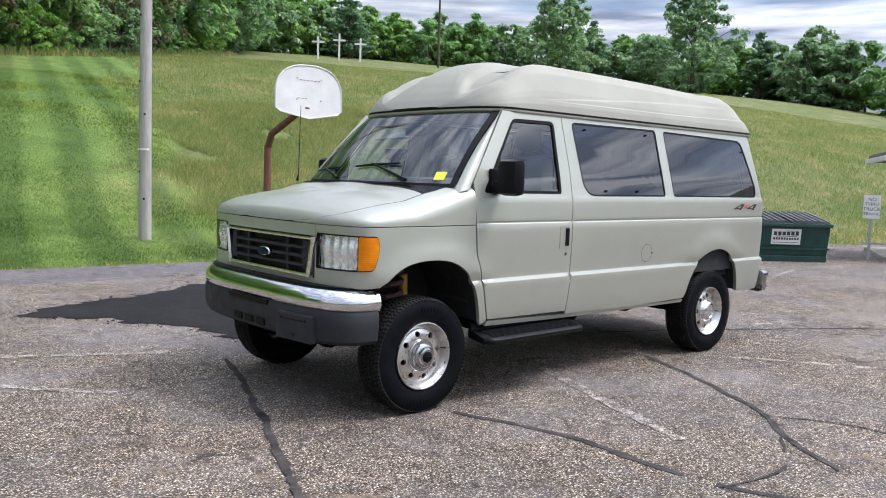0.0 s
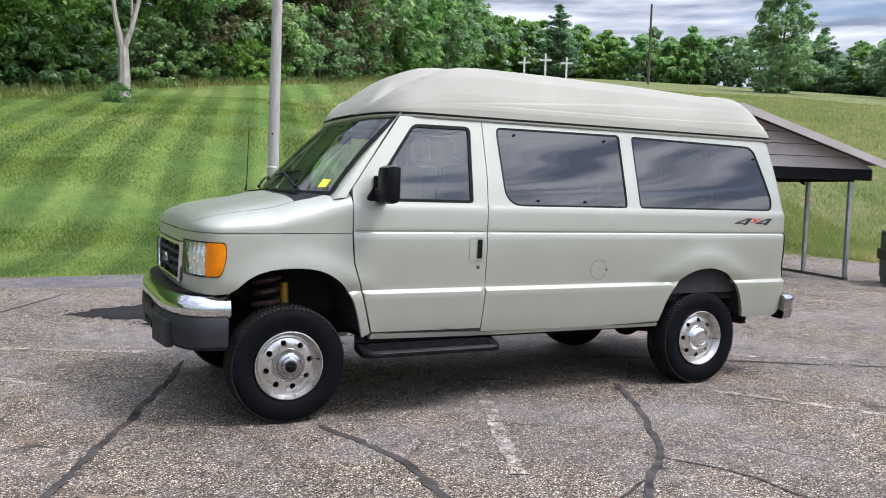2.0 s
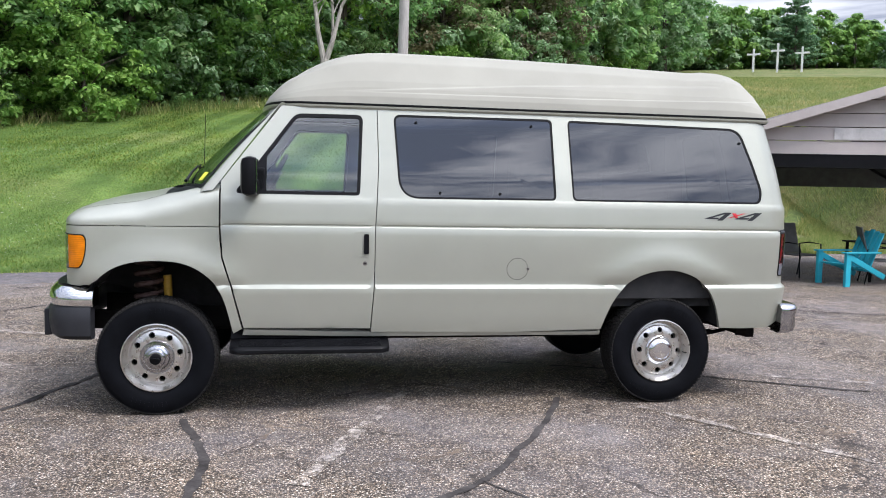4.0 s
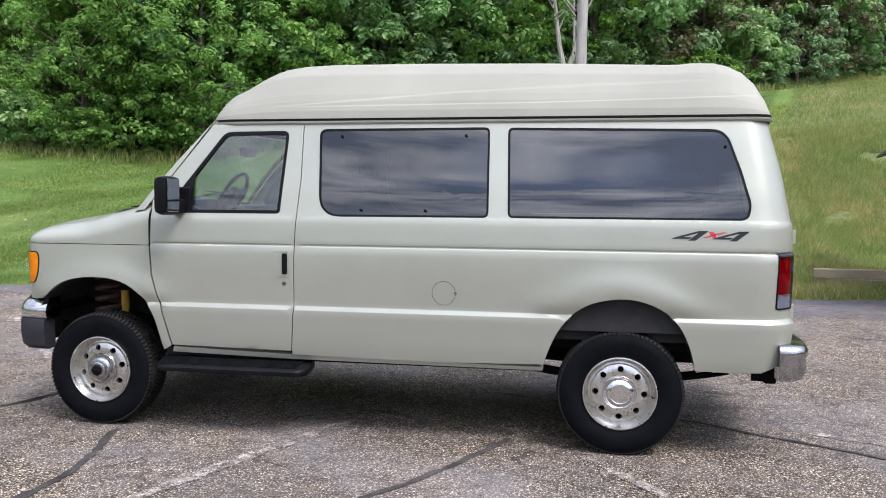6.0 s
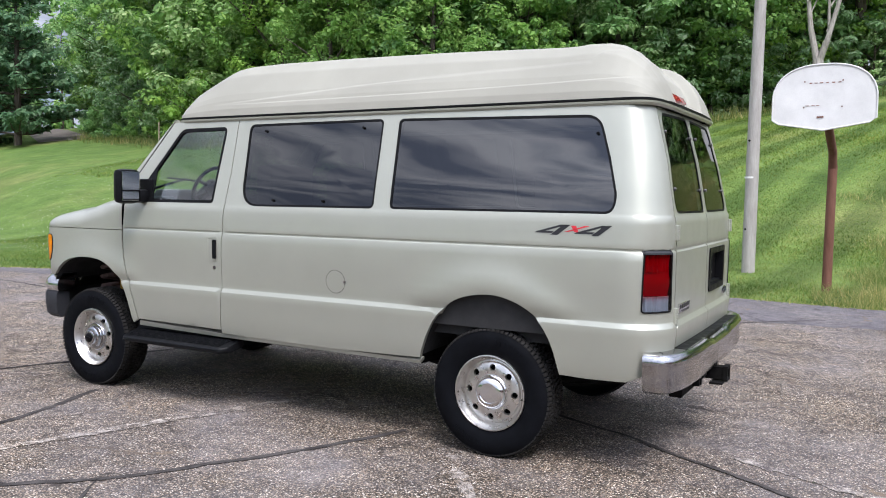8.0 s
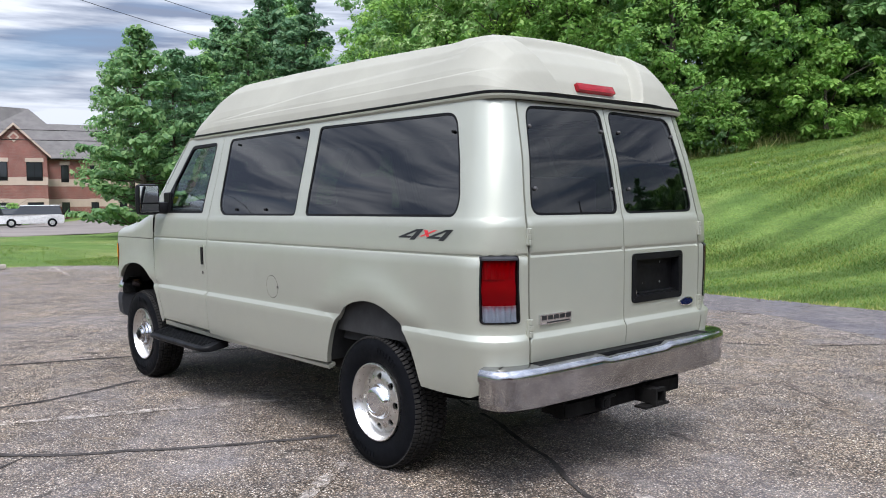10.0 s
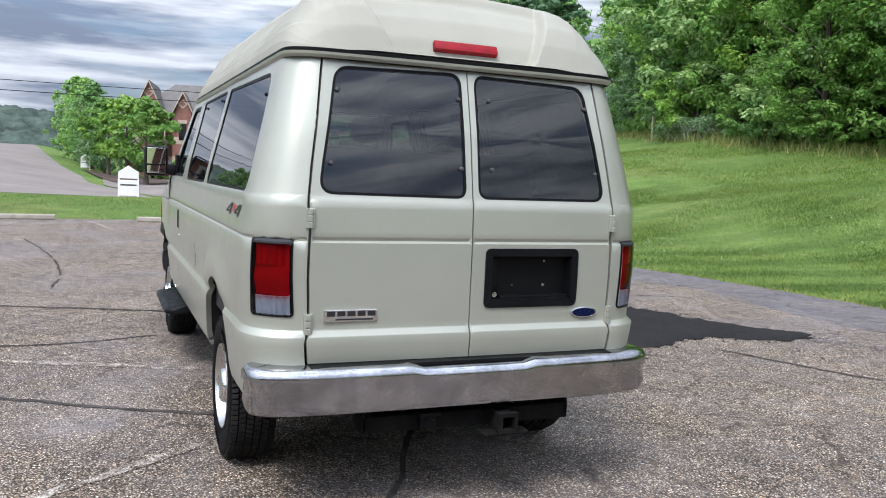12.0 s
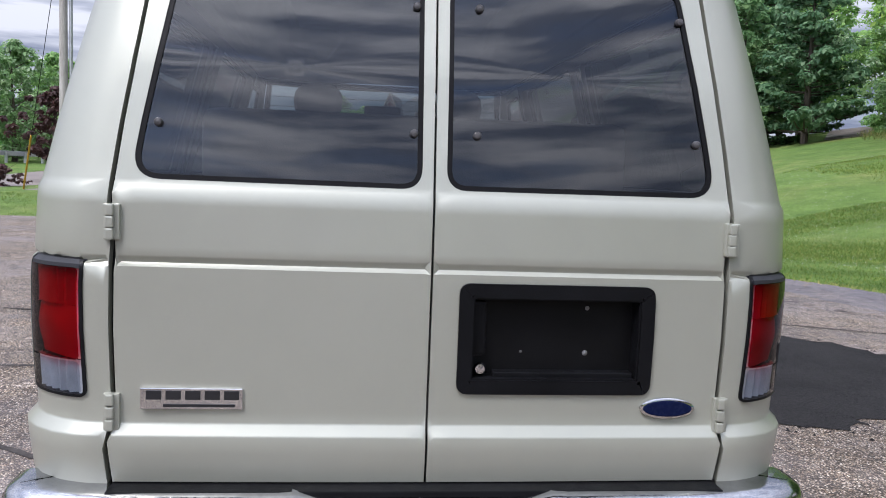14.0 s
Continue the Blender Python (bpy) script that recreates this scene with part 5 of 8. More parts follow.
def cap(u, q):
    """The raised roof, q from -1 on the left over the top to 1 on the right."""
    w, top, base = roof_w(u, 0.006), float(np.interp(u, CU, CZ)), RAIL_Z + 0.006
    a = abs(q)
    h = top - base
    ridge = float(np.interp(u, [0.9, 4.05], [0.26, 0.62]))
    # section: foot, near-upright wall, bevel, crowned top
    prof_q = [1.0, 0.93, 0.86, 0.80, 0.62, 0.50, 0.42, 0.30, 0.15, 0.0]
    prof_v = [1.0, 0.990, 0.965, 0.940, 0.845, 0.755, 0.66, 0.47, 0.24, 0.0]
    prof_h = [0.0, 0.130, 0.280, 0.390, 0.720, 0.890, 0.935, 0.965, 0.99, 1.0]
    v = float(np.interp(a, prof_q[::-1], prof_v[::-1])) * w
    z = base + h * float(np.interp(a, prof_q[::-1], prof_h[::-1]))
    k = (z - base) / max(h, 1e-6)
    # pressed lines along the flank
    zr = float(np.interp(u, [1.25, 2.5, 3.3, 3.95, 4.07], [2.179, 2.264, 2.296, 2.315, 2.385]))
    if u > 1.0:
        fade = float(smoothstep(1.1, 1.9, u)) * float(smoothstep(0.45, 0.60, v))
        z2 = float(np.interp(u, [1.6, 2.9, 3.6, 4.3], [2.176, 2.183, 2.195, 2.212]))
        v -= (0.009 * float(smoothstep(zr - 0.002, zr + 0.004, z)) + 0.006 * float(smoothstep(z2 - 0.002, z2 + 0.004, z))) * fade
    # front: a raised middle with hollow cheeks
    if u < 1.75:
        va = float(np.interp(u, [0.70, 0.76, 0.95, 1.6], [0.42, 0.40, 0.29, 0.22]))
        vb = float(np.interp(u, [0.80, 0.95, 1.12, 1.55], [0.62, 0.74, 0.70, 0.56]))
        cheek = float(smoothstep(va - 0.02, va + 0.07, v)) * float(smoothstep(vb + 0.02, vb - 0.22, v))
        z -= 0.058 * cheek * float(smoothstep(0.67, 0.88, u)) * float(smoothstep(1.70, 1.10, u))
        z += 0.018 * float(smoothstep(va + 0.01, va - 0.10, v)) * float(smoothstep(0.68, 0.95, u)) * float(smoothstep(1.9, 1.2, u))
    # tail: a hollow for the brake lamp
    if u > 3.9:
        edge = 0.36 + 0.16 * (z - 2.12) / 0.33
        inn = float(smoothstep(edge + 0.008, edge - 0.020, v))
        dep = inn * float(smoothstep(4.05, 4.20, u)) * float(smoothstep(RAIL_Z + 0.022, RAIL_Z + 0.050, z))
        return (u - 0.070 * dep, math.copysign(v, q), z - 0.024 * dep)
    return (u, math.copysign(v, q), z)


us = np.r_[0.655 + 0.345 * (1 - np.cos(np.linspace(0, math.pi / 2, 22))), np.linspace(1.04, 4.0, 44), 4.02 + 0.38 * np.sin(np.linspace(0, math.pi / 2, 46))]
qp = np.r_[np.linspace(0.02, 0.14, 5), np.linspace(0.15, 0.40, 60), np.linspace(0.41, 0.50, 10), np.linspace(0.515, 0.76, 20), np.linspace(0.766, 1, 60)]
qs = np.r_[-qp[::-1], 0.0, qp]
part("raised_roof", surf(cap, us, qs), CAP_PAINT, van, "pale raised fibreglass roof", True)
bl = bmesh.new()
box(bl, -0.050, 0.008, -0.165, 0.165, -0.024, 0.024, 0.007, pose(4.318, 0.02, 2.170, 0, -28, 0))
part("brake_light", bl, REDSOLID, van, "red high brake light", True)

# grille and bumpers
gr = part("grille", a_box(-0.600, -0.590, -0.56, 0.56, 0.905, 1.150), SEAL, van, "dark barred grille in a chrome frame")


def nose_x(v, z=1.03):
    w = half_w(z)
    return FRONT_S - FRONT_D * max(0.0, 1 - min(1.0, abs(v) / w) ** FRONT_N) ** (1 / FRONT_N)


def nose_bar(z0, z1, v0, v1, out, thick, n=24):
    """A bar across the nose that follows its curve."""
    vs, fs = [], []
    for i in range(n):
        v = v0 + (v1 - v0) * i / (n - 1)
        x = nose_x(v)
        for dx, z in ((thick, z0), (-out, z0 + 0.004), (-out - 0.003, (z0 + z1) / 2), (-out, z1 - 0.004), (thick, z1)):
            vs.append((x + dx, v, z))
    fs = grid_faces(n, 5) + [tuple(range(5)), tuple((n - 1) * 5 + k for k in range(5))]
    return vs, fs


part("grille_frame", join(nose_bar(1.142, 1.170, -0.590, 0.590, 0.018, 0.03), nose_bar(0.898, 0.930, -0.545, 0.545, 0.018, 0.03)), CHROME, gr, "chrome grille frame", True)
for sg in (-1, 1):
    vs = []
    for i in range(9):
        t = i / 8
        v, z = sg * (0.532 + 0.060 * t), 0.900 + 0.268 * t
        for dv, dx in ((-0.028, 0.03), (-0.024, -0.012), (-0.006, -0.022), (0.014, -0.018), (0.022, 0.03)):
            vs.append((nose_x(v) + dx, v + dv, z))
    part("grille_upright", (vs, grid_faces(9, 5)), CHROME, gr, "", True)
for z in (0.970, 1.028, 1.086):
    part("grille_bar", nose_bar(z - 0.013, z + 0.012, -0.50, 0.50, 0.004, 0.03), GREYPLASTIC, gr, "", True)
for v in (-0.27, 0.27):
    part("grille_rib", a_box(nose_x(v) + 0.002, nose_x(v) + 0.03, v - 0.012, v + 0.012, 0.93, 1.14), GREYPLASTIC, gr)
for v in (-0.49, 0.49):
    part("grille_side_panel", nose_bar(0.94, 1.135, v - 0.035, v + 0.035, -0.004, 0.03, 4), GREYPLASTIC, gr)
b = oval(0, 0, 1.027, 0.17, 0.068, -0.022)
part("front_badge", ([(x + nose_x(0) - 0.008, y, z) for x, y, z in b[0]], b[1]), CHROME, gr, "oval badge, blue with a chrome rim", True)
b = oval(0, 0, 1.027, 0.148, 0.052, -0.004)
part("badge_field", ([(x + nose_x(0) - 0.029, y, z) for x, y, z in b[0]], b[1]), BLUE, gr)


def bumper_plan(front, side_u, half, n, power=3.2, count=64):
    pts = []
    for i in range(count):
        a = math.pi * i / (count - 1)
        c, s = math.cos(a), math.sin(a)
        pts.append((side_u + (front - side_u) * abs(s) ** (2 / power), -half * math.copysign(abs(c) ** (2 / power), c)))
    return pts


def sweep_bumper(front, side_u, half, prof, power=3.2, count=64):
    """prof: (offset outwards, z) pairs round a closed section."""
    vs, m = [], len(prof)
    ref = bumper_plan(front, side_u, half, 0, power, count)
    sgn = 1 if front > side_u else -1
    for i, (u, v) in enumerate(ref):
        ax, by = (u - side_u) / (front - side_u), v / half
        nrm = Vector((abs(ax) ** (power - 1) / (front - side_u), math.copysign(abs(by) ** (power - 1), by) / half)).normalized()
        for off, z in prof:
            vs.append((u + nrm.x * off, v + nrm.y * off, z))
    fs = [(i * m + j, i * m + (j + 1) % m, (i + 1) * m + (j + 1) % m, (i + 1) * m + j) for i in range(count - 1) for j in range(m)]
    return vs, fs + [tuple(range(m)), tuple((count - 1) * m + k for k in range(m))]


fb = part("front_bumper", sweep_bumper(-0.745, -0.385, 0.985, [(-0.14, 0.858), (-0.06, 0.858), (-0.02, 0.848), (0.010, 0.815), (0.022, 0.775), (0.020, 0.742), (0.004, 0.722), (-0.14, 0.722)], 3.4, 90), CHROME, van, "chrome front bumper over dark grey plastic", True)
# black strip added so the shaded gap above the chrome reads dark
part("bumper_gap_strip", sweep_bumper(-0.745, -0.385, 0.985, [(-0.16, 0.845), (-0.035, 0.845), (-0.035, 0.868), (-0.16, 0.868)], 3.4, 90), BLACK, fb, "black strip standing in for the dark gap above the chrome", True)
val = part("valance", sweep_bumper(-0.745, -0.400, 0.985, [(-0.10, 0.724), (0.008, 0.724), (0.020, 0.700), (0.022, 0.620), (0.010, 0.535), (-0.02, 0.508), (-0.10, 0.508)], 3.4, 90), GREYPLASTIC, fb, "dark grey plastic valance", True)
for i in range(3):
    v = -0.16 + i * 0.155
    part("valance_slot", a_box(-0.772, -0.74, v - 0.055, v + 0.055, 0.545, 0.592, bevel=0.006), SEAL, val)
part("valance_recess", a_box(-0.774, -0.74, -0.26, 0.28, 0.690, 0.723, bevel=0.004), SEAL, val)
TILT = Matrix.Translation((-0.74, -0.585, 0)) @ Matrix.Rotation(radians(7), 4, "Z") @ Matrix.Translation((0.74, 0.585, 0))
pb = part("plate_bracket", a_box(-0.768, -0.72, -0.765, -0.405, 0.505, 0.682, bevel=0.012, m=TILT), GREYPLASTIC, fb, "empty dark plate bracket")
sc = bmesh.new()
box(sc, -0.7695, -0.76, -0.69, -0.48, 0.640, 0.646, 0.0, TILT)
for y in (-0.705, -0.465, -0.585):
    box(sc, -0.7695, -0.76, y - 0.011, y + 0.011, (0.635 if y != -0.585 else 0.535), (0.655 if y != -0.585 else 0.558), 0.004, TILT)
part("bracket_slots", sc, SEAL, pb)

rb = sweep_bumper(4.630, 4.42, 1.014, [(-0.13, 0.722), (-0.03, 0.722), (-0.004, 0.712), (0.010, 0.690), (0.010, 0.660), (-0.002, 0.640), (0.004, 0.560), (-0.01, 0.520), (-0.04, 0.505), (-0.13, 0.512)], 4.6, 120)
rbv = []
for x, y, z in rb[0]:
    k = math.exp(-((abs(y) - 0.29) / 0.02) ** 2)
    rbv.append((x + 0.006 * k * (1 if z > 0.6 else 0), y, z + (0.010 * k if x > 4.57 and z > 0.66 else 0) - (0.014 * (1 - float(smoothstep(0.27, 0.32, abs(y)))) if z > 0.66 else 0)))
rbp = part("rear_bumper", (rbv, rb[1]), DULL_CHROME, van, "scuffed chrome rear bumper", True)
part("bumper_step_pad", a_box(4.44, 4.592, -0.76, 0.76, 0.708, 0.7235, bevel=0.003), BLACK, rbp)
part("tail_sill", a_box(4.40, 4.50, -0.75, 0.75, 0.60, 0.722), SEAL, van)

# wheels
TYRE_R, TYRE_W = 0.383, 0.245
tp = [(0.215, -0.095), (0.235, -0.108), (0.270, -0.120), (0.310, -0.1225), (0.345, -0.118), (0.366, -0.105), (0.374, -0.092), (0.3755, -0.05), (0.3760, 0.0), (0.3755, 0.05), (0.374, 0.092), (0.366, 0.105), (0.345, 0.118), (0.310, 0.1225), (0.270, 0.120), (0.235, 0.108), (0.215, 0.095)]
tyre_geo = revolve([(min(0.3735, 0.217 + (r - 0.215) * 1.03), y) for r, y in tp], 72)
blocks_v, blocks_f = [], []
rows = [(-0.099, 0.030, 84, 0.0, 0.12), (-0.060, 0.030, 84, 0.5, 0.4), (-0.021, 0.030, 84, 0.2, -0.4), (0.019, 0.030, 84, 0.7, 0.4), (0.059, 0.030, 84, 0.1, -0.4), (0.098, 0.030, 84, 0.35, -0.12)]
for cy, wd, n, ph, sl in rows:
    for i in range(n):
        a0 = 2 * math.pi * (i + ph) / n
        da = 2 * math.pi / n * 0.345
        r0 = 0.378 if abs(cy) < 0.08 else 0.368
        r1 = 0.3895 if abs(cy) < 0.08 else 0.3855
        k = len(blocks_v)
        for r in (r0, r1):
            for sy, sa in ((-1, -1), (1, -1), (1, 1), (-1, 1)):
                a = a0 + sa * da + sl * sy * da
                rr = r - (0.010 if abs(cy) > 0.08 and sy * cy > 0 and r == r1 else 0)
                blocks_v.append((rr * math.cos(a), cy + sy * wd / 2, rr * math.sin(a)))
        blocks_f += [(k + 4, k + 5, k + 6, k + 7), (k, k + 1, k + 5, k + 4), (k + 1, k + 2, k + 6, k + 5), (k + 2, k + 3, k + 7, k + 6), (k + 3, k, k + 4, k + 7)]
def ring_pts(r, n, cx=0.0, cy=0.0):
    return [(cx + r * math.cos(2 * math.pi * i / n), cy + r * math.sin(2 * math.pi * i / n)) for i in range(n)]


holes8 = [ring_pts(0.0195, 16, 0.148 * math.cos(2 * math.pi * (k + 0.5) / 8), 0.148 * math.sin(2 * math.pi * (k + 0.5) / 8)) for k in range(8)]


def disc_map(a, b):
    r = math.hypot(a, b)
    return (a, -0.070 - 0.014 * float(np.interp(r, [0.085, 0.118, 0.150, 0.176], [0.6, 1.0, 0.85, 0.0])), b)


disc = skin(disc_map, ring_pts(0.176, 72), [ring_pts(0.085, 40)] + holes8, 0.026, 0.02)
rim_geo = revolve([(0.176, -0.070), (0.182, -0.060), (0.192, -0.058), (0.199, -0.070), (0.203, -0.088), (0.210, -0.094), (0.2135, -0.108), (0.220, -0.1185), (0.226, -0.117), (0.2265, -0.104), (0.212, -0.085), (0.204, 0.08), (0.215, 0.10)], 80)


def build_wheel(name, front):
    w = new(name)
    w.parent = van
    tagged(w, "lifted-van wheel with a black tyre and polished eight-hole rim")
    t = part("tyre", tyre_geo, RUBBER, w, "black all-terrain tyre", True)
    part("tread", (blocks_v, blocks_f), TREAD, t, "dusty tread blocks")
    for a0, n in ((75, 7), (250, 9)):
        lv, lf = [], []
        for i in range(n):
            a = radians(a0 + i * 5.2)
            k = len(lv)
            for r in (0.296, 0.326):
                for d in (-0.012, 0.012):
                    for y in (-0.1255, -0.118):
                        lv.append((r * math.cos(a + d), y, r * math.sin(a + d)))
            lf += [(k, k + 2, k + 6, k + 4), (k, k + 1, k + 3, k + 2), (k + 4, k + 6, k + 7, k + 5), (k, k + 4, k + 5, k + 1), (k + 2, k + 3, k + 7, k + 6)]
        tagged(part("sidewall_lettering", (lv, lf), RUBBER, t), "raised plain bars on the sidewall", kind="stuff")
    r = part("rim", join(rim_geo, disc), ALLOY, w, "polished metal rim with eight round holes", True)
    part("brake_drum", revolve([(0.0, -0.035), (0.17, -0.035), (0.17, 0.06)], 32), UNDER, r)
    if front:
        h = part("hub", revolve([(0.112, -0.074), (0.110, -0.090), (0.104, -0.096), (0.084, -0.098), (0.080, -0.104), (0.078, -0.122), (0.072, -0.128), (0.060, -0.130), (0.056, -0.146), (0.050, -0.150), (0.036, -0.150)], 44), DULL_CHROME, r, "", True)
        part("hub_dial", revolve([(0.037, -0.144), (0.037, -0.156), (0.030, -0.160), (0.0, -0.158)], 24), BLACK, h, "black hub dial", True)
        part("dial_grip", a_box(-0.030, 0.030, -0.166, -0.156, -0.007, 0.007, bevel=0.002), BLACK, h)
    else:
        h = part("hub", revolve([(0.106, -0.060), (0.106, -0.082), (0.102, -0.090), (0.098, -0.092), (0.094, -0.100), (0.086, -0.116), (0.072, -0.124), (0.060, -0.127), (0.057, -0.123), (0.0, -0.125)], 48), CHROME, r, "domed chrome hub cap", True)
    part("valve", tube([(0.186, -0.06, 0.06), (0.190, -0.098, 0.062)], 0.004, 6), SEAL, r)
    return w


for nm, u, sg, fr_, turn in (("wheel", 0.0, -1, True, 10), ("wheel", 3.505, -1, False, 24), ("wheel", 0.0, 1, True, 50), ("wheel", 3.505, 1, False, 70)):
    w = build_wheel(nm, fr_)
    w.matrix_basis = pose(u, sg * 0.862, 0.384, 0, 0, 0 if sg < 0 else 180) @ Matrix.Rotation(radians(turn), 4, "Y")

# wheel housings, underbody, springs
for arch, depth, nm in ((F_ARCH, 0.52, "front_wheel_housing"), (R_ARCH, 0.46, "rear_wheel_housing")):
    n = len(arch)
    vs = [(u, -0.995 * (0.985 if z < 0.6 else 1.0), z + 0.012) for u, z in arch] + [(u, -0.99 + depth, z + 0.03) for u, z in arch]
    fs = [(i, i + 1, n + i + 1, n + i) for i in range(n - 1)]
    fs.append(tuple(range(2 * n - 1, n - 1, -1)))
    both(nm, (vs, fs), LINER)
un = bmesh.new()
box(un, -0.30, 4.40, -0.50, 0.50, 0.60, 0.66)
box(un, 0.55, 3.0, -0.93, 0.93, 0.58, 0.64)
# lower box at tank depth, added to block light under the van
box(un, 0.62, 2.95, -0.80, 0.80, 0.46, 0.60, 0.03)
box(un, 3.98, 4.42, -0.93, 0.93, 0.60, 0.66)
part("floor_pan", un, UNDER, van)
for sg in (-1, 1):
    part("frame_rail", a_box(-0.62, 4.42, sg * 0.46 - 0.035, sg * 0.46 + 0.035, 0.50, 0.63, bevel=0.008), UNDER, van)
    part("side_rail_flange", a_box(3.05, 3.98, sg * 0.545 - 0.004, sg * 0.545 + 0.004, 0.62, 0.70), LINER, van)
    part("coil_spring", tube([(-0.09 + 0.082 * math.cos(t * 0.5), sg * 0.70 + 0.082 * math.sin(t * 0.5), 0.56 + 0.0062 * t) for t in range(76)], 0.019, 8), SPRING, van)
    part("shock_absorber", tube([(0.045, sg * 0.70, 0.40), (0.030, sg * 0.70, 0.90)], 0.028, 10), SHOCK, van, "yellow shock absorber")
    part("leaf_spring", join(*[a_geo for a_geo in [([(x, sg * 0.58 + dy, 0.47 - 0.09 * (1 - ((x - 3.505) / 0.75) ** 2) + k * 0.016 + dz) for x in np.linspace(2.80 + 0.10 * k, 4.20 - 0.10 * k, 12) for dy, dz in ((-0.035, 0), (0.035, 0), (0.035, 0.012), (-0.035, 0.012))], grid_faces(12, 4, True)) for k in range(3)]]), UNDER, van)
for u in (0.0, 3.505):
    part("axle", tube([(u, -0.80, 0.374), (u, 0.80, 0.374)], 0.045, 12), UNDER, van)
    part("differential", revolve([(0.0, -0.13), (0.09, -0.11), (0.13, -0.03), (0.13, 0.03), (0.09, 0.11), (0.0, 0.13)], 16), UNDER, van).matrix_basis = pose(u, 0.15 if u < 1 else 0.0, 0.374)
part("drive_shaft", tube([(0.1, 0.15, 0.40), (1.6, 0.12, 0.50), (1.75, 0.0, 0.50), (3.4, 0.0, 0.40)], 0.035, 8), UNDER, van)
part("gearbox", a_box(0.3, 1.5, -0.24, 0.24, 0.44, 0.66, bevel=0.05), UNDER, van)
part("fuel_tank", a_box(1.95, 3.0, -0.42, 0.22, 0.44, 0.62, bevel=0.04), UNDER, van)
part("silencer", a_box(1.7, 2.5, 0.52, 0.78, 0.44, 0.58, bevel=0.05), UNDER, van)
part("exhaust_pipe", tube([(2.5, 0.65, 0.50), (3.0, 0.66, 0.50), (3.3, 0.66, 0.62), (3.8, 0.66, 0.60), (4.1, 0.80, 0.48), (4.25, 0.92, 0.46)], 0.035, 8), UNDER, van)
part("brake_line", tube([(3.02, -0.60, 0.70), (3.2, -0.62, 0.80), (3.35, -0.60, 0.76), (3.6, -0.62, 0.80), (3.9, -0.60, 0.74)], 0.007, 5), DULL_CHROME, van)

# tow hitch
part("hitch_bar", a_box(4.44, 4.515, -0.50, 0.57, 0.385, 0.462, bevel=0.008), UNDER, van, "black steel hitch bar")
for y in (-0.49, 0.56):
    part("hitch_plate", a_box(4.36, 4.515, y - 0.006, y + 0.006, 0.40, 0.60), UNDER, van)
def square_tube(x0, x1, y, z, out_, in_):
    """A square steel tube open at both ends."""
    ring = [(-1, -1), (1, -1), (1, 1), (-1, 1)]
    vs = [(x, y + a * h, z + b * h) for x, h in ((x0, out_), (x1, out_), (x1, in_), (x0, in_)) for a, b in ring]
    return vs, [(4 * k + i, 4 * k + (i + 1) % 4, 4 * ((k + 1) % 4) + (i + 1) % 4, 4 * ((k + 1) % 4) + i) for k in range(4) for i in range(4)]


hr = part("hitch_receiver", square_tube(4.42, 4.632, 0.168, 0.427, 0.040, 0.031), UNDER, van, "black steel tow hitch receiver")
part("receiver_collar", square_tube(4.630, 4.660, 0.168, 0.427, 0.048, 0.030), UNDER, hr)
part("chain_plate", a_box(4.56, 4.640, 0.055, 0.285, 0.366, 0.380, bevel=0.004), UNDER, hr)
part("hitch_bracket", join(([(4.40, -0.47, 0.60), (4.50, -0.47, 0.50), (4.50, -0.47, 0.42), (4.36, -0.47, 0.48), (4.40, -0.455, 0.60), (4.50, -0.455, 0.50), (4.50, -0.455, 0.42), (4.36, -0.455, 0.48)], [(0, 1, 2, 3), (4, 5, 6, 7), (0, 1, 5, 4), (1, 2, 6, 5), (2, 3, 7, 6), (3, 0, 4, 7)])), UNDER, van)
tp_ = part("trailer_socket", a_box(4.47, 4.56, -0.235, -0.155, 0.405, 0.465, bevel=0.01), BLACK, van, "black trailer light socket with a lid")
part("socket_lid", a_box(4.47, 4.585, -0.245, -0.145, 0.466, 0.482, bevel=0.004), BLACK, tp_)
v, f = revolve([(0.0, 0.012), (0.022, 0.010), (0.026, 0.0)], 16)
part("socket_face", ([(4.555 + p[1], -0.195 + p[0], 0.432 + p[2]) for p in v], f), BLACK, tp_)

# running boards
for sg in (-1, 1):
    vs, n_ = [], 0
    for x in np.r_[0.47, 0.485, 0.50, np.linspace(0.53, 1.45, 14), 1.48, 1.505, 1.52]:
        e = min(1.0, min(float(x) - 0.44, 1.55 - float(x)) / 0.10)
        wide = 0.905 + 0.215 * math.sqrt(max(0.0, 1 - (1 - e) ** 2))
        top = [(0.900, 0.548), (0.908, 0.556), (0.918, 0.545), (0.930, 0.500), (0.950, 0.493), (wide - 0.030, 0.470), (wide - 0.010, 0.464), (wide, 0.452), (wide, 0.434), (wide - 0.012, 0.424), (0.940, 0.440), (0.900, 0.450)]
        n_ = len(top)
        vs += [(float(x), sg * y, z) for y, z in top]
    k_ = len(vs) // n_
    st = part("running_board", (vs, grid_faces(k_, n_, True) + [tuple(range(n_)), tuple((k_ - 1) * n_ + q for q in range(n_))]), BLACK, van, "black ribbed running board", True)
    rb_ = bmesh.new()
    for k in range(8):
        y = 0.958 + k * 0.0175
        z = 0.493 - (y - 0.950) * 0.1645
        box(rb_, 0.53, 1.46, min(sg * y, sg * (y + 0.007)), max(sg * y, sg * (y + 0.007)), z - 0.002, z + 0.006, 0.002)
    part("tread_ribs", rb_, BLACK, st)
    for u in (0.72, 1.28):
        part("step_bracket", a_box(u - 0.03, u + 0.03, min(sg * 0.6, sg * 0.92), max(sg * 0.6, sg * 0.92), 0.47, 0.56), UNDER, st)

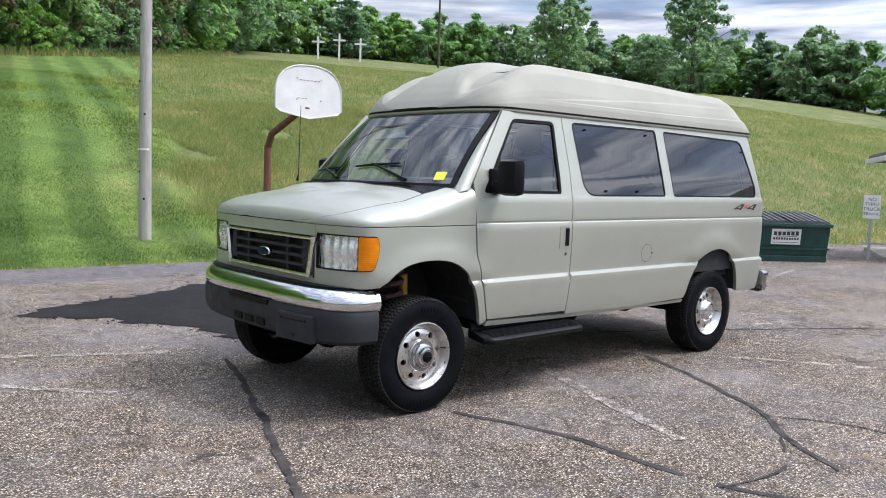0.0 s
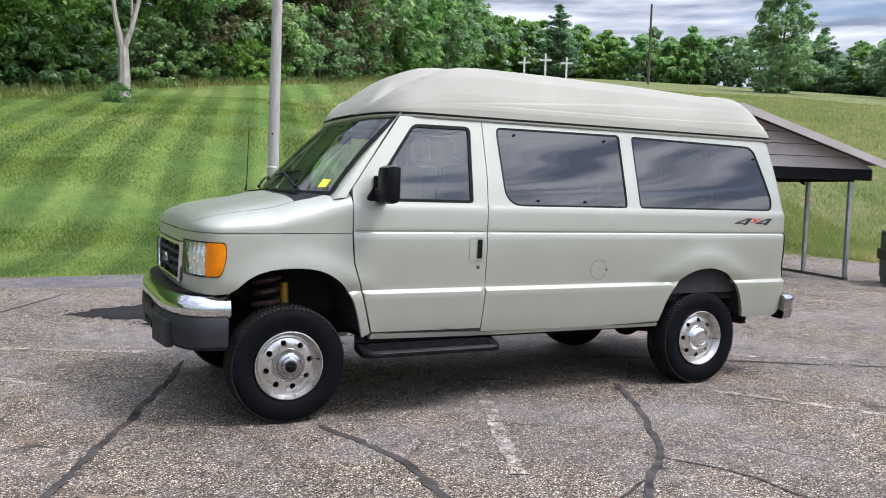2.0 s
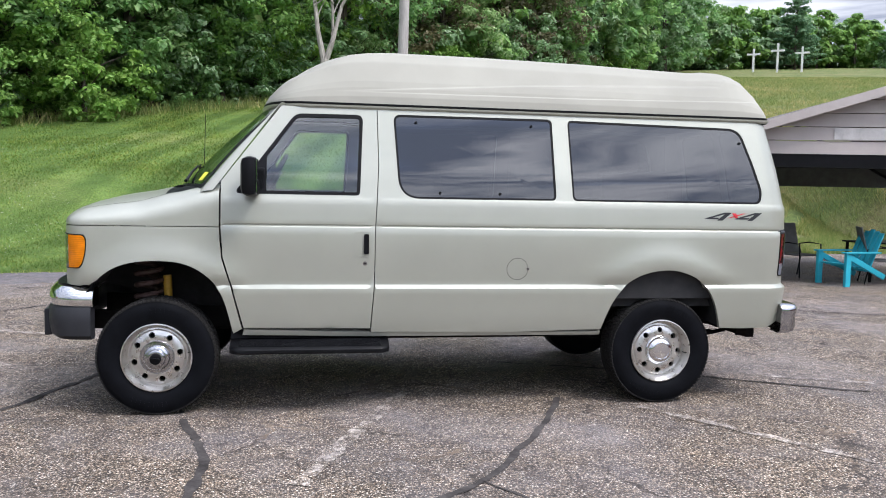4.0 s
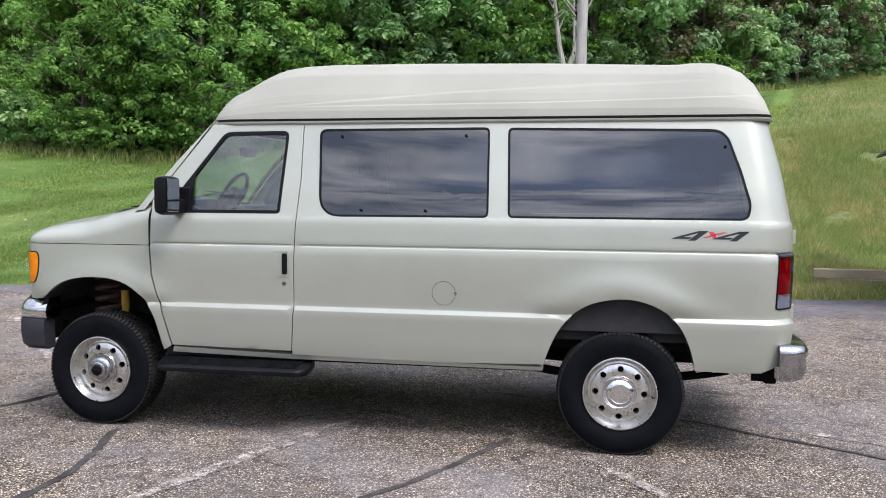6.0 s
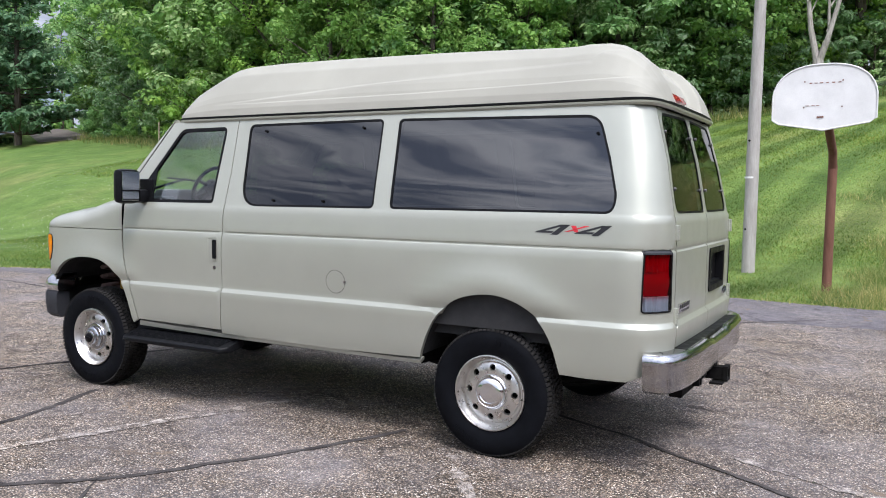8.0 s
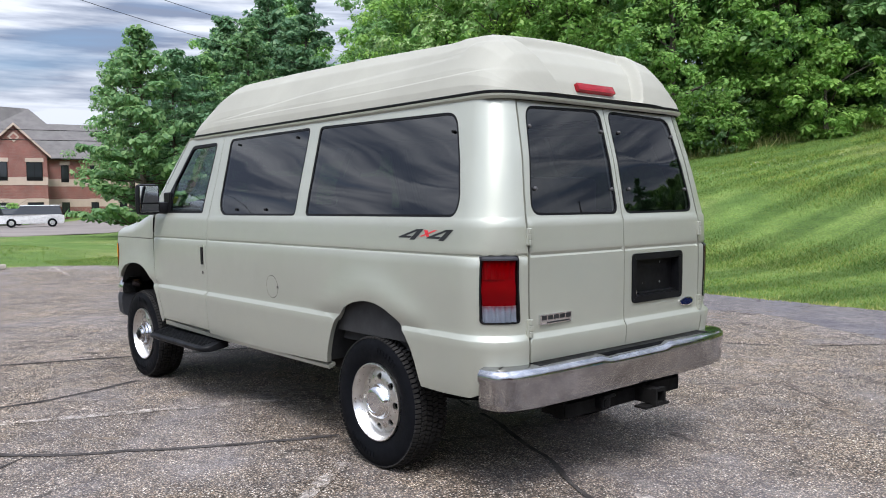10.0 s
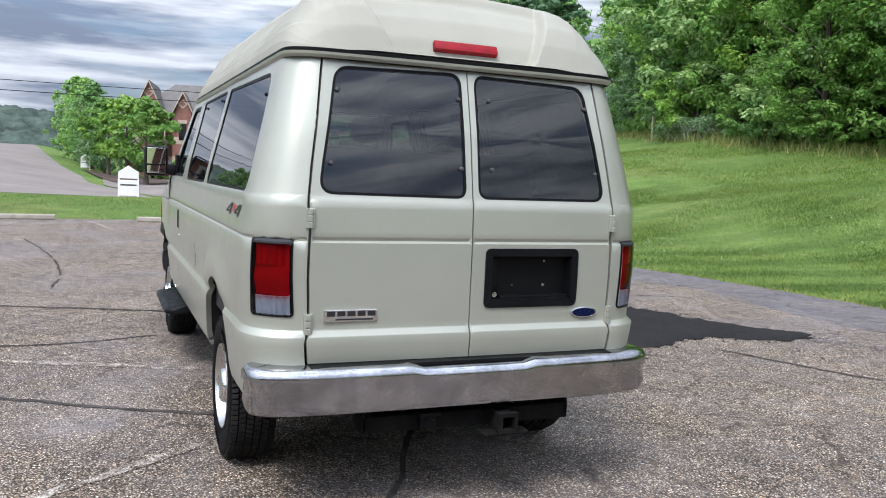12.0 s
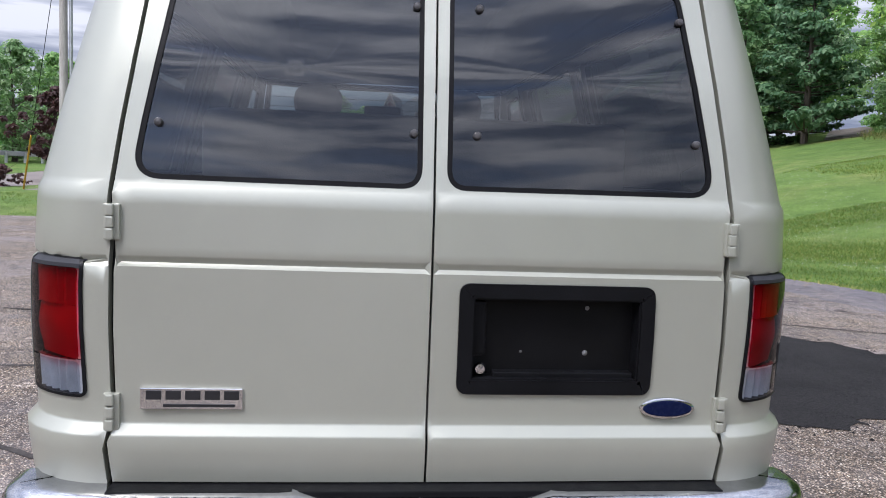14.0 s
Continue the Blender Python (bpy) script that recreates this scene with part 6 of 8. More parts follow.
# mirrors, aerial, wipers, sticker
for sg in (-1, 1):
    def sy(a, b):
        return (min(sg * a, sg * b), max(sg * a, sg * b))
    head = bmesh.new()
    box(head, 0.548, 0.650, *sy(1.040, 1.232), 1.455, 1.708, 0.040)
    for v_ in head.verts:
        taper = 0.55 * max(0.0, (0.600 - v_.co.x) / 0.052)
        v_.co.z += (1.585 - v_.co.z) * 0.16 * taper
        v_.co.y += (sg * 1.10 - v_.co.y) * 0.22 * taper
    mr = part("door_mirror", head, BLACK, van, "tall black towing mirror on the door", True)
    arm = bmesh.new()
    box(arm, 0.555, 0.660, *sy(0.955, 1.060), 1.462, 1.560, 0.030)
    part("mirror_arm", arm, BLACK, mr, "", True)
    part("mirror_base", a_box(0.560, 0.690, *sy(0.955, 0.982), 1.462, 1.640, bevel=0.012), BLACK, mr)
    part("mirror_glass", a_box(0.648, 0.653, *sy(1.062, 1.214), 1.555, 1.690, bevel=0.002), MIRROR, mr, "upper mirror glass")
    part("spotter_glass", a_box(0.648, 0.653, *sy(1.062, 1.214), 1.478, 1.545, bevel=0.002), MIRROR, mr, "lower convex mirror glass")
    part("glass_bar", a_box(0.650, 0.656, *sy(1.056, 1.220), 1.545, 1.555), BLACK, mr)
ae = part("aerial", tube([(0.09, 0.80, 1.505), (0.10, 0.80, 1.56), (0.115, 0.80, 2.12)], [0.012, 0.0035, 0.002], 8), SEAL, van, "thin black whip aerial")
for a0, h0, a1, h1 in ((-0.15, 0.24, -0.62, 0.035), (0.62, 0.17, 0.18, 0.03)):
    p0, p1 = Vector(screen(a0, h0)), Vector(screen(a1, h1))
    off = Vector((-0.022, 0, 0.016))
    wp = part("wiper", tube([p0 + off, p0.lerp(p1, 0.5) + off * 1.3, p1 + off * 1.2], [0.008, 0.010, 0.013], 6), BLACK, van, "black windscreen wiper")
    q0, q1 = Vector(screen(a0 - 0.30, h0 + 0.02)), Vector(screen(a0 + 0.22, h0 - 0.03))
    part("wiper_blade", tube([q0 + off * 0.6, q0.lerp(q1, 0.5) + off * 0.8, q1 + off * 0.6], [0.006, 0.011, 0.006], 6), BLACK, wp)
stk = surf(lambda h, a: tuple(Vector(screen(a, h)) + Vector((-0.004, 0, 0.003))), np.linspace(0.075, 0.175, 3), np.linspace(-0.900, -0.815, 3))
part("windscreen_sticker", stk, YELLOW, van, "small yellow sticker on the windscreen")

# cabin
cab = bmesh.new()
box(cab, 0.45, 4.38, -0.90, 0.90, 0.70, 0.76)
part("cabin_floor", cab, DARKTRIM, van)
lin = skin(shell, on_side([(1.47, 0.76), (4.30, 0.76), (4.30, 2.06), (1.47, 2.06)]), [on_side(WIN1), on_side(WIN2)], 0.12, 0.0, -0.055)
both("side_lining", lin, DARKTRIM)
part("headlining", a_box(1.15, 3.95, -0.56, 0.56, 2.385, 2.400), TRIM, van)
dl = skin(shell, on_side([(0.55, 0.76), (1.40, 0.76), (1.40, 1.45), (0.55, 1.45)]), [], 0.12, 0.0, -0.06)
both("door_lining", dl, TRIM)
da = bmesh.new()
box(da, 0.28, 0.60, -0.90, 0.90, 1.25, 1.51, 0.05)
box(da, 0.34, 0.63, -0.66, -0.18, 1.40, 1.565, 0.04)
box(da, 0.44, 0.62, -0.88, 0.88, 1.02, 1.28)
part("dashboard", da, DASH, van, "dark grey dashboard", True)
st_c, st_a = Vector((0.735, -0.42, 1.585)), radians(62)


def on_wheel(a, r, lift=0.0):
    """A point on the steering wheel's tilted plane."""
    return st_c + Vector((r * math.sin(a) * math.cos(st_a), r * math.cos(a), r * math.sin(a) * math.sin(st_a))) + Vector((-math.sin(st_a), 0, math.cos(st_a))) * -lift


sw = part("steering_wheel", tube([on_wheel(2 * math.pi * i / 40, 0.175) for i in range(41)], 0.015, 8, False), BLACK, van, "black four-spoke steering wheel", True)
part("hub", tube([on_wheel(0, 0, -0.02), on_wheel(0, 0, 0.03)], [0.065, 0.060], 16), BLACK, sw, "", True)
for k in (0.35, 2.79, 3.75, 5.67):
    part("spoke", tube([on_wheel(k, 0.04), on_wheel(k, 0.166)], 0.014, 6), GREYPLASTIC, sw)
part("steering_column", tube([(0.50, -0.42, 1.42), st_c - Vector((0.02, 0, 0.01))], [0.055, 0.045], 10), BLACK, van)
part("interior_mirror", a_box(0.66, 0.69, -0.14, 0.12, 1.885, 1.955, bevel=0.02), BLACK, van, "", True)
for y in (-0.42, 0.42):
    sb = bmesh.new()
    box(sb, 0.98, 1.48, y - 0.27, y + 0.27, 1.00, 1.18, 0.06)
    box(sb, 1.0, 1.44, y - 0.2, y + 0.2, 0.76, 1.0)
    stt = part("front_seat", sb, SEATCLOTH, van, "grey cloth captain's seat", True)
    part("seat_back", a_box(1.42, 1.58, y - 0.26, y + 0.26, 1.12, 1.76, bevel=0.07), SEATCLOTH, stt, "", True)
    part("headrest", revolve([(0.0, -0.145), (0.05, -0.135), (0.085, -0.10), (0.098, -0.04), (0.098, 0.04), (0.085, 0.10), (0.05, 0.135), (0.0, 0.145)], 20), SEATCLOTH, stt, "", True).matrix_basis = Matrix.Translation((1.52, y, 1.90)) @ Matrix.Diagonal((0.6, 1.0, 1.1, 1.0))
for x in (2.35, 3.2):
    sb = bmesh.new()
    box(sb, x, x + 0.5, -0.70, 0.40, 1.0, 1.16, 0.05)
    box(sb, x + 0.05, x + 0.45, -0.65, 0.35, 0.76, 1.0)
    bs = part("bench_seat", sb, SEATCLOTH, van, "grey cloth bench seat", True)
    part("seat_back", a_box(x + 0.44, x + 0.57, -0.70, 0.40 if x < 3 else 0.74, 1.08, 1.41 if x < 3 else 1.69, bevel=0.05), SEATCLOTH, bs, "", True)


# ---- woods and trees ----
def leaf_cards(rng, centres, radii, count, size, droop=0.0, flat=0.6):
    """Small folded leaves round clump centres: verts and triangles."""
    n = len(centres)
    which = rng.integers(0, n, count)
    d = rng.normal(size=(count, 3))
    d[:, 2] += 0.35
    d /= np.linalg.norm(d, axis=1)[:, None] + 1e-9
    rad = rng.random(count) ** 0.45
    p = centres[which] + d * (radii[which] * rad)[:, None] * np.array([1, 1, flat])
    nrm = d * 0.95 + rng.normal(size=(count, 3)) * 0.32 + np.array([0.10, -0.14, 0.60])
    nrm /= np.linalg.norm(nrm, axis=1)[:, None]
    a = np.cross(nrm, rng.normal(size=(count, 3)))
    a /= np.linalg.norm(a, axis=1)[:, None] + 1e-9
    a[:, 2] -= droop
    b = np.cross(nrm, a)
    s = size * (0.55 + 0.9 * rng.random(count))[:, None]
    fold = nrm * s * 0.18
    v = np.stack([p - a * s, p - b * s * 0.55 + fold, p + a * s, p + b * s * 0.55 + fold], 1).reshape(-1, 3)
    i = np.arange(count)[:, None] * 4
    t = np.concatenate([i + [0, 1, 2], i + [0, 2, 3]], 1).reshape(-1, 3)
    return v, t


def limb_paths(rng, height, spread, n, first=0.25):
    """A leaning trunk and its limbs as lists of points and radii."""
    lean = rng.normal(size=2) * 0.03 * height
    r0 = 0.018 * height + 0.05
    trunk = [(lean[0] * t * t, lean[1] * t * t, height * 0.92 * t) for t in np.linspace(0, 1, 8)]
    out = [(trunk, [r0 * (1 - 0.85 * t) * (1.35 if t == 0 else 1) for t in np.linspace(0, 1, 8)])]
    for k in range(n):
        t = first + (0.93 - first) * (k + rng.random() * 0.7) / n
        base = Vector((lean[0] * t * t, lean[1] * t * t, height * 0.92 * t))
        a = k * 2.4 + rng.random()
        ln = spread * (1.05 - 0.75 * abs(t - 0.45)) * (0.7 + 0.5 * rng.random())
        end = base + Vector((math.cos(a) * ln, math.sin(a) * ln, ln * (0.25 + 0.55 * rng.random())))
        mid = base.lerp(end, 0.5) + Vector((0, 0, ln * 0.06))
        out.append(([tuple(base), tuple(mid), tuple(end)], [r0 * 0.42 * (1 - 0.6 * t), r0 * 0.26 * (1 - 0.5 * t), r0 * 0.08]))
    return out


def broad_crown(rng, height, spread, clumps, base=0.12, fine=1.0):
    """Clump centres and sizes of an uneven broadleaf crown."""
    c, r = [], []
    while len(c) < clumps:
        t = base + (1 - base) * rng.random()
        prof = math.sin(math.pi * min(1, max(0.02, (t - base) / (1 - base))) ** 0.72) ** 0.62
        a, q = rng.random() * 2 * math.pi, rng.random() ** 0.30
        lump = 1 + 0.32 * math.sin(3 * a + 7 * t) + 0.18 * math.sin(5 * a - 11 * t)
        rad = spread * prof * q * lump
        c.append((math.cos(a) * rad, math.sin(a) * rad, height * t))
        r.append(spread * (0.17 + 0.16 * rng.random()) * fine)
    return np.array(c), np.array(r)


def make_tree(name, seed, height, spread, leaves, size, mat, clumps=70, base=0.12, bark=None, label="", category="tree", droop=0.1):
    rng = np.random.default_rng(seed)
    t = thing(name, Matrix(), label, category, "trees at the edge of the wood")
    part("trunk", join(*[tube(p, r, 7) for p, r in limb_paths(rng, height, spread * 0.8, 11)]), bark or BARK, t, "", True)
    v, f = leaf_cards(rng, *broad_crown(rng, height, spread, clumps * 3, base, 0.62), leaves, size, droop)
    place("crown", fast_mesh("crown", v, f, mat), t)
    return t


def make_pine(name, seed, height, spread, label):
    """Tiers of level boughs with tufts of needles."""
    rng = np.random.default_rng(seed)
    t = thing(name, Matrix(), label, "pine tree", "pines by the drive")
    limbs, cen, rad = [([(0, 0, 0), (0.05, 0, height * 0.5), (0, 0.05, height)], [0.02 * height, 0.012 * height, 0.02])], [], []
    z = height * 0.07
    while z < height * 0.98:
        k = 1 - z / height
        for j in range(6):
            a = rng.random() * 2 * math.pi
            zj = z
            z = zj + height * 0.04 * rng.normal() * (1 if zj > height * 0.12 else 0)
            z = max(0.5, min(height, z))
            ln = spread * (k ** 0.75) * (0.65 + 0.6 * rng.random()) + 0.25
            e = (math.cos(a) * ln, math.sin(a) * ln, z + ln * (0.10 + 0.15 * rng.random()))
            limbs.append(([(0, 0, z), (e[0] * 0.5, e[1] * 0.5, z + ln * 0.04), e], [0.05 * k + 0.015, 0.035 * k + 0.01, 0.008]))
            for q in np.linspace(0.35, 1.0, max(2, int(ln / 0.45))):
                cen.append((e[0] * q, e[1] * q, z + (e[2] - z) * q + 0.05))
                rad.append(0.30 + 0.28 * rng.random())
            z = zj
        z += height * 0.05 * (0.7 + 0.6 * rng.random())
    part("trunk", join(*[tube(p, r, 6) for p, r in limbs]), BARK, t, "", True)
    v, f = leaf_cards(rng, np.array(cen), np.array(rad), 10500, 0.17, 0.0, 0.5)
    place("crown", fast_mesh("crown", v, f, NEEDLE), t)
    return t


def stand(ob, x, y, turn=0.0, s=1.0, sink=0.15):
    """Sets a tree on the ground."""
    ob.matrix_basis = Matrix.LocRotScale((x, y, float(land(x, y)) - sink), Euler((0, 0, radians(turn))), (s, s, s))
    return ob


def again(ob, x, y, turn=0.0, s=1.0, sink=0.15):
    c = copy_thing(ob, Matrix())
    return stand(c, x, y, turn, s, sink)


kinds = [
    make_tree("tree", 11, 17, 4.6, 22000, 0.142, LEAF_A, 110, 0.06, label="tall broadleaf tree in full mid-green leaf"),
    make_tree("tree", 12, 15, 4.8, 24000, 0.128, LEAF_B, 105, 0.05, label="broadleaf tree in bright yellow-green leaf"),
    make_tree("tree", 13, 16, 4.4, 22000, 0.138, LEAF_C, 105, 0.06, label="maple tree with pale undersides to its leaves"),
    make_tree("tree", 14, 18, 5.0, 22000, 0.146, LEAF_A, 100, 0.10, label="tall dark-leaved tree at the wood's edge"),
    make_tree("tree", 15, 9, 4.2, 9000, 0.14, LEAF_D, 70, 0.06, label="low russet-brown tree at the wood's edge"),
]
far_kinds = [
    make_tree("tree", 16, 17, 4.8, 6500, 0.27, LEAF_A, 90, 0.06, label="distant broadleaf tree in mid-green leaf"),
    make_tree("tree", 17, 15, 4.8, 6500, 0.27, LEAF_C, 90, 0.05, label="distant broadleaf tree in pale green leaf"),
]
bushes = [
    make_tree("bush", 21, 3.6, 2.3, 5600, 0.108, LEAF_B, 40, 0.0, label="rounded bright green bush below the trees", category="bush"),
    make_tree("bush", 22, 2.8, 2.0, 5000, 0.104, LEAF_A, 36, 0.0, label="dense green bush at the lawn's edge", category="bush"),
    make_tree("bush", 23, 4.6, 2.6, 5800, 0.112, LEAF_C, 44, 0.0, label="tall leafy bush at the wood's edge", category="bush"),
]
LINE_X = [-46, -38, -30, -24, -19, -14, -9.5, -6, -3, 1, 6, 12, 17, 24, 31, 38, 45, 52]
LINE_Y = [43, 39, 36, 33.2, 32.4, 32.6, 33.4, 37, 40, 42.5, 46.5, 50.5, 53.5, 62, 69, 76, 85, 95]
rng = np.random.default_rng(5)
first = dict()
i = 0
for k in range(38):
    s = k / 37 * (len(LINE_X) - 1)
    x, y = float(np.interp(s, range(len(LINE_X)), LINE_X)), float(np.interp(s, range(len(LINE_Y)), LINE_Y))
    x, y = x + rng.normal() * 0.8, y + 2.2 + abs(rng.normal()) * 1.3
    j = [0, 2, 1, 3, 0, 1, 3, 2][k % 8]
    if 10 < x < 24 and k % 3 == 0:
        j = 4
    if -21 < x < -14:
        j = 1
    sc = 0.85 + 0.3 * rng.random()
    if x > 16 and j != 4:
        again(far_kinds[k % 2], x, y, rng.random() * 360, sc)
    elif j in first:
        again(kinds[j], x, y, rng.random() * 360, sc)
    else:
        first[j] = stand(kinds[j], x, y, rng.random() * 360, sc)
for j in range(5):
    if j not in first:
        stand(kinds[j], 15 + j, 58, 0, 1)
stand(far_kinds[0], 22, 64, 0, 1)
stand(far_kinds[1], 28, 70, 0, 1)
bf = set()
for k in range(34):
    s = (k + 0.3) / 34 * (len(LINE_X) - 3)
    x, y = float(np.interp(s, range(len(LINE_X)), LINE_X)), float(np.interp(s, range(len(LINE_Y)), LINE_Y))
    x, y = x + rng.normal() * 0.7, y + 0.2 + abs(rng.normal()) * 0.9
    j = int(rng.integers(0, 3))
    sc = 0.6 + 0.6 * rng.random()
    if j in bf:
        again(bushes[j], x, y, rng.random() * 360, sc, 0.1)
    else:
        bf.add(j)
        stand(bushes[j], x, y, rng.random() * 360, sc, 0.1)
again(bushes[1], 5.1, 39.2, 20, 0.34, 0.1)
# bright growth at the foot of the wood
for x, y, sc in ((-15.5, 32.6, 0.62), (-10.2, 33.0, 0.70), (-7.0, 36.2, 0.60)):
    again(kinds[1], x, y, 37 * x % 360, sc, 0.1)

# the wood behind the front row, and the far woods: uncounted
def woods(name, spots, height, spread, leaves, size, mats, label, seed):
    rg = np.random.default_rng(seed)
    vs, ts, mi, n = [], [], [], 0
    for x, y in spots:
        h = height * (0.75 + 0.45 * rg.random())
        v, t = leaf_cards(rg, *broad_crown(rg, h, spread * (0.8 + 0.4 * rg.random()), 34, 0.05), leaves, size, 0.1)
        vs.append(v + [x, y, float(land(x, y)) - 0.3])
        ts.append(t + n)
        mi.append(np.full(len(t), rg.integers(0, len(mats))))
        n += len(v)
        tv, tf = tube([(x, y, float(land(x, y)) - 0.5), (x, y, float(land(x, y)) + h * 0.8)], [0.2, 0.05], 5, False)
        vs.append(np.array([tuple(p) for p in tv]))
        tri = np.array([q for f4 in tf for q in ((f4[0], f4[1], f4[2]), (f4[0], f4[2], f4[3]))])
        ts.append(tri + n)
        mi.append(np.full(len(tri), len(mats)))
        n += len(tv)
    ob = place(name, fast_mesh(name, np.concatenate(vs), np.concatenate(ts), list(mats) + [BARK], np.concatenate(mi)))
    tagged(ob, label, "woods", kind="stuff")


back = [(-84 - 7 * k, 58 + 9 * k + 6 * ((k * 7) % 3)) for k in range(6)] + [(-80 - 8 * k, 84 + 5 * k) for k in range(6)] + [(-68 - 6 * k, 78 + 3 * k) for k in range(5)] + [(-78 - 9 * k, 46 + 4 * k) for k in range(5)]
for row in range(2):
    for k in range(30):
        s = (k + 0.5 * (row % 2)) / 29 * (len(LINE_X) - 1)
        x, y = float(np.interp(s, range(len(LINE_X)), LINE_X)), float(np.interp(s, range(len(LINE_Y)), LINE_Y))
        back.append((x - 2 - row * 1.5 + rng.normal() * 1.2, y + 8 + row * 6.5 + rng.normal() * 1.4))
woods("woods", back, 19, 5.2, 2200, 0.40, (LEAF_A, LEAF_A, LEAF_C), "deep broadleaf wood on the hillside", 31)
sky_line = []
RX, RY = [56, 66, 76, 86, 95, 103, 108, 108, 107, 104, 103], [99, 104, 106, 102, 95, 84, 72, 60, 47, 34, 20]
for k in range(48):
    s = k / 47 * (len(RX) - 1)
    for row in range(2):
        x, y = float(np.interp(s, range(len(RX)), RX)), float(np.interp(s, range(len(RY)), RY))
        g = 1.0 + row * 0.05
        sky_line.append((x * g + rng.normal() * 1.6, y * g + rng.normal() * 1.6))
woods("hilltop_woods", sky_line, 7.4, 3.4, 1800, 0.33, (LEAF_B, LEAF_B, LEAF_A, LEAF_C, LEAF_C), "line of mixed trees along the top of the meadow", 32)
lone = make_tree("tree", 18, 13, 5.0, 12000, 0.24, LEAF_C, 70, 0.02, label="large rounded tree with silvery leaf tops on the hill")
stand(lone, 90.5, 57.5, 0, 0.98)
for x, y, sc in ((74, 64.5, 0.82), (112, 52, 0.8), (101, 70, 0.55)):
    again(lone, x, y, 40 * sc, sc)

pine = make_pine("pine_tree", 41, 11, 3.4, "dark green pine with level boughs")
stand(pine, -31, 17.5, 0, 0.95)
for x, y, s in ((-34, 20.5, 0.9), (-48.3, 38.0, 1.25), (-52.5, 35.0, 1.2), (-57, 39.5, 1.45), (-54, 30.5, 1.1), (-61, 37, 1.4), (-66, 45.5, 1.5), (-62, 42, 1.35), (66, 96, 0.9), (99, 80, 0.8), (106, 57, 0.8), (70, 101, 0.7)):
    again(pine, x, y, x * 37 % 360, s)
again(kinds[3], -66, 30, 10, 0.85)
for x, y, j, sc in ((-43.5, 46.5, 2, 0.95), (-48, 47.5, 0, 0.9), (-52, 51, 1, 1.0), (-58, 55.5, 3, 1.0), (-64, 60, 0, 1.0)):
    again(kinds[j], x, y, 53 * x % 360, sc)
for x, y, j, sc in ((-71, 65, 1, 1.05), (-78, 70, 0, 1.1), (-72, 51, 0, 1.0), (-80, 56, 0, 1.1), (-70, 42, 1, 0.9), (-60, 34.5, 0, 0.75)):
    again(far_kinds[j], x, y, 53 * x % 360, sc)
for x, y, s in ((-46.5, 44.5, 0.9), (-51, 48.0, 0.8), (-41, 43.0, 0.9), (-56, 52.5, 1.0)):
    again(bushes[int(-x) % 3], x, y, 31 * x % 360, s, 0.1)
# beyond the road, behind the guard rail
for x, y, j, sc in ((-56, -26, 0, 0.62), (-62, -23, 3, 0.66), (-67, -21.5, 0, 0.56), (-72, -22, 2, 0.55), (-77, -20, 0, 0.50), (-82, -20.5, 3, 0.52), (-87, -20, 0, 0.46), (-92, -21, 1, 0.48), (-98, -21, 0, 0.46), (-104, -21.5, 3, 0.5), (-66, -29, 1, 0.62), (-76, -28, 0, 0.6), (-86, -27, 2, 0.56), (-96, -28, 0, 0.5), (-60, -33, 2, 0.7), (-50, -30, 3, 0.6), (-103, -18.5, 0, 0.56), (-107, -16.0, 0, 0.52), (-111, -14.6, 1, 0.47), (-117, -14.0, 0, 0.42), (-124, -13.5, 1, 0.34)):
    again(far_kinds[j % 2], x, y, 53 * x % 360, sc)

# the bare pale tree on the lawn's edge
dead = thing("bare_tree", Matrix(), "half-bare tree with a pale forked trunk", "tree")
dl = [([(0, 0, -0.3), (0.05, 0, 1.3), (0.0, 0.1, 2.6)], [0.34, 0.27, 0.23]),
      ([(0, 0.1, 2.3), (-0.35, 0.1, 4.0), (-0.60, 0.3, 6.2), (-1.3, 0.2, 9.8)], [0.17, 0.12, 0.08, 0.03]),
      ([(0, 0.1, 2.4), (0.35, 0, 3.4), (0.40, 0.1, 3.9)], [0.18, 0.14, 0.11]),
      ([(0.35, 0.0, 3.4), (0.8, 0.1, 5.2), (1.7, 0.2, 7.2), (3.0, 0.3, 9.6)], [0.12, 0.09, 0.06, 0.025])]
rb3 = random.Random(14)
for k in range(26):
    p0, p1 = [(Vector((-0.35, 0.1, 4.0)), Vector((-1.2, 0.2, 9.0))), (Vector((0.8, 0.1, 5.2)), Vector((2.7, 0.3, 9.2))), (Vector((0.38, 0.05, 3.6)), Vector((0.5, 0.2, 8.8)))][k % 3]
    q = p0.lerp(p1, rb3.random())
    d = Vector((rb3.uniform(-1, 1), rb3.uniform(-0.7, 0.7), rb3.uniform(0.25, 1.0))).normalized() * rb3.uniform(0.8, 2.6)
    dl.append(([tuple(q), tuple(q + d * 0.5 + Vector((0, 0, 0.08))), tuple(q + d)], [0.045, 0.028, 0.008]))
dl.append(([(0.40, 0.1, 3.9), (0.35, 0.15, 6.0), (0.5, 0.2, 8.9)], [0.07, 0.05, 0.02]))
part("trunk", join(*[tube(p, r, 8) for p, r in dl]), PALEBARK, dead, "bare pale bark", True)
rg = np.random.default_rng(9)
v, f = leaf_cards(rg, np.array([(-2.0, 0, 9.5), (1.5, 0, 10.2), (3.2, 0, 9.6), (-0.5, 0.2, 9.0)]), np.array([1.6, 1.6, 1.3, 1.2]), 1400, 0.2)
place("crown", fast_mesh("crown", v, f, LEAF_A), dead)
stand(dead, 5.4, 41.0, 0, 1.0, 0.2)
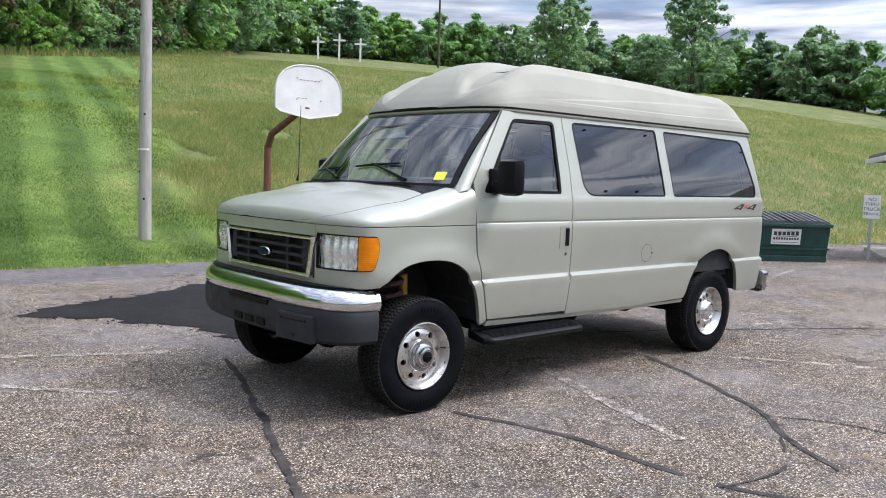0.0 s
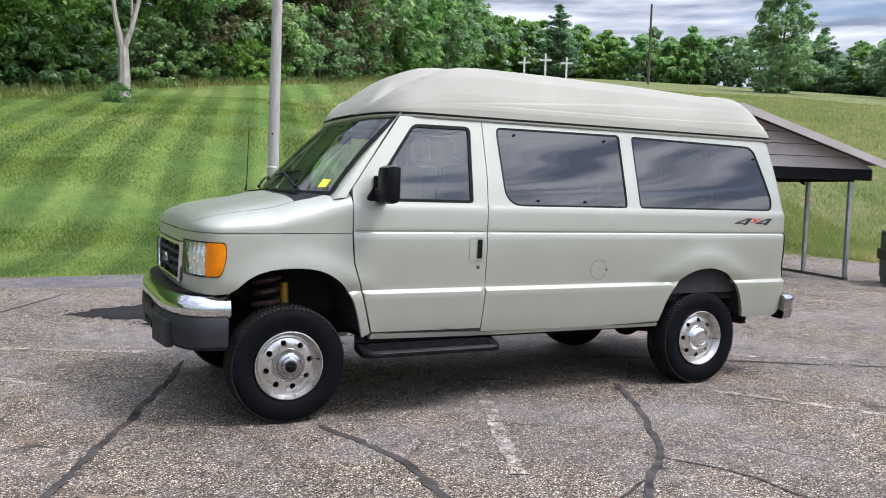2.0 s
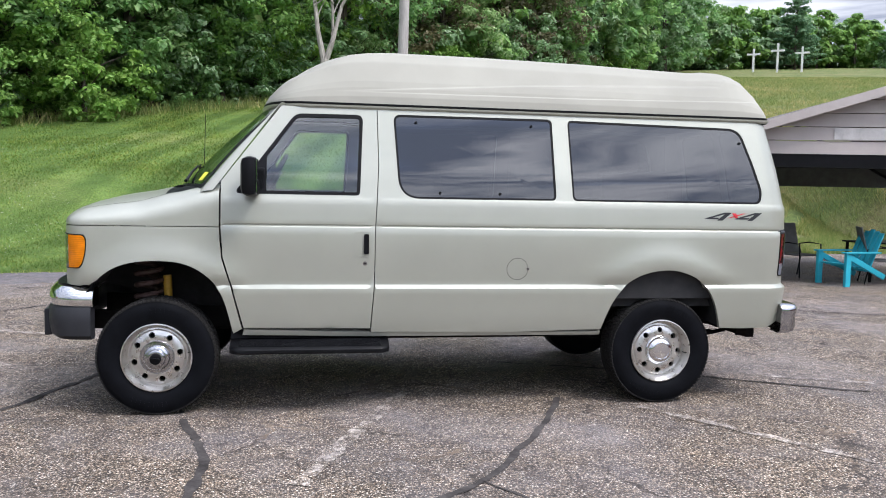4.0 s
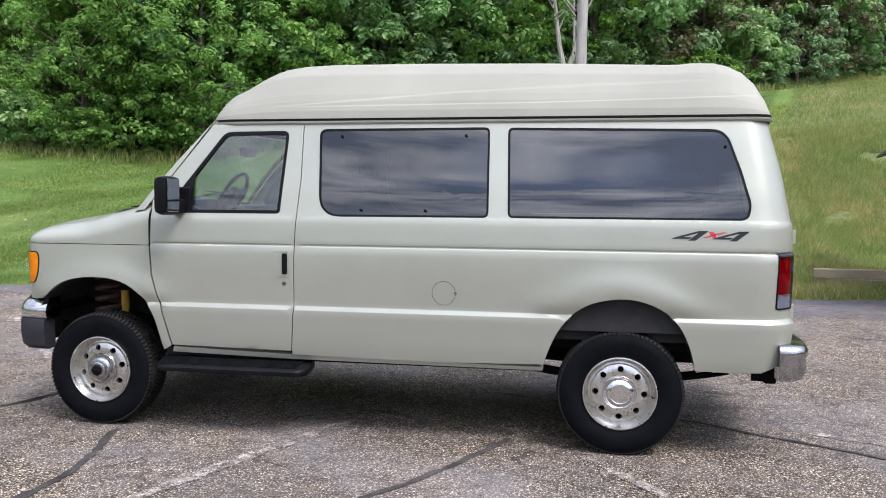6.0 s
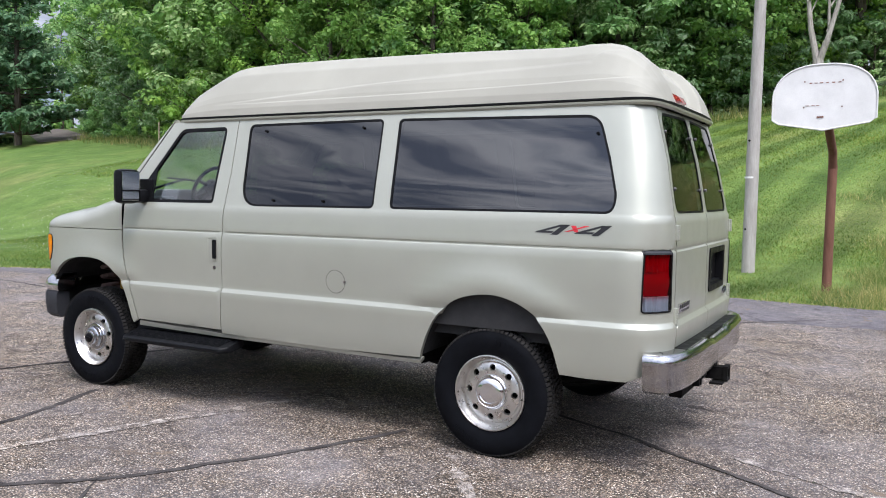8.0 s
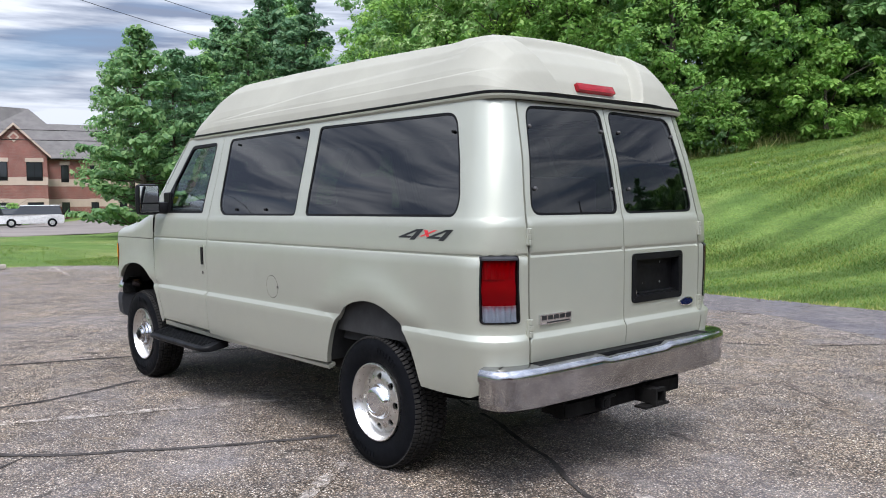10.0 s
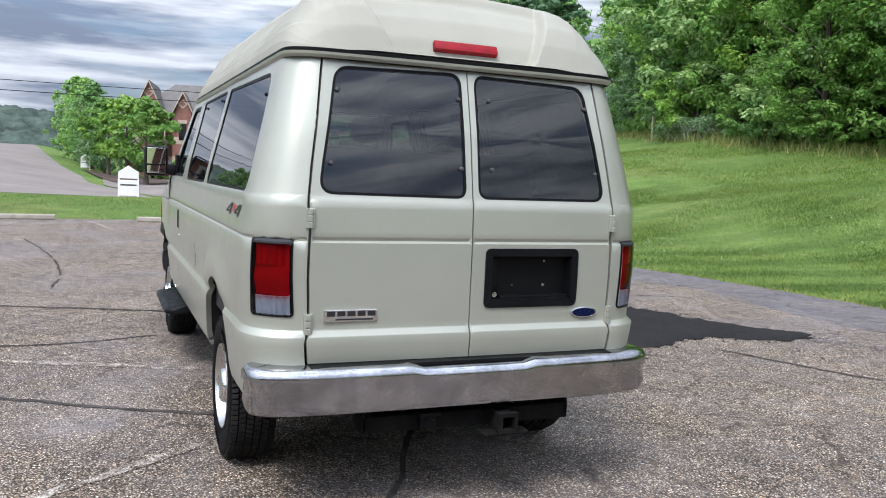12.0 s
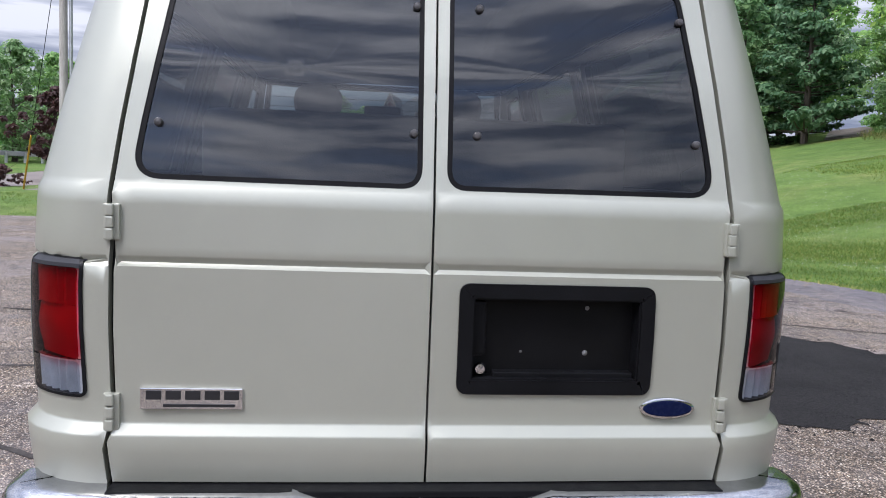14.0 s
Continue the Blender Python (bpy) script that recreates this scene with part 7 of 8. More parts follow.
br = thing("brush_heap", Matrix(), "heap of grey dead branches grown over with leaves", "brush heap")
for k in range(70):
    a, q = rg.random() * 6.28, rg.random() ** 0.5
    x0, y0 = math.cos(a) * 2.4 * q, math.sin(a) * 1.5 * q
    h, b = 1.7 * (1 - 0.6 * q), rg.random() * 6.28
    part("branch", tube([(x0, y0, 0), (x0 * 0.8 + rg.normal() * 0.3, y0 * 0.8 + rg.normal() * 0.3, h * 0.6), (x0 * 0.7 + math.cos(b) * 0.9, y0 * 0.7 + math.sin(b) * 0.9, h * (0.7 + 0.4 * rg.random()))], [0.020, 0.014, 0.005], 4, False), DEADWOOD, br)
v, f = leaf_cards(rg, np.array([(rg.normal() * 1.3, rg.normal() * 0.8, 0.3 + 0.8 * rg.random()) for _ in range(26)]), np.full(26, 0.55), 2600, 0.07)
place("leaves", fast_mesh("leaves", v, f, LEAF_C), br)
stand(br, -23.6, 32.6, 0, 1.0, 0.05)


# ---- grass blades ----
def blades(name, pts, height, width, mat, label, seed, lean=0.35):
    """Thin single blades standing on the ground."""
    rg = np.random.default_rng(seed)
    n = len(pts)
    z = land(pts[:, 0], pts[:, 1]) - 0.02
    base = np.column_stack([pts, z])
    a = rg.random(n) * 2 * math.pi
    h = height * (0.45 + 0.85 * rg.random(n))
    side_ = np.column_stack([np.cos(a), np.sin(a), np.zeros(n)]) * (width * (0.6 + 0.8 * rg.random(n)))[:, None]
    tip = base + np.column_stack([rg.normal(size=n) * lean * h, rg.normal(size=n) * lean * h, h])
    v = np.stack([base - side_, base + side_, tip], 1).reshape(-1, 3)
    t = np.arange(3 * n).reshape(-1, 3)
    tagged(place(name, fast_mesh(name, v, t, mat)), label, "grass", kind="stuff")


def scatter(seed, count, x0, x1, y0, y1, keep):
    rg = np.random.default_rng(seed)
    p = np.column_stack([x0 + (x1 - x0) * rg.random(count), y0 + (y1 - y0) * rg.random(count)])
    return p[keep(p[:, 0], p[:, 1])]


def clumpy(p, scale, level):
    n = np.array([noise.noise(Vector((x * scale, y * scale, 1.7))) for x, y in p])
    return p[n > level]


def mow_line(y):
    """Where the mown lawn ends and the meadow begins, as x over y."""
    return 9.0 + 0.36 * np.maximum(y - 21, 0)


def ragged(x, y, k=1.3):
    return k * np.sin(x * 1.7 + y * 0.9) * np.sin(x * 0.6 - y * 1.4) + 0.5 * k * np.sin(x * 47.1 + y * 31.7)


near_m = clumpy(scatter(61, 360000, 7.5, 24, 12.6, 32, lambda x, y: (x > mow_line(y) + ragged(x, y)) & (y > edge_y(x) + 0.15)), 0.8, -0.42)
blades("meadow_grass", near_m, 0.22, 0.008, TALLGRASS, "tall unmown meadow grass, green and straw", 62, 0.55)
far_m = clumpy(scatter(73, 460000, 12, 70, 6, 66, lambda x, y: (x > mow_line(y) + ragged(x, y, 2.0)) & (y > edge_y(x) + 0.4) & ((x > 24) | (y > 32)) & (np.hypot(x - 4, y) < 76)), 0.4, -0.62)
blades("meadow_grass", far_m, 0.19, 0.013, TALLGRASS, "tall unmown meadow grass on the hillside", 74, 0.5)
lawn_p = scatter(63, 330000, -14, 10.5, 8, 25, lambda x, y: (x <= mow_line(y) + ragged(x, y)) & (y > edge_y(x) - 0.02))
blades("lawn_grass", lawn_p, 0.060, 0.011, SHORTGRASS, "short mown lawn grass", 64, 0.6)
far_l = scatter(75, 240000, -24, 16, 22, 42, lambda x, y: (x <= mow_line(y) + ragged(x, y)) & (y > 25 - 2 * np.abs(np.sin(x * 51.3 + y * 23.1))) & (y < np.interp(x, LINE_X, LINE_Y) - 0.5))
blades("lawn_grass", far_l, 0.065, 0.020, SHORTGRASS, "short mown lawn grass up the slope", 76, 0.6)
strip = scatter(65, 26000, -23, -12.4, -14, 10, lambda x, y: (x < -12.75) | (y > edge_y(x)))
blades("verge_grass", strip, 0.06, 0.014, SHORTGRASS, "short grass on the verge", 66, 0.5)
edge_p = scatter(69, 60000, -9, 11.5, 8, 14, lambda x, y: (np.abs(y - edge_y(x) - 0.05) < 0.16))
blades("edge_grass", edge_p, 0.09, 0.011, TALLGRASS, "ragged dry grass along the asphalt's edge", 70, 0.7)
weeds = []
rg = np.random.default_rng(67)
for k in range(9000):
    s = rg.random() * (len(LINE_X) - 3)
    weeds.append((np.interp(s, range(len(LINE_X)), LINE_X) + rg.normal() * 0.3, np.interp(s, range(len(LINE_Y)), LINE_Y) - 0.9 + rg.normal() * 0.65))
blades("tall_weeds", np.array(weeds), 0.55, 0.018, TALLGRASS, "tall weeds along the wood's edge", 68)
CLOVER = worn("clover white", (0.75, 0.74, 0.70), 0.8)
fl = clumpy(scatter(71, 6000, -24, -1, 12.5, 30, lambda x, y: y > edge_y(x) + 0.3), 0.22, -0.22)
fv, ft = leaf_cards(np.random.default_rng(72), np.column_stack([fl, land(fl[:, 0], fl[:, 1]) + 0.035]), np.full(len(fl), 0.03), len(fl) * 2, 0.0085)
tagged(place("clover_flowers", fast_mesh("clover_flowers", fv, ft, CLOVER)), "white clover flowers dotted over the lawn", "flowers", kind="stuff")

# unseen trees across the street, behind the walk, added to darken window reflections
grove = []
for k in range(36):
    a = radians(95 + 140 * k / 35)
    for row in range(2):
        r_ = (58 if a < radians(150) else 64) + 7 * row + 2.5 * rg.normal()
        grove.append((5 + math.sin(a) * r_, 3 + math.cos(a) * r_))
woods("street_woods", [p for p in grove if math.degrees(math.atan2(p[0] - 5, p[1] - 3)) % 360 < 150], 8.5, 4.0, 1300, 0.36, (LEAF_A,), "unseen trees at the lot's near side, added for window reflections", 33)
woods("street_woods", [p for p in grove if math.degrees(math.atan2(p[0] - 5, p[1] - 3)) % 360 >= 150], 7.5, 4.0, 1200, 0.34, (LEAF_A,), "unseen lower trees across the street, added for window reflections", 34)

# distant ridges
def ridge(name, dist, a0, a1, height, mat, seed, crown):
    """A far hillside covered with rounded tree crowns."""
    n, rows_, vs = 700, 18, []
    for i in range(n):
        a = radians(a0 + (a1 - a0) * i / (n - 1))
        s = i * 220 / n
        top = height * (0.72 + 0.28 * math.sin(s * 0.045 + seed) + 0.22 * noise.noise(Vector((s * 0.06, seed, 0))))
        for j in range(rows_):
            k = j / (rows_ - 1)
            d = dist - height * 3 * (1 - k)
            p = Vector((a * dist / crown / 2.2, d / crown / 3.2, seed))
            near = noise.voronoi(p)[0][0]
            lump = crown * (0.9 - 1.1 * near) + 0.5 * crown * noise.noise(p * 2.7)
            vs.append((math.sin(a) * d, math.cos(a) * d, -2.0 + (top + 2) * math.sin(k * math.pi / 2) ** 0.9 + lump * min(1, k * 6)))
        vs.append((math.sin(a) * (dist + 60), math.cos(a) * (dist + 60), -5))
    tagged(place(name, mesh_of(name, vs, grid_faces(n, rows_ + 1), mat, True)), "wooded ridge far off", "hills", kind="structure")


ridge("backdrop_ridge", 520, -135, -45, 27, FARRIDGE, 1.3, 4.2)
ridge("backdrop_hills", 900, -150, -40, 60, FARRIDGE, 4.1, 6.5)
ridge("backdrop_south", 330, 80, 260, 20, RIDGE, 2.2, 4.0)


# ---- round the lot ----
def on_land(x, y, turn=0.0, dz=0.0):
    return pose(x, y, float(land(x, y)) + dz, 0, 0, turn)


up = thing("utility_pole", pose(6.45, 16.65, float(land(6.45, 16.65)) - 0.1), "grey weathered wooden utility pole with a small tag", "utility pole")
part("pole", tube([(0, 0, -0.2), (0.02, 0, 3), (0.06, 0, 6), (0.11, 0, 11)], [0.127, 0.118, 0.106, 0.090], 16), WOODPOLE, up, "", True)
part("tag", revolve([(0.124, 1.93), (0.126, 1.93), (0.126, 1.965), (0.124, 1.965)], 16, "z"), WHITE, up, "pale metal band")
for z, a in ((3.3, 200), (4.05, 170), (2.65, 250), (1.5, 190), (4.6, 215), (0.95, 240)):
    c = (0.115 * math.cos(radians(a)), 0.115 * math.sin(radians(a)), z)
    part("bolt_hole", tube([c, (c[0] * 1.08, c[1] * 1.08, z)], 0.022, 8), SEAL, up)

hp = thing("basketball_hoop", on_land(8.0, 14.45, 0, -0.08), "fan-shaped white backboard with no rim, on a brown pole", "basketball hoop")
part("pole", tube([(0, 0, -0.3), (0.01, 0, 1.2), (0.02, 0, 2.15)], [0.075, 0.072, 0.070], 14), BROWNPOLE, hp, "brown weathered pole", True)
part("arm", tube([(0.02, 0, 2.10), (0.02, -0.14, 2.36), (0.0, -1.48, 2.86)], [0.068, 0.066, 0.062], 12), BROWNPOLE, hp, "", True)
fan = [(-0.685, 0.06), (-0.60, 0.0), (0.0, -0.10), (0.60, 0.0), (0.685, 0.06)] + [(0.685 * math.cos(t) ** 0.8 if math.cos(t) > 0 else -0.685 * abs(math.cos(t)) ** 0.8, 0.34 + 0.50 * math.sin(t) ** 0.9) for t in np.linspace(0.02, math.pi - 0.02, 30)]
fan = [(float(x), float(z)) for x, z in fan]
bb = skin(lambda s, z: (-0.03 + s, -1.56, 2.70 + z), fan, [], 0.12, 0.045)
bbp = part("backboard", bb, BOARD, hp, "white fan-shaped backboard")
n = len(fan)
part("board_rim", tube([(-0.03 + x, -1.562, 2.70 + z) for x, z in fan + [fan[0]]], 0.012, 6), BOARD, bbp)
part("board_back", skin(lambda s, z: (-0.03 + s, -1.52, 2.70 + z), fan, [], 0.2, 0.0), BOARD, bbp)
mk = bmesh.new()
for x in (-0.20, -0.13, -0.06, 0.02, 0.10, 0.18):
    box(mk, -0.03 + x, -0.03 + x + 0.04, -1.5655, -1.5635, 3.27, 3.282)
for x in (-0.24, -0.16, -0.10):
    box(mk, -0.03 + x, -0.03 + x + 0.045, -1.5655, -1.5635, 2.95, 2.958)
part("rust_marks", mk, worn("rust", (0.22, 0.07, 0.04), 0.9), bbp)
for x, z in ((-0.26, 3.30), (0.24, 3.30), (-0.26, 2.93), (0.24, 2.93)):
    part("bolt", a_box(-0.03 + x - 0.009, -0.03 + x + 0.009, -1.567, -1.5635, z - 0.009, z + 0.009), BROWNPOLE, bbp)
part("maker_bar", a_box(-0.07 - 0.045, -0.07 + 0.045, -1.568, -1.5635, 2.775, 2.80), BROWNPOLE, bbp)

# crosses on the hill
for i, (x, y, h) in enumerate(((54.3, 85.5, 2.6), (56.4, 84.1, 3.15), (58.5, 82.7, 2.8))):
    cr = thing("cross", on_land(x, y, -35), "tall white wooden cross on the hill", "cross", "three crosses on the hill")
    part("upright", a_box(-0.11, 0.11, -0.1, 0.1, -0.2, h, bevel=0.01), WHITE, cr)
    part("crossbar", a_box(-0.72, 0.72, -0.09, 0.09, h * 0.72, h * 0.72 + 0.2, bevel=0.01), WHITE, cr)
fp = thing("utility_pole", on_land(71.5, 83.4, 0), "dark utility pole on the hilltop", "utility pole")
part("pole", tube([(0, 0, -0.3), (0, 0, 10.0)], [0.17, 0.13], 8), BARK, fp)

# dumpster
du = thing("dumpster", pose(16.13, 8.92, 0, 0, 0, -41) @ Matrix.Diagonal((1.0, 1.0, 0.86, 1.0)), "dark green steel dumpster with ribbed lids and a white label", "dumpster")
bm = bmesh.new()
pts = [(0, 0, 0.12), (1.85, 0, 0.12), (1.85, 1.15, 0.12), (0, 1.15, 0.12), (0, -0.12, 0.92), (1.85, -0.12, 0.92), (1.85, 1.15, 1.15), (0, 1.15, 1.15)]
vv = [bm.verts.new(p) for p in pts]
for q in ((0, 1, 2, 3), (4, 7, 6, 5), (0, 4, 5, 1), (1, 5, 6, 2), (2, 6, 7, 3), (3, 7, 4, 0)):
    bm.faces.new([vv[i] for i in q])
bmesh.ops.bevel(bm, geom=bm.edges[:], offset=0.015, segments=2, affect="EDGES")
part("body", bm, GREENSTEEL, du)
part("top_rail", a_box(-0.03, 1.88, -0.17, -0.10, 0.86, 0.94, bevel=0.01), GREENSTEEL, du)
part("base_skid", a_box(0.02, 1.83, -0.05, 1.1, 0.0, 0.14, bevel=0.01), GREENSTEEL, du)
part("base_band", a_box(-0.02, 1.87, -0.06, -0.03, 0.30, 0.34), GREENSTEEL, du)
for k in range(2):
    x0 = 0.01 + k * 0.92
    ld = skin(lambda s, t: (s, -0.14 + 1.31 * t, 0.945 + 0.235 * t + 0.03 * math.sin(math.pi * t) + 0.012 * math.sin(s * 48)), [(x0, 0), (x0 + 0.91, 0), (x0 + 0.91, 1), (x0, 1)], [], 0.03, 0.04)
    part("lid", ld, BLACK, du, "black ribbed plastic lid")
    rb2 = bmesh.new()
    for j in range(7):
        x = x0 + 0.08 + j * 0.125
        box(rb2, x, x + 0.045, -0.13, 0.9, 0.985, 1.01, 0.008, Matrix.Translation((0, 0, 0.0)) @ Matrix.Rotation(0, 4, "X"))
    for v_ in rb2.verts:
        v_.co.z += 0.17 * (v_.co.y + 0.13)
    part("lid_ribs", rb2, worn("grey lid ribs", (0.10, 0.105, 0.11), 0.6), du)
for x in (-0.10, 1.85):
    part("fork_pocket", a_box(x, x + 0.10, 0.15, 0.95, 0.55, 0.78, bevel=0.01), BLACK, du)
lb = part("label_plate", ([(0.62, -0.072, 0.42), (1.24, -0.072, 0.42), (1.24, -0.118, 0.80), (0.62, -0.118, 0.80)], [(0, 1, 2, 3)]), WHITE, du, "white label with a green mark and plain bars")
dk, gn = worn("label ink", (0.04, 0.05, 0.05), 0.6), worn("label green", (0.02, 0.20, 0.10), 0.6)


def label_bar(x0, x1, z0, z1, mat, nm):
    q = lambda z: -0.0755 - 0.0465 * (z - 0.42) / 0.38
    part(nm, ([(x0, q(z0), z0), (x1, q(z0), z0), (x1, q(z1), z1), (x0, q(z1), z1)], [(0, 1, 2, 3)]), mat, lb)


for i in range(6):
    label_bar(0.66 + i * 0.092, 0.66 + i * 0.092 + 0.070, 0.645, 0.735, dk, "name_bar")
label_bar(0.72, 1.16, 0.615, 0.632, gn, "green_mark")
label_bar(0.90, 1.18, 0.745, 0.762, gn, "green_mark")
for i in range(10):
    label_bar(0.66 + i * 0.055, 0.66 + i * 0.055 + 0.040, 0.535, 0.590, dk, "number_bar")
label_bar(0.66, 1.20, 0.465, 0.475, dk, "rule")

# notice and porch at the lot's end
sg_ = thing("road_sign", pose(18.95, 7.42, 0, 0, 0, -62), "white notice on a steel post beside a short rail", "sign")
part("post", a_box(-0.03, 0.03, -0.01, 0.03, -0.1, 1.42, bevel=0.004), GALV, sg_)
part("plate", skin(lambda s, z: (s, -0.025, z), fillet([(-0.17, 0.93), (0.17, 0.93), (0.17, 1.44), (-0.17, 1.44)], 0.03), [], 0.1, 0.004), WHITE, sg_, "white plate with dark letters")
for i, word in enumerate(("NO", "THRU", "TRUCK", "TRAFFIC")):
    cu = bpy.data.curves.new("letters", "FONT")
    cu.body, cu.align_x, cu.size, cu.extrude = word, "CENTER", 0.105 if len(word) < 6 else 0.088, 0.0008
    tmp = bpy.data.objects.new("letters", cu)
    me = bpy.data.meshes.new_from_object(tmp)
    bpy.data.objects.remove(tmp)
    me.materials.append(dk)
    place("letters", me, sg_, Matrix.Translation((0, -0.0275, 1.315 - i * 0.105)) @ Matrix.Rotation(radians(90), 4, "X"))
part("rail", a_box(-0.16, 0.42, -0.02, 0.02, 0.36, 0.40), GALV, sg_)
part("rail_post", a_box(0.36, 0.40, -0.02, 0.02, -0.1, 0.75), GALV, sg_)
po = thing("porch", pose(19.55, 7.12, 0, 0, 0, -62), "white-trimmed porch corner with a white post", "porch")
part("roof", a_box(-0.30, 3.4, -0.35, 3.0, 2.24, 2.42, bevel=0.02), ROOFING, po)
part("gutter", a_box(-0.36, 3.4, -0.42, -0.34, 2.20, 2.32, bevel=0.02), WHITE, po)
part("gutter_end", a_box(-0.38, -0.30, -0.42, 3.0, 2.20, 2.32, bevel=0.02), WHITE, po)
part("downpipe", tube([(-0.2, -0.38, 2.2), (-0.05, -0.25, 2.0), (0.1, -0.1, 1.9), (0.1, -0.1, 0.1)], 0.05, 8), WHITE, po)
part("post", a_box(0.02, 0.16, -0.07, 0.07, 0.08, 2.25, bevel=0.01), WHITE, po)
part("post", a_box(3.0, 3.14, -0.07, 0.07, 0.08, 2.25, bevel=0.01), WHITE, po)
part("slab", a_box(-0.25, 3.4, -0.25, 3.0, -0.05, 0.10, bevel=0.02), CONCRETE, po)

# the house behind the porch
ho = thing("house", pose(21.8, 4.6, 0, 0, 0, 0), "low brick house with a dark shingled roof", "house")
part("wall", a_box(0, 12, -17.5, 0, -0.05, 2.9), BRICK, ho)
hr_ = [(-0.5, -18.1, 2.75), (12.5, -18.1, 2.75), (12.5, 0.6, 2.75), (-0.5, 0.6, 2.75), (6, -18.1, 6.3), (6, -5.5, 6.3)]
part("roof", (hr_, [(0, 4, 5, 3), (1, 2, 5, 4), (2, 3, 5), (0, 1, 4), (3, 2, 1, 0)]), ROOFING, ho)
part("chimney", a_box(7.2, 8.1, -7.4, -6.5, 5.0, 7.2, bevel=0.02), BRICK, ho)
for y in (-15, -11, -7, -3):
    hw = part("window", a_box(-0.05, 0.06, y - 0.6, y + 0.6, 1.0, 2.5), WHITE, ho)
    part("pane", a_box(-0.06, -0.045, y - 0.52, y + 0.52, 1.08, 2.42), WINGLASS, hw)

# open shed
sh = thing("open_shed", pose(13.75, 10.7, 0, 0, 0, -14), "open-sided shed with a pinkish sided gable and steel posts", "shed")
L, R, DEP, PK, EV = -2.85, 3.25, 5.6, 3.28, 2.28


def gable_z(x):
    return PK - (PK - EV) * abs(x) / R


for k in range(5):
    z0, z1 = 2.20 + k * 0.225, 2.20 + (k + 1) * 0.225 - 0.012
    xs0 = [x for x in (max(L + 0.2, -R * (PK - 0.06 - z0) / (PK - EV)), min(R - 0.2, R * (PK - 0.06 - z0) / (PK - EV)))]
    xs1 = [x for x in (max(L + 0.2, -R * (PK - 0.06 - z1) / (PK - EV)), min(R - 0.2, R * (PK - 0.06 - z1) / (PK - EV)))]
    if xs0[1] - xs0[0] < 0.3:
        continue
    if xs1[0] > xs1[1]:
        xs1 = [0.0, 0.01]
    part("siding_board", ([(xs0[0], -0.03, z0), (xs0[1], -0.03, z0), (xs1[1], -0.012, z1), (xs1[0], -0.012, z1), (xs0[0], 0.02, z0), (xs0[1], 0.02, z0), (xs1[1], 0.02, z1), (xs1[0], 0.02, z1)],
                          [(0, 1, 2, 3), (4, 7, 6, 5), (0, 4, 5, 1), (3, 2, 6, 7), (0, 3, 7, 4), (1, 5, 6, 2)]), SIDING, sh)
part("painted_patch", a_box(-0.85, 0.65, -0.040, -0.031, 2.44, 2.63), worn("patched siding", (0.52, 0.50, 0.48), 0.7), sh)
for s_, e in ((-1, -L), (1, R)):
    roof_v = [(0, -0.25, PK + 0.05), (s_ * e, -0.25, gable_z(e) + 0.05), (s_ * e, DEP, gable_z(e) + 0.05), (0, DEP, PK + 0.05)]
    part("roof_side", (roof_v + [(x, y, z - 0.04) for x, y, z in roof_v], [(0, 1, 2, 3), (4, 7, 6, 5), (0, 4, 5, 1), (1, 5, 6, 2), (2, 6, 7, 3), (3, 7, 4, 0)]), ROOFING, sh)
    part("bargeboard", ([(0, -0.27, PK + 0.06), (s_ * e, -0.27, gable_z(e) + 0.06), (s_ * e, -0.27, gable_z(e) - 0.09), (0, -0.27, PK - 0.09), (0, -0.24, PK + 0.06), (s_ * e, -0.24, gable_z(e) + 0.06), (s_ * e, -0.24, gable_z(e) - 0.09), (0, -0.24, PK - 0.09)], [(0, 1, 2, 3), (4, 7, 6, 5), (0, 4, 5, 1), (1, 5, 6, 2), (2, 6, 7, 3)]), SIDING, sh)
part("front_beam", a_box(L + 0.2, R - 0.2, -0.02, 0.08, 1.98, 2.20), BLACK, sh)
for x in (L + 0.35, R - 0.62):
    part("side_beam", a_box(x - 0.05, x + 0.05, 0.0, DEP, 1.95, 2.20), BLACK, sh)
    for y in (0.05, 1.35, 2.75, 4.1, 5.5):
        part("post", a_box(x - 0.035, x + 0.035, y - 0.035, y + 0.035, -0.05, 2.0, bevel=0.006), GALV, sh)
    part("base_rail", a_box(x - 0.04, x + 0.04, 0.0, DEP, -0.02, 0.06), STEEL, sh)
for y in (1.35, 2.75, 4.1, 5.5):
    part("tie_beam", a_box(L + 0.3, R - 0.6, y - 0.03, y + 0.03, 2.14, 2.22), BLACK, sh)
    part("brace", tube([(L + 0.4, y, 1.9), (-0.8, y, 2.85)], 0.03, 6), BLACK, sh)
    part("brace", tube([(R - 0.7, y, 1.9), (0.8, y, 2.85)], 0.03, 6), BLACK, sh)
# shade under the roof is put into this sheet's grey
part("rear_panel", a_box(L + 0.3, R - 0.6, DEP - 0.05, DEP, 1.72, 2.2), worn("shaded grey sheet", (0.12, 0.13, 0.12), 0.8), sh)


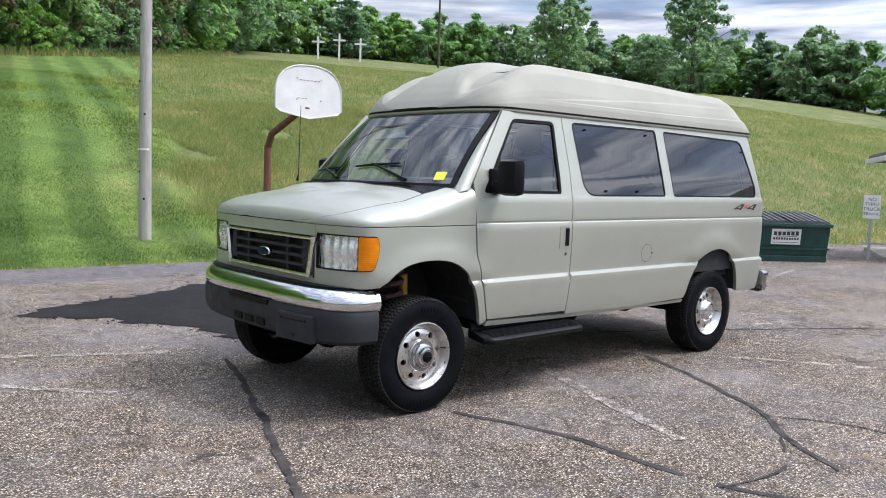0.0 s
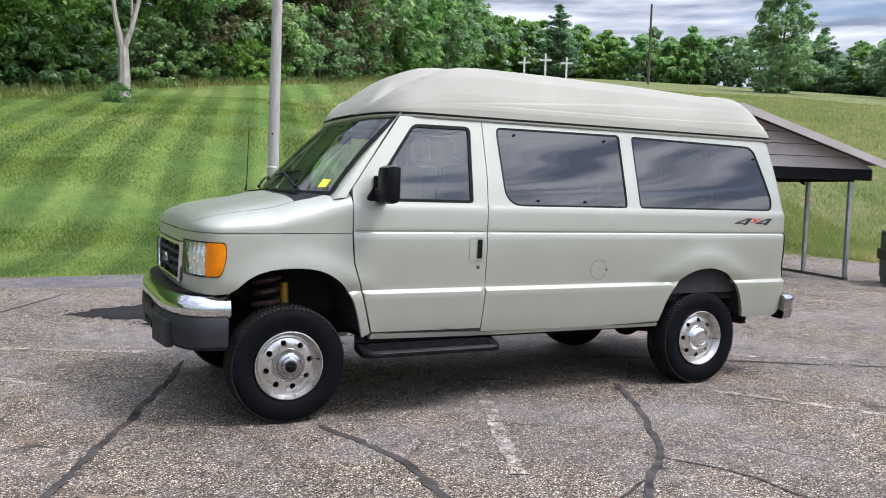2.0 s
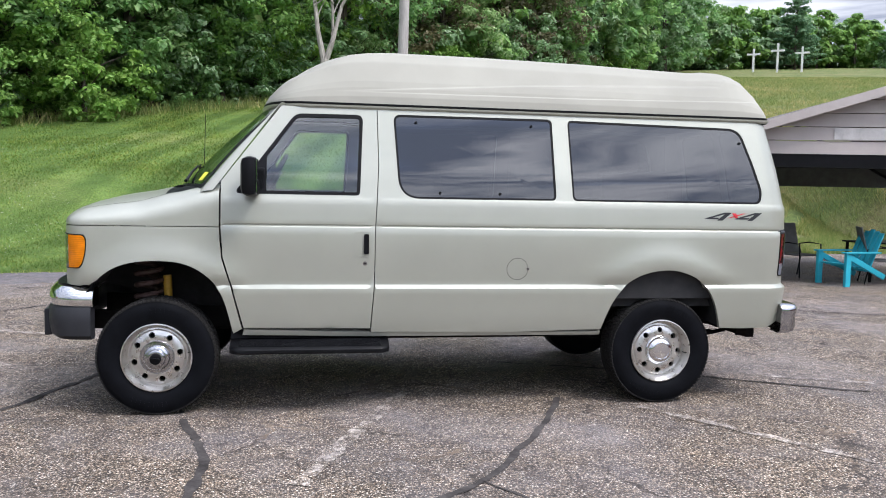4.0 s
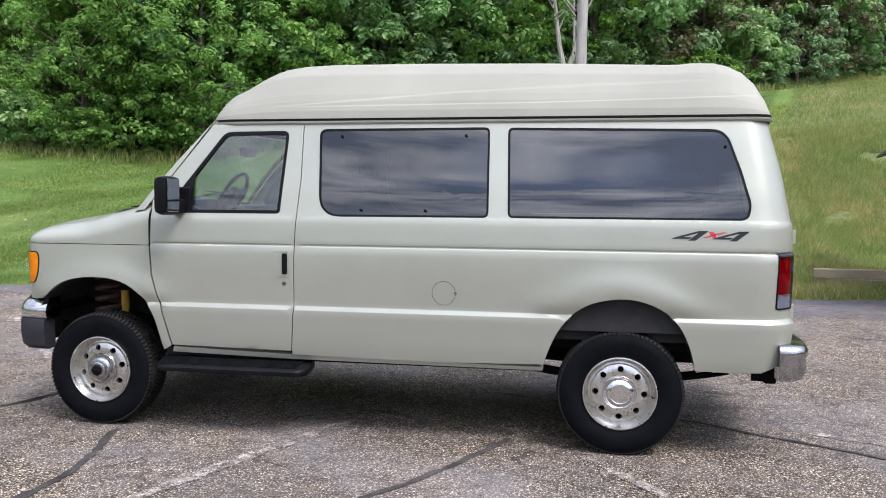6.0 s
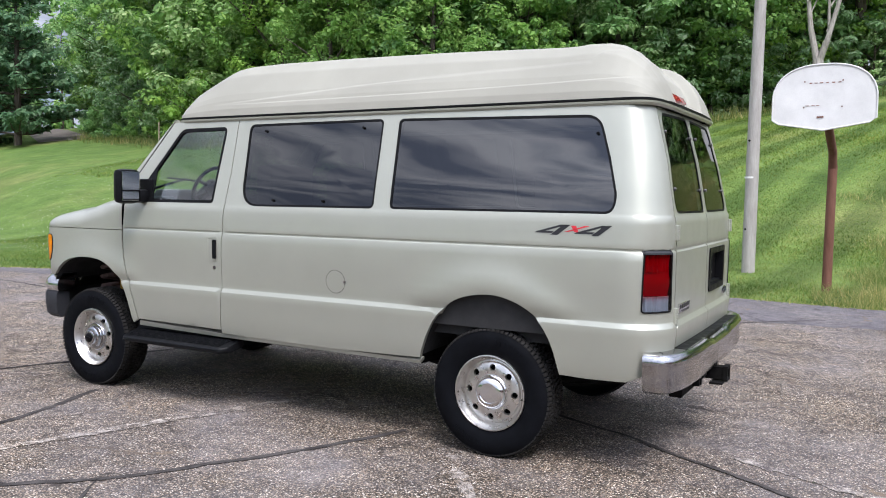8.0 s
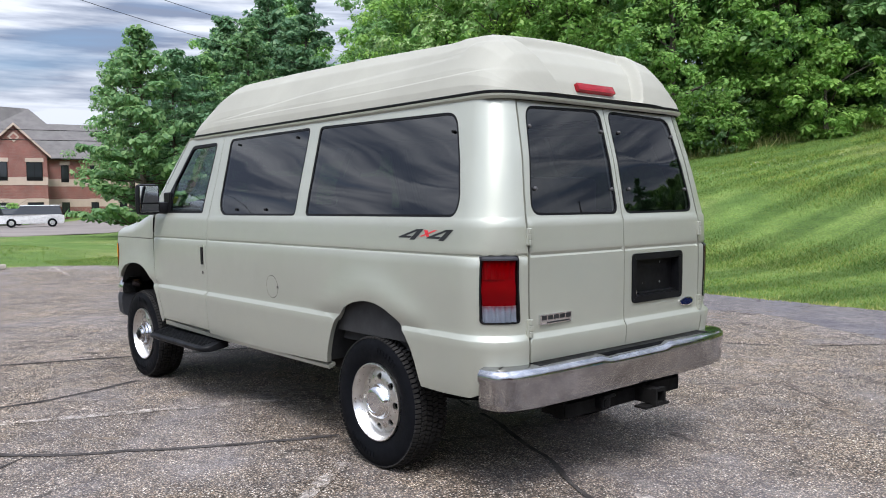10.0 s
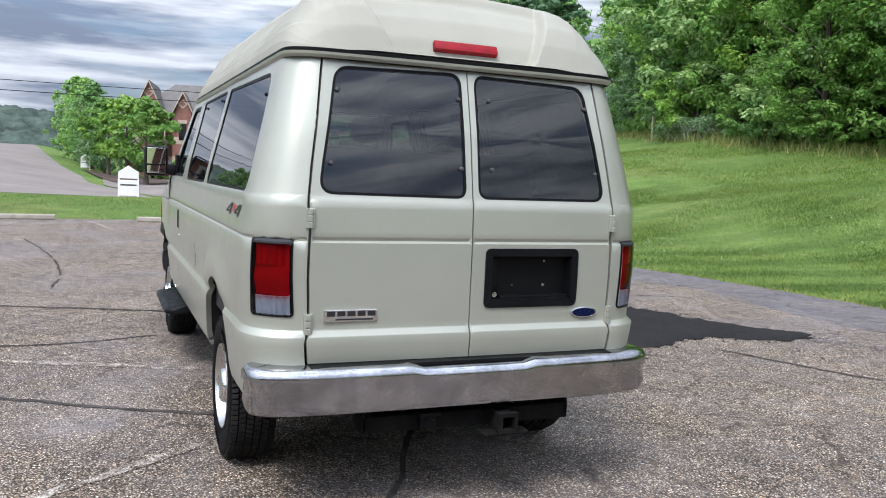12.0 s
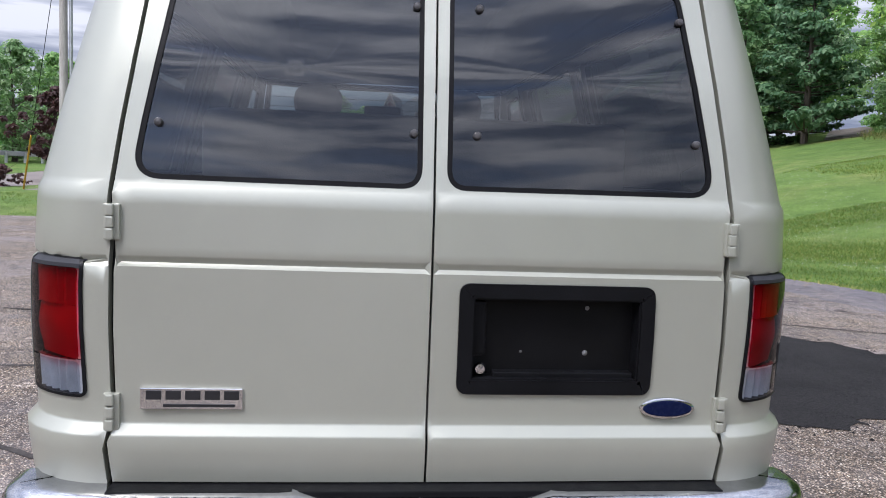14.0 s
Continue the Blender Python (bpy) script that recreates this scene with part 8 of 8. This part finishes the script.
def patio_chair(name, m, cloth, label):
    c = thing(name, m, label, "chair", "chairs in the shed")
    part("seat", a_box(-0.24, 0.24, -0.24, 0.24, 0.40, 0.43, bevel=0.012), cloth, c)
    bm_ = bmesh.new()
    box(bm_, -0.24, 0.24, -0.012, 0.012, 0, 0.58, 0.01, pose(0, 0.24, 0.43, -14, 0, 0))
    part("backrest", bm_, SEATCLOTH, c)
    for x in (-0.27, 0.27):
        part("arm_frame", tube([(x, -0.25, 0.0), (x, -0.22, 0.62), (x, 0.05, 0.64), (x, 0.28, 0.60), (x, 0.22, 0.40), (x, 0.30, 0.0)], 0.014, 6), BLACK, c)
    return c


patio_chair("patio_chair", pose(14.35, 11.45, 0, 0, 0, 65), SEATCLOTH, "black steel patio chair with a grey cushion")
patio_chair("patio_chair", pose(15.35, 11.3, 0, 0, 0, -10), WHITE, "black patio chair with a pale seat cushion")
patio_chair("patio_chair", pose(13.55, 12.6, 0, 0, 0, 15), SEATCLOTH, "dark mesh patio chair")
tbl = thing("patio_table", pose(14.8, 12.0, 0), "black metal patio table", "table")
part("tabletop", a_box(-0.55, 0.55, -0.4, 0.4, 0.68, 0.71, bevel=0.01), BLACK, tbl)
for x in (-0.48, 0.48):
    for y in (-0.33, 0.33):
        part("leg", a_box(x - 0.02, x + 0.02, y - 0.02, y + 0.02, 0, 0.68), BLACK, tbl)
ad = thing("garden_chair", pose(13.62, 11.35, 0, 0, 0, -82), "turquoise plastic slatted garden armchair", "chair")
for k in range(5):
    x = -0.22 + k * 0.11
    bm_ = bmesh.new()
    box(bm_, x - 0.045, x + 0.045, -0.012, 0.012, 0, 0.78 - 0.03 * abs(k - 2), 0.008, pose(0, 0.22, 0.24, -24, 0, 0))
    part("back_slat", bm_, TEAL, ad)
for k in range(5):
    y = -0.28 + k * 0.115
    bm_ = bmesh.new()
    box(bm_, -0.26, 0.26, y - 0.05, y + 0.05, 0.36 - 0.028 * k, 0.385 - 0.028 * k, 0.006)
    part("seat_slat", bm_, TEAL, ad)
for x in (-0.32, 0.32):
    part("arm", a_box(x - 0.06, x + 0.06, -0.38, 0.36, 0.56, 0.585, bevel=0.008), TEAL, ad)
    part("front_leg", a_box(x - 0.03, x + 0.03, -0.34, -0.24, 0, 0.56, bevel=0.006), TEAL, ad)
    bm_ = bmesh.new()
    box(bm_, x - 0.025, x + 0.025, -0.30, 0.52, 0.0, 0.09, 0.006, pose(0, 0, 0.33, -25, 0, 0))
    for v_ in bm_.verts:
        v_.co.z = max(0.0, v_.co.z)
    part("rear_leg", bm_, TEAL, ad)

for k, (x, y, z, t) in enumerate(((11.85, 14.55, 0.0, -12), (11.9, 14.75, 0.0, -15), (11.8, 14.63, 0.17, -6))):
    bm_ = a_box(-1.1, 1.1, -0.085, 0.085, 0, 0.17, bevel=0.015)
    me = bpy.data.meshes.new("landscape_timber")
    bm_.to_mesh(me)
    bm_.free()
    me.materials.append(TIMBER)
    tagged(place("landscape_timber", me, None, pose(x, y, float(land(x, 14.6)) + z, 0, 0, t)), "weathered squared timber lying on the grass", "timber", "stacked timbers")

# parking blocks
bm_ = a_box(-0.09, 0.09, -1.0, 1.0, 0, 0.13, bevel=0.03)
me = bpy.data.meshes.new("parking_block")
bm_.to_mesh(me)
bm_.free()
me.materials.append(CONCRETE)
for x, y, t in ((-11.55, 5.5, 0), (-11.9, 1.55, 2), (-11.9, -1.9, -2), (-11.7, -5.0, 1)):
    tagged(place("parking_block", me, None, pose(x, y, 0.002, 0, 0, t)), "weathered tan concrete parking block", "parking block", "parking blocks")
yp = thing("marker_post", on_land(-27.5, 32.6), "thin weathered marker post", "post")
part("post", a_box(-0.04, 0.04, -0.04, 0.04, 0, 1.5, bevel=0.008), TIMBER, yp)

# street side
def draped(name, pts, mat, label, dz=0.05, step=2.0):
    p2, tris, _ = flat_mesh(pts, [], step)
    tagged(place(name, mesh_of(name, [(x, y, float(land(x, y)) + 0.012 + (dz - 0.012) * float(smoothstep(26, 60, math.hypot(x, y)))) for x, y in p2], tris, mat, True)), label, "road", kind="structure")


draped("driveway", [(-25.5, -8.6), (-26.0, 2), (-26.2, 6.4), (-34, 6.4), (-43, 5.2), (-51, 3.0), (-60, 2.5), (-75, 0.5), (-100, -2), (-140, -6), (-140, -12), (-105, -11.5), (-64.6, -7.4), (-50.5, -6.5), (-42.7, -7.4), (-32.6, -8.6)], ROADGREY, "wide pale driveway running off to the hills", 0.06)
draped("road", [(-18, -10.4), (-38, -10.3), (-56, -10.8), (-80, -12.6), (-105, -15), (-140, -19), (-140, -24), (-80, -15.6), (-56, -15.2), (-38, -15.6), (-18, -17)], ROADGREY, "pale street beyond the grass island", 0.055)
draped("mulch_bed", [(-78, 2.2), (-66, 3.4), (-56, 4.6), (-51.5, 7.6), (-58, 9.4), (-72, 8.6)], MULCH, "brown mulch bed under street trees", 0.10)
draped("car_park", [(-36, 6.5), (-41, 26), (-70, 36), (-78, 14), (-70, 4.0), (-50, 4.0)], ROADGREY, "pale car park before the brick building", 0.05)
draped("drive", [(-43.8, 41.0), (-47.2, 38.9), (-66, 50.6), (-90, 67), (-89, 69.6), (-64, 53.2)], GRAVEL, "gravel drive running up into the wood", 0.06)

for x, y, h, r in ((-14.4, 0.05, 10.5, 0.15), (-20.5, -5.25, 11, 0.16), (-43.0, 44.3, 10.5, 0.16)):
    p = thing("utility_pole", on_land(x, y), "grey wooden utility pole", "utility pole", "street poles")
    part("pole", tube([(0, 0, -0.2), (0, 0, h)], [r, r * 0.75], 12), WOODPOLE, p, "", True)
    if x == -20.5:
        part("conduit", tube([(0.05, 0.27, 0), (0.05, 0.27, 7)], 0.06, 8), GALV, p, "pale steel conduit")
for x, y in ((-70, -60), (-73, 46), (-96, -14)):
    p = thing("utility_pole", on_land(x, y), "distant wooden utility pole", "utility pole", "street poles")
    part("pole", tube([(0, 0, -0.2), (0, 0, 10.5)], [0.15, 0.11], 8), WOODPOLE, p)
    part("crossarm", a_box(-0.06, 0.06, -1.1, 1.1, 9.3, 9.42), WOODPOLE, p)


def wire(a, b, sag, r=0.012):
    a, b = Vector(a), Vector(b)
    pts = [a.lerp(b, t) - Vector((0, 0, sag * 4 * t * (1 - t))) for t in np.linspace(0, 1, 24)]
    v_, f_ = tube(pts, r, 5)
    tagged(place("power_line", mesh_of("power_line", v_, f_, SEAL)), "black overhead power line", "power line", "power lines")


wire((-70, -60, 9.2), (-73, 46, 9.4), 1.0, 0.03)
wire((-70, -60, 8.2), (-73, 46, 8.4), 0.9, 0.035)
wire((-14.4, 0.05, 10.3), (-43.0, 44.3, 13.0), 0.8)
wire((-14.4, 0.05, 9.5), (-43.0, 44.3, 11.5), 0.9)
wire((-43.0, 44.3, 9.5), (-90, 52, 10.5), 0.8, 0.025)
wire((-43.0, 44.3, 8.6), (-90, 50, 8.5), 0.8, 0.025)
wire((-20.5, -5.25, 10.6), (-14.4, 0.05, 10.2), 0.1)
wire((-20.5, -5.25, 8.5), (-70, -60, 9.0), 0.6)
cb = thing("utility_cabinet", on_land(-21.3, -2.9, 5), "pale green-grey steel utility cabinet", "utility cabinet")
part("body", a_box(-0.3, 0.3, -0.38, 0.38, 0, 0.98, bevel=0.02), worn("cabinet paint", (0.33, 0.37, 0.35), 0.5), cb)
part("lid", a_box(-0.33, 0.33, -0.41, 0.41, 0.98, 1.05, bevel=0.015), worn("cabinet lid", (0.40, 0.43, 0.41), 0.5), cb)
part("label_bar", a_box(0.301, 0.306, -0.34, -0.24, 0.70, 0.80), dk, cb)
rail = thing("guard_rail", on_land(-62, -16.6, 0), "galvanised roadside guard rail", "guard rail")
part("rail", a_box(-24, 36, -0.04, 0.04, 0.45, 0.75, bevel=0.02), GALV, rail)
for k in range(21):
    part("post", a_box(-24 + k * 3, -23.85 + k * 3, 0.04, 0.16, 0, 0.7), GALV, rail)


def sign_board(x, y, turn):
    s_ = thing("notice_board", on_land(x, y, turn), "white double notice board with plain bars", "sign")
    part("upper_board", ([(-0.45, 0, 0.95), (0.45, 0, 0.95), (0.45, 0, 1.25), (0, 0, 1.55), (-0.45, 0, 1.25), (-0.45, 0.08, 0.95), (0.45, 0.08, 0.95), (0.45, 0.08, 1.25), (0, 0.08, 1.55), (-0.45, 0.08, 1.25)], [(0, 1, 2, 3, 4), (9, 8, 7, 6, 5), (0, 5, 6, 1), (1, 6, 7, 2), (2, 7, 8, 3), (3, 8, 9, 4), (4, 9, 5, 0)]), WHITE, s_)
    part("lower_board", a_box(-0.45, 0.45, 0, 0.08, 0.15, 0.88), WHITE, s_)
    part("bars", a_box(-0.35, 0.35, -0.01, 0.0, 0.62, 0.68), DECAL_K, s_)
    for xx in (-0.42, 0.42):
        part("post", a_box(xx - 0.04, xx + 0.04, 0.02, 0.06, -0.2, 0.95), WHITE, s_)


sign_board(-29.5, 4.9, 88)
sign_board(-82, 2.5, 88)
small = make_tree("street_tree", 51, 6.0, 2.3, 3600, 0.16, LEAF_B, 34, 0.28, label="young round-headed street tree", category="tree")
stand(small, -52.5, 6.9, 0, 1.05, 0.05)
tagged(small, group="street trees")
for x, y, s in ((-66, 6.0, 1.2), (-73, 4.6, 1.2)):
    again(small, x, y, x * 17 % 360, s, 0.05)

for x, y, s in ((-82, 4.4, 0.50), (-88, 3.2, 0.56), (-95, 2.4, 0.60), (-103, 1.2, 0.62), (-78, 6.6, 0.42)):
    again(far_kinds[0 if s > 0.5 else 1], x, y, 29 * x % 360, s, 0.1)
plum = make_tree("plum_tree", 57, 5.0, 1.9, 3600, 0.13, PURPLELEAF, 34, 0.26, label="small purple-leaved plum tree on the grass", category="tree")
tagged(plum, group="purple-leaved trees")
stand(plum, -36.8, -11.2, 0, 1.0, 0.05)
again(plum, -52.0, -8.6, 80, 0.85, 0.05)
shrub = make_tree("shrub", 58, 1.1, 1.0, 2200, 0.07, PURPLELEAF, 30, 0.0, label="low reddish-brown rounded shrub", category="shrub")
stand(shrub, -29.0, -11.0, 0, 1.0, 0.1)
gw = thing("guy_wire", on_land(-26.0, -8.7), "guy wire with a yellow guard tube", "guy wire")
part("cable", tube([(0, 0, 0.0), (5.5, 3.45, 9.5)], 0.012, 6), SEAL, gw)
part("guard", tube([(0.02, 0.01, 0.02), (1.25, 0.78, 2.2)], 0.04, 8), SHOCK, gw, "yellow plastic guard")

# brick building
bd = thing("brick_building", pose(-87, 21.5, -0.4, 0, 0, 79), "two-storey red brick building with pale stone bands and steep gables", "building")
EAVE = 7.2


def brick_block(x0, x1, y0, y1, nm="wall"):
    """Brick walls with two stone bands."""
    part(nm, a_box(x0, x1, y0, y1, 0, EAVE), BRICK, bd)
    for z0, z1 in ((1.9, 2.75), (4.15, 4.95)):
        part("stone_band", a_box(x0 - 0.03, x1 + 0.03, y0 - 0.03, y1 + 0.03, z0, z1), STONE, bd)


def gable_front(x0, x1, y, top, back_y):
    xm = (x0 + x1) / 2
    part("gable", ([(x0, y, EAVE), (x1, y, EAVE), (xm, y, top), (x0, y + 0.3, EAVE), (x1, y + 0.3, EAVE), (xm, y + 0.3, top)], [(0, 1, 2), (5, 4, 3), (0, 3, 4, 1), (1, 4, 5, 2), (2, 5, 3, 0)]), BRICK, bd)
    for s_, xe in ((-1, x0), (1, x1)):
        a, b_ = (xm, top + 0.18), (xe + s_ * 0.35, EAVE - 0.12)
        part("roof", ([(a[0], y - 0.3, a[1]), (b_[0], y - 0.3, b_[1]), (b_[0], back_y, b_[1]), (a[0], back_y, a[1]), (a[0], y - 0.3, a[1] - 0.2), (b_[0], y - 0.3, b_[1] - 0.2), (b_[0], back_y, b_[1] - 0.2), (a[0], back_y, a[1] - 0.2)], [(0, 1, 2, 3), (4, 7, 6, 5), (0, 4, 5, 1), (1, 5, 6, 2), (2, 6, 7, 3), (3, 7, 4, 0)]), ROOFING, bd)
        part("verge", ([(a[0], y - 0.36, a[1] + 0.05), (b_[0], y - 0.36, b_[1] + 0.05), (b_[0], y - 0.36, b_[1] - 0.22), (a[0], y - 0.36, a[1] - 0.22), (a[0], y - 0.30, a[1] + 0.05), (b_[0], y - 0.30, b_[1] + 0.05), (b_[0], y - 0.30, b_[1] - 0.22), (a[0], y - 0.30, a[1] - 0.22)], [(0, 1, 2, 3), (4, 7, 6, 5), (0, 4, 5, 1), (2, 6, 7, 3), (1, 5, 6, 2)]), STONE, bd)
    d = 0.55
    part("gable_vent", ([(xm, y - 0.06, top - 1.2 - d), (xm + d, y - 0.06, top - 1.2), (xm, y - 0.06, top - 1.2 + d), (xm - d, y - 0.06, top - 1.2)], [(0, 1, 2, 3)]), STONE, bd)
    part("vent_centre", ([(xm, y - 0.09, top - 1.2 - d * 0.6), (xm + d * 0.6, y - 0.09, top - 1.2), (xm, y - 0.09, top - 1.2 + d * 0.6), (xm - d * 0.6, y - 0.09, top - 1.2)], [(0, 1, 2, 3)]), BRICK, bd)


def bwindow(x, y, z, w, h):
    wd = part("window", a_box(x - w / 2, x + w / 2, y - 0.05, y + 0.1, z, z + h), SEAL, bd, "dark framed window under a stone lintel")
    part("pane", a_box(x - w / 2 + 0.07, x - 0.03, y - 0.07, y, z + 0.35, z + h - 0.07), WINGLASS, wd)
    part("pane", a_box(x + 0.03, x + w / 2 - 0.07, y - 0.07, y, z + 0.35, z + h - 0.07), WINGLASS, wd)
    part("lintel", a_box(x - w / 2 - 0.1, x + w / 2 + 0.1, y - 0.08, y + 0.02, z + h, z + h + 0.4), STONE, wd)


brick_block(-15, 18, 0, 14)
brick_block(0.3, 6.3, -6, 2)
brick_block(-6.3, -3.6, -2.5, 2)
brick_block(-9.9, -7.7, -1.5, 2)
brick_block(-13.8, -10.9, -2.5, 2)
for x0, x1, y, top in ((0.3, 6.3, -6, 10.2), (-6.3, -3.6, -2.5, 10.9), (-9.9, -7.7, -1.5, 9.9), (-13.8, -10.9, -2.5, 10.9)  ):
    gable_front(x0, x1, y, top, 6)
part("main_roof", ([(-15.5, -0.5, EAVE - 0.1), (18.5, -0.5, EAVE - 0.1), (18.5, 14.5, EAVE - 0.1), (-15.5, 14.5, EAVE - 0.1), (-10.5, 7, 11.6), (13, 7, 11.6)], [(0, 1, 5, 4), (1, 2, 5), (2, 3, 4, 5), (3, 0, 4), (3, 2, 1, 0)]), ROOFING, bd)
part("hip_roof", ([(-4.2, -0.6, EAVE), (11.0, -0.6, EAVE), (11.0, 13.0, EAVE), (-4.2, 13.0, EAVE), (1.6, 5.0, 13.2), (5.5, 6.5, 13.2)], [(0, 1, 5, 4), (1, 2, 5), (2, 3, 4, 5), (3, 0, 4), (3, 2, 1, 0)]), ROOFING, bd)
for x in (1.9, 5.1):
    bwindow(x, -6, 4.6, 1.5, 1.9)
    bwindow(x, -6, 0.9, 1.5, 1.5)
for x in (-5.7, -4.2):
    bwindow(x, -2.5, 4.6, 0.8, 1.9)
    bwindow(x, -2.5, 0.9, 0.8, 1.5)
for x, y in ((-2.4, 0), (-0.7, 0), (8.5, 0), (11.5, 0), (14.5, 0), (-8.8, -1.5), (-13.0, -2.5), (-11.7, -2.5)  ):
    bwindow(x, y, 4.6, 0.8, 1.9)
    bwindow(x, y, 0.9, 0.8, 1.5)
for x in (-3.4, -10.6):
    part("downpipe", tube([(x, -2.6, EAVE - 0.2), (x, -2.6, 0)], 0.08, 6), STONE, bd)


def sedan(name, x, y, turn, mat, label, kind_):
    """A parked vehicle: kind_ 'car', 'suv' or 'pickup'."""
    c = thing(name, on_land(x, y, turn, 0.05), label, kind_, "parked vehicles")
    ln, hh = (5.4, 1.85) if kind_ == "pickup" else ((4.7, 1.72) if kind_ == "suv" else (4.6, 1.45))
    w = 0.93
    sec = [(-ln / 2, 0.45, 0.80), (-ln / 2 + 0.1, 0.95, 0.86), (-ln * 0.22, 1.02, 1.0), (ln * 0.42, 1.02, 1.0), (ln / 2, 0.92, 0.92), (ln / 2, 0.45, 0.86)]
    vs, n_ = [], len(sec)
    for sgn in (-1, 1):
        vs += [(a, sgn * w * k, b) for a, b, k in sec]
    part("body", (vs + [(-ln / 2 + 0.1, -w * 0.8, 0.28), (ln / 2 - 0.1, -w * 0.8, 0.28), (-ln / 2 + 0.1, w * 0.8, 0.28), (ln / 2 - 0.1, w * 0.8, 0.28)],
                  [tuple(range(n_)) + (2 * n_ + 1, 2 * n_), tuple(reversed(range(n_, 2 * n_))) + (2 * n_ + 2, 2 * n_ + 3)] + [(i, n_ + i, n_ + i + 1, i + 1) for i in range(n_ - 1)] + [(0, 2 * n_, 2 * n_ + 2, n_), (n_ - 1, 2 * n_ - 1, 2 * n_ + 3, 2 * n_ + 1)]), mat, c)
    x0, x1 = (-ln * 0.16, ln * 0.14) if kind_ == "pickup" else (-ln * 0.22, ln * 0.47 if kind_ == "suv" else ln * 0.36)
    g = 0.28
    part("cabin", ([(x0 - 0.35, -w * 0.95, 1.0), (x1 + (0.0 if kind_ != "car" else 0.3), -w * 0.95, 1.0), (x1 - 0.2, -w * 0.75, hh), (x0 + g, -w * 0.75, hh), (x0 - 0.35, w * 0.95, 1.0), (x1 + (0.0 if kind_ != "car" else 0.3), w * 0.95, 1.0), (x1 - 0.2, w * 0.75, hh), (x0 + g, w * 0.75, hh)], [(0, 1, 2, 3), (4, 7, 6, 5), (0, 3, 7, 4), (1, 5, 6, 2)]), WINGLASS, c, "dark windows")
    part("roof", a_box(x0 + g - 0.05, x1 - 0.15, -w * 0.77, w * 0.77, hh - 0.03, hh + 0.04, bevel=0.02), mat, c)
    for xx in (-ln * 0.31, ln * 0.31):
        for sgn in (-1, 1):
            v_, f_ = revolve([(0.0, -0.11), (0.2, -0.11), (0.2, -0.10), (0.35, -0.10), (0.35, 0.1), (0.0, 0.1)], 18)
            wl_ = part("wheel", ([(p[0] + xx, p[1] * -sgn + sgn * w * 0.92, p[2] + 0.35) for p in v_], f_), RUBBER, c)
            v_, f_ = revolve([(0.0, -0.12), (0.19, -0.115), (0.2, -0.10)], 14)
            part("rim", ([(p[0] + xx, -p[1] * sgn * -1 * -1 + sgn * w * 0.92, p[2] + 0.35) for p in v_], f_), ALLOY, wl_)
    for sgn in (-1, 1):
        part("tail_light", a_box(ln / 2 - 0.02, ln / 2 + 0.03, sgn * w * 0.75 - 0.1, sgn * w * 0.75 + 0.1, 0.72, 0.95), REDSOLID, c)
        part("headlight", a_box(-ln / 2 - 0.02, -ln / 2 + 0.05, sgn * w * 0.65 - 0.15, sgn * w * 0.65 + 0.15, 0.66, 0.8), REFLECTOR, c)


def far_spot(az, dist):
    return 11.25 + math.sin(radians(az)) * dist, 2.36 + math.cos(radians(az)) * dist


CW, CK, CM, CR, CB = (worn(n_, c_, 0.3, 0.1, 0.08, 3, 60, 0, 0.5, 0.6) for n_, c_ in (("white car paint", (0.7, 0.7, 0.7)), ("black car paint", (0.02, 0.02, 0.023)), ("maroon car paint", (0.10, 0.015, 0.02)), ("red car paint", (0.22, 0.02, 0.025)), ("blue-grey car paint", (0.07, 0.10, 0.14))))
for az_, d_, turn, mat_, lab, kd in ((-83.4, 80, 150, CW, "white pickup truck seen from behind", "pickup"), (-85.2, 84, 175, CR, "dark red pickup truck", "pickup"), (-82.0, 84, 150, CM, "maroon sport utility vehicle", "suv"), (-80.4, 86, 60, CB, "dark blue-grey parked car", "car"),
                                     (-79.5, 80, 100, CK, "black sport utility vehicle", "suv"), (-78.7, 87, 70, CW, "white sport utility vehicle", "suv"), (-78.0, 82, 80, CB, "dark grey parked car", "car"), (-76.3, 74, 75, CW, "white sport utility vehicle by the lawn", "suv")):
    sedan("parked_" + kd, *far_spot(az_, d_), turn, mat_, lab, kd)
sedan("parked_suv", -94, -9.5, 80, CK, "dark grey estate car parked across the driveway", "suv")
hedge = make_tree("hedge", 55, 1.5, 1.6, 1800, 0.13, LEAF_A, 26, 0.0, label="clipped green shrub before the brick wall", category="shrub")
tagged(hedge, group="shrubs by the building")
hx0, hy0 = far_spot(-80.2, 88)
stand(hedge, hx0, hy0, 0, 1.2, 0.1)
for az_, d_ in ((-78.2, 86), (-77.2, 86), (-82.6, 90), (-84.2, 88)):
    again(hedge, *far_spot(az_, d_), az_ * 31 % 360, 1.3, 0.1)
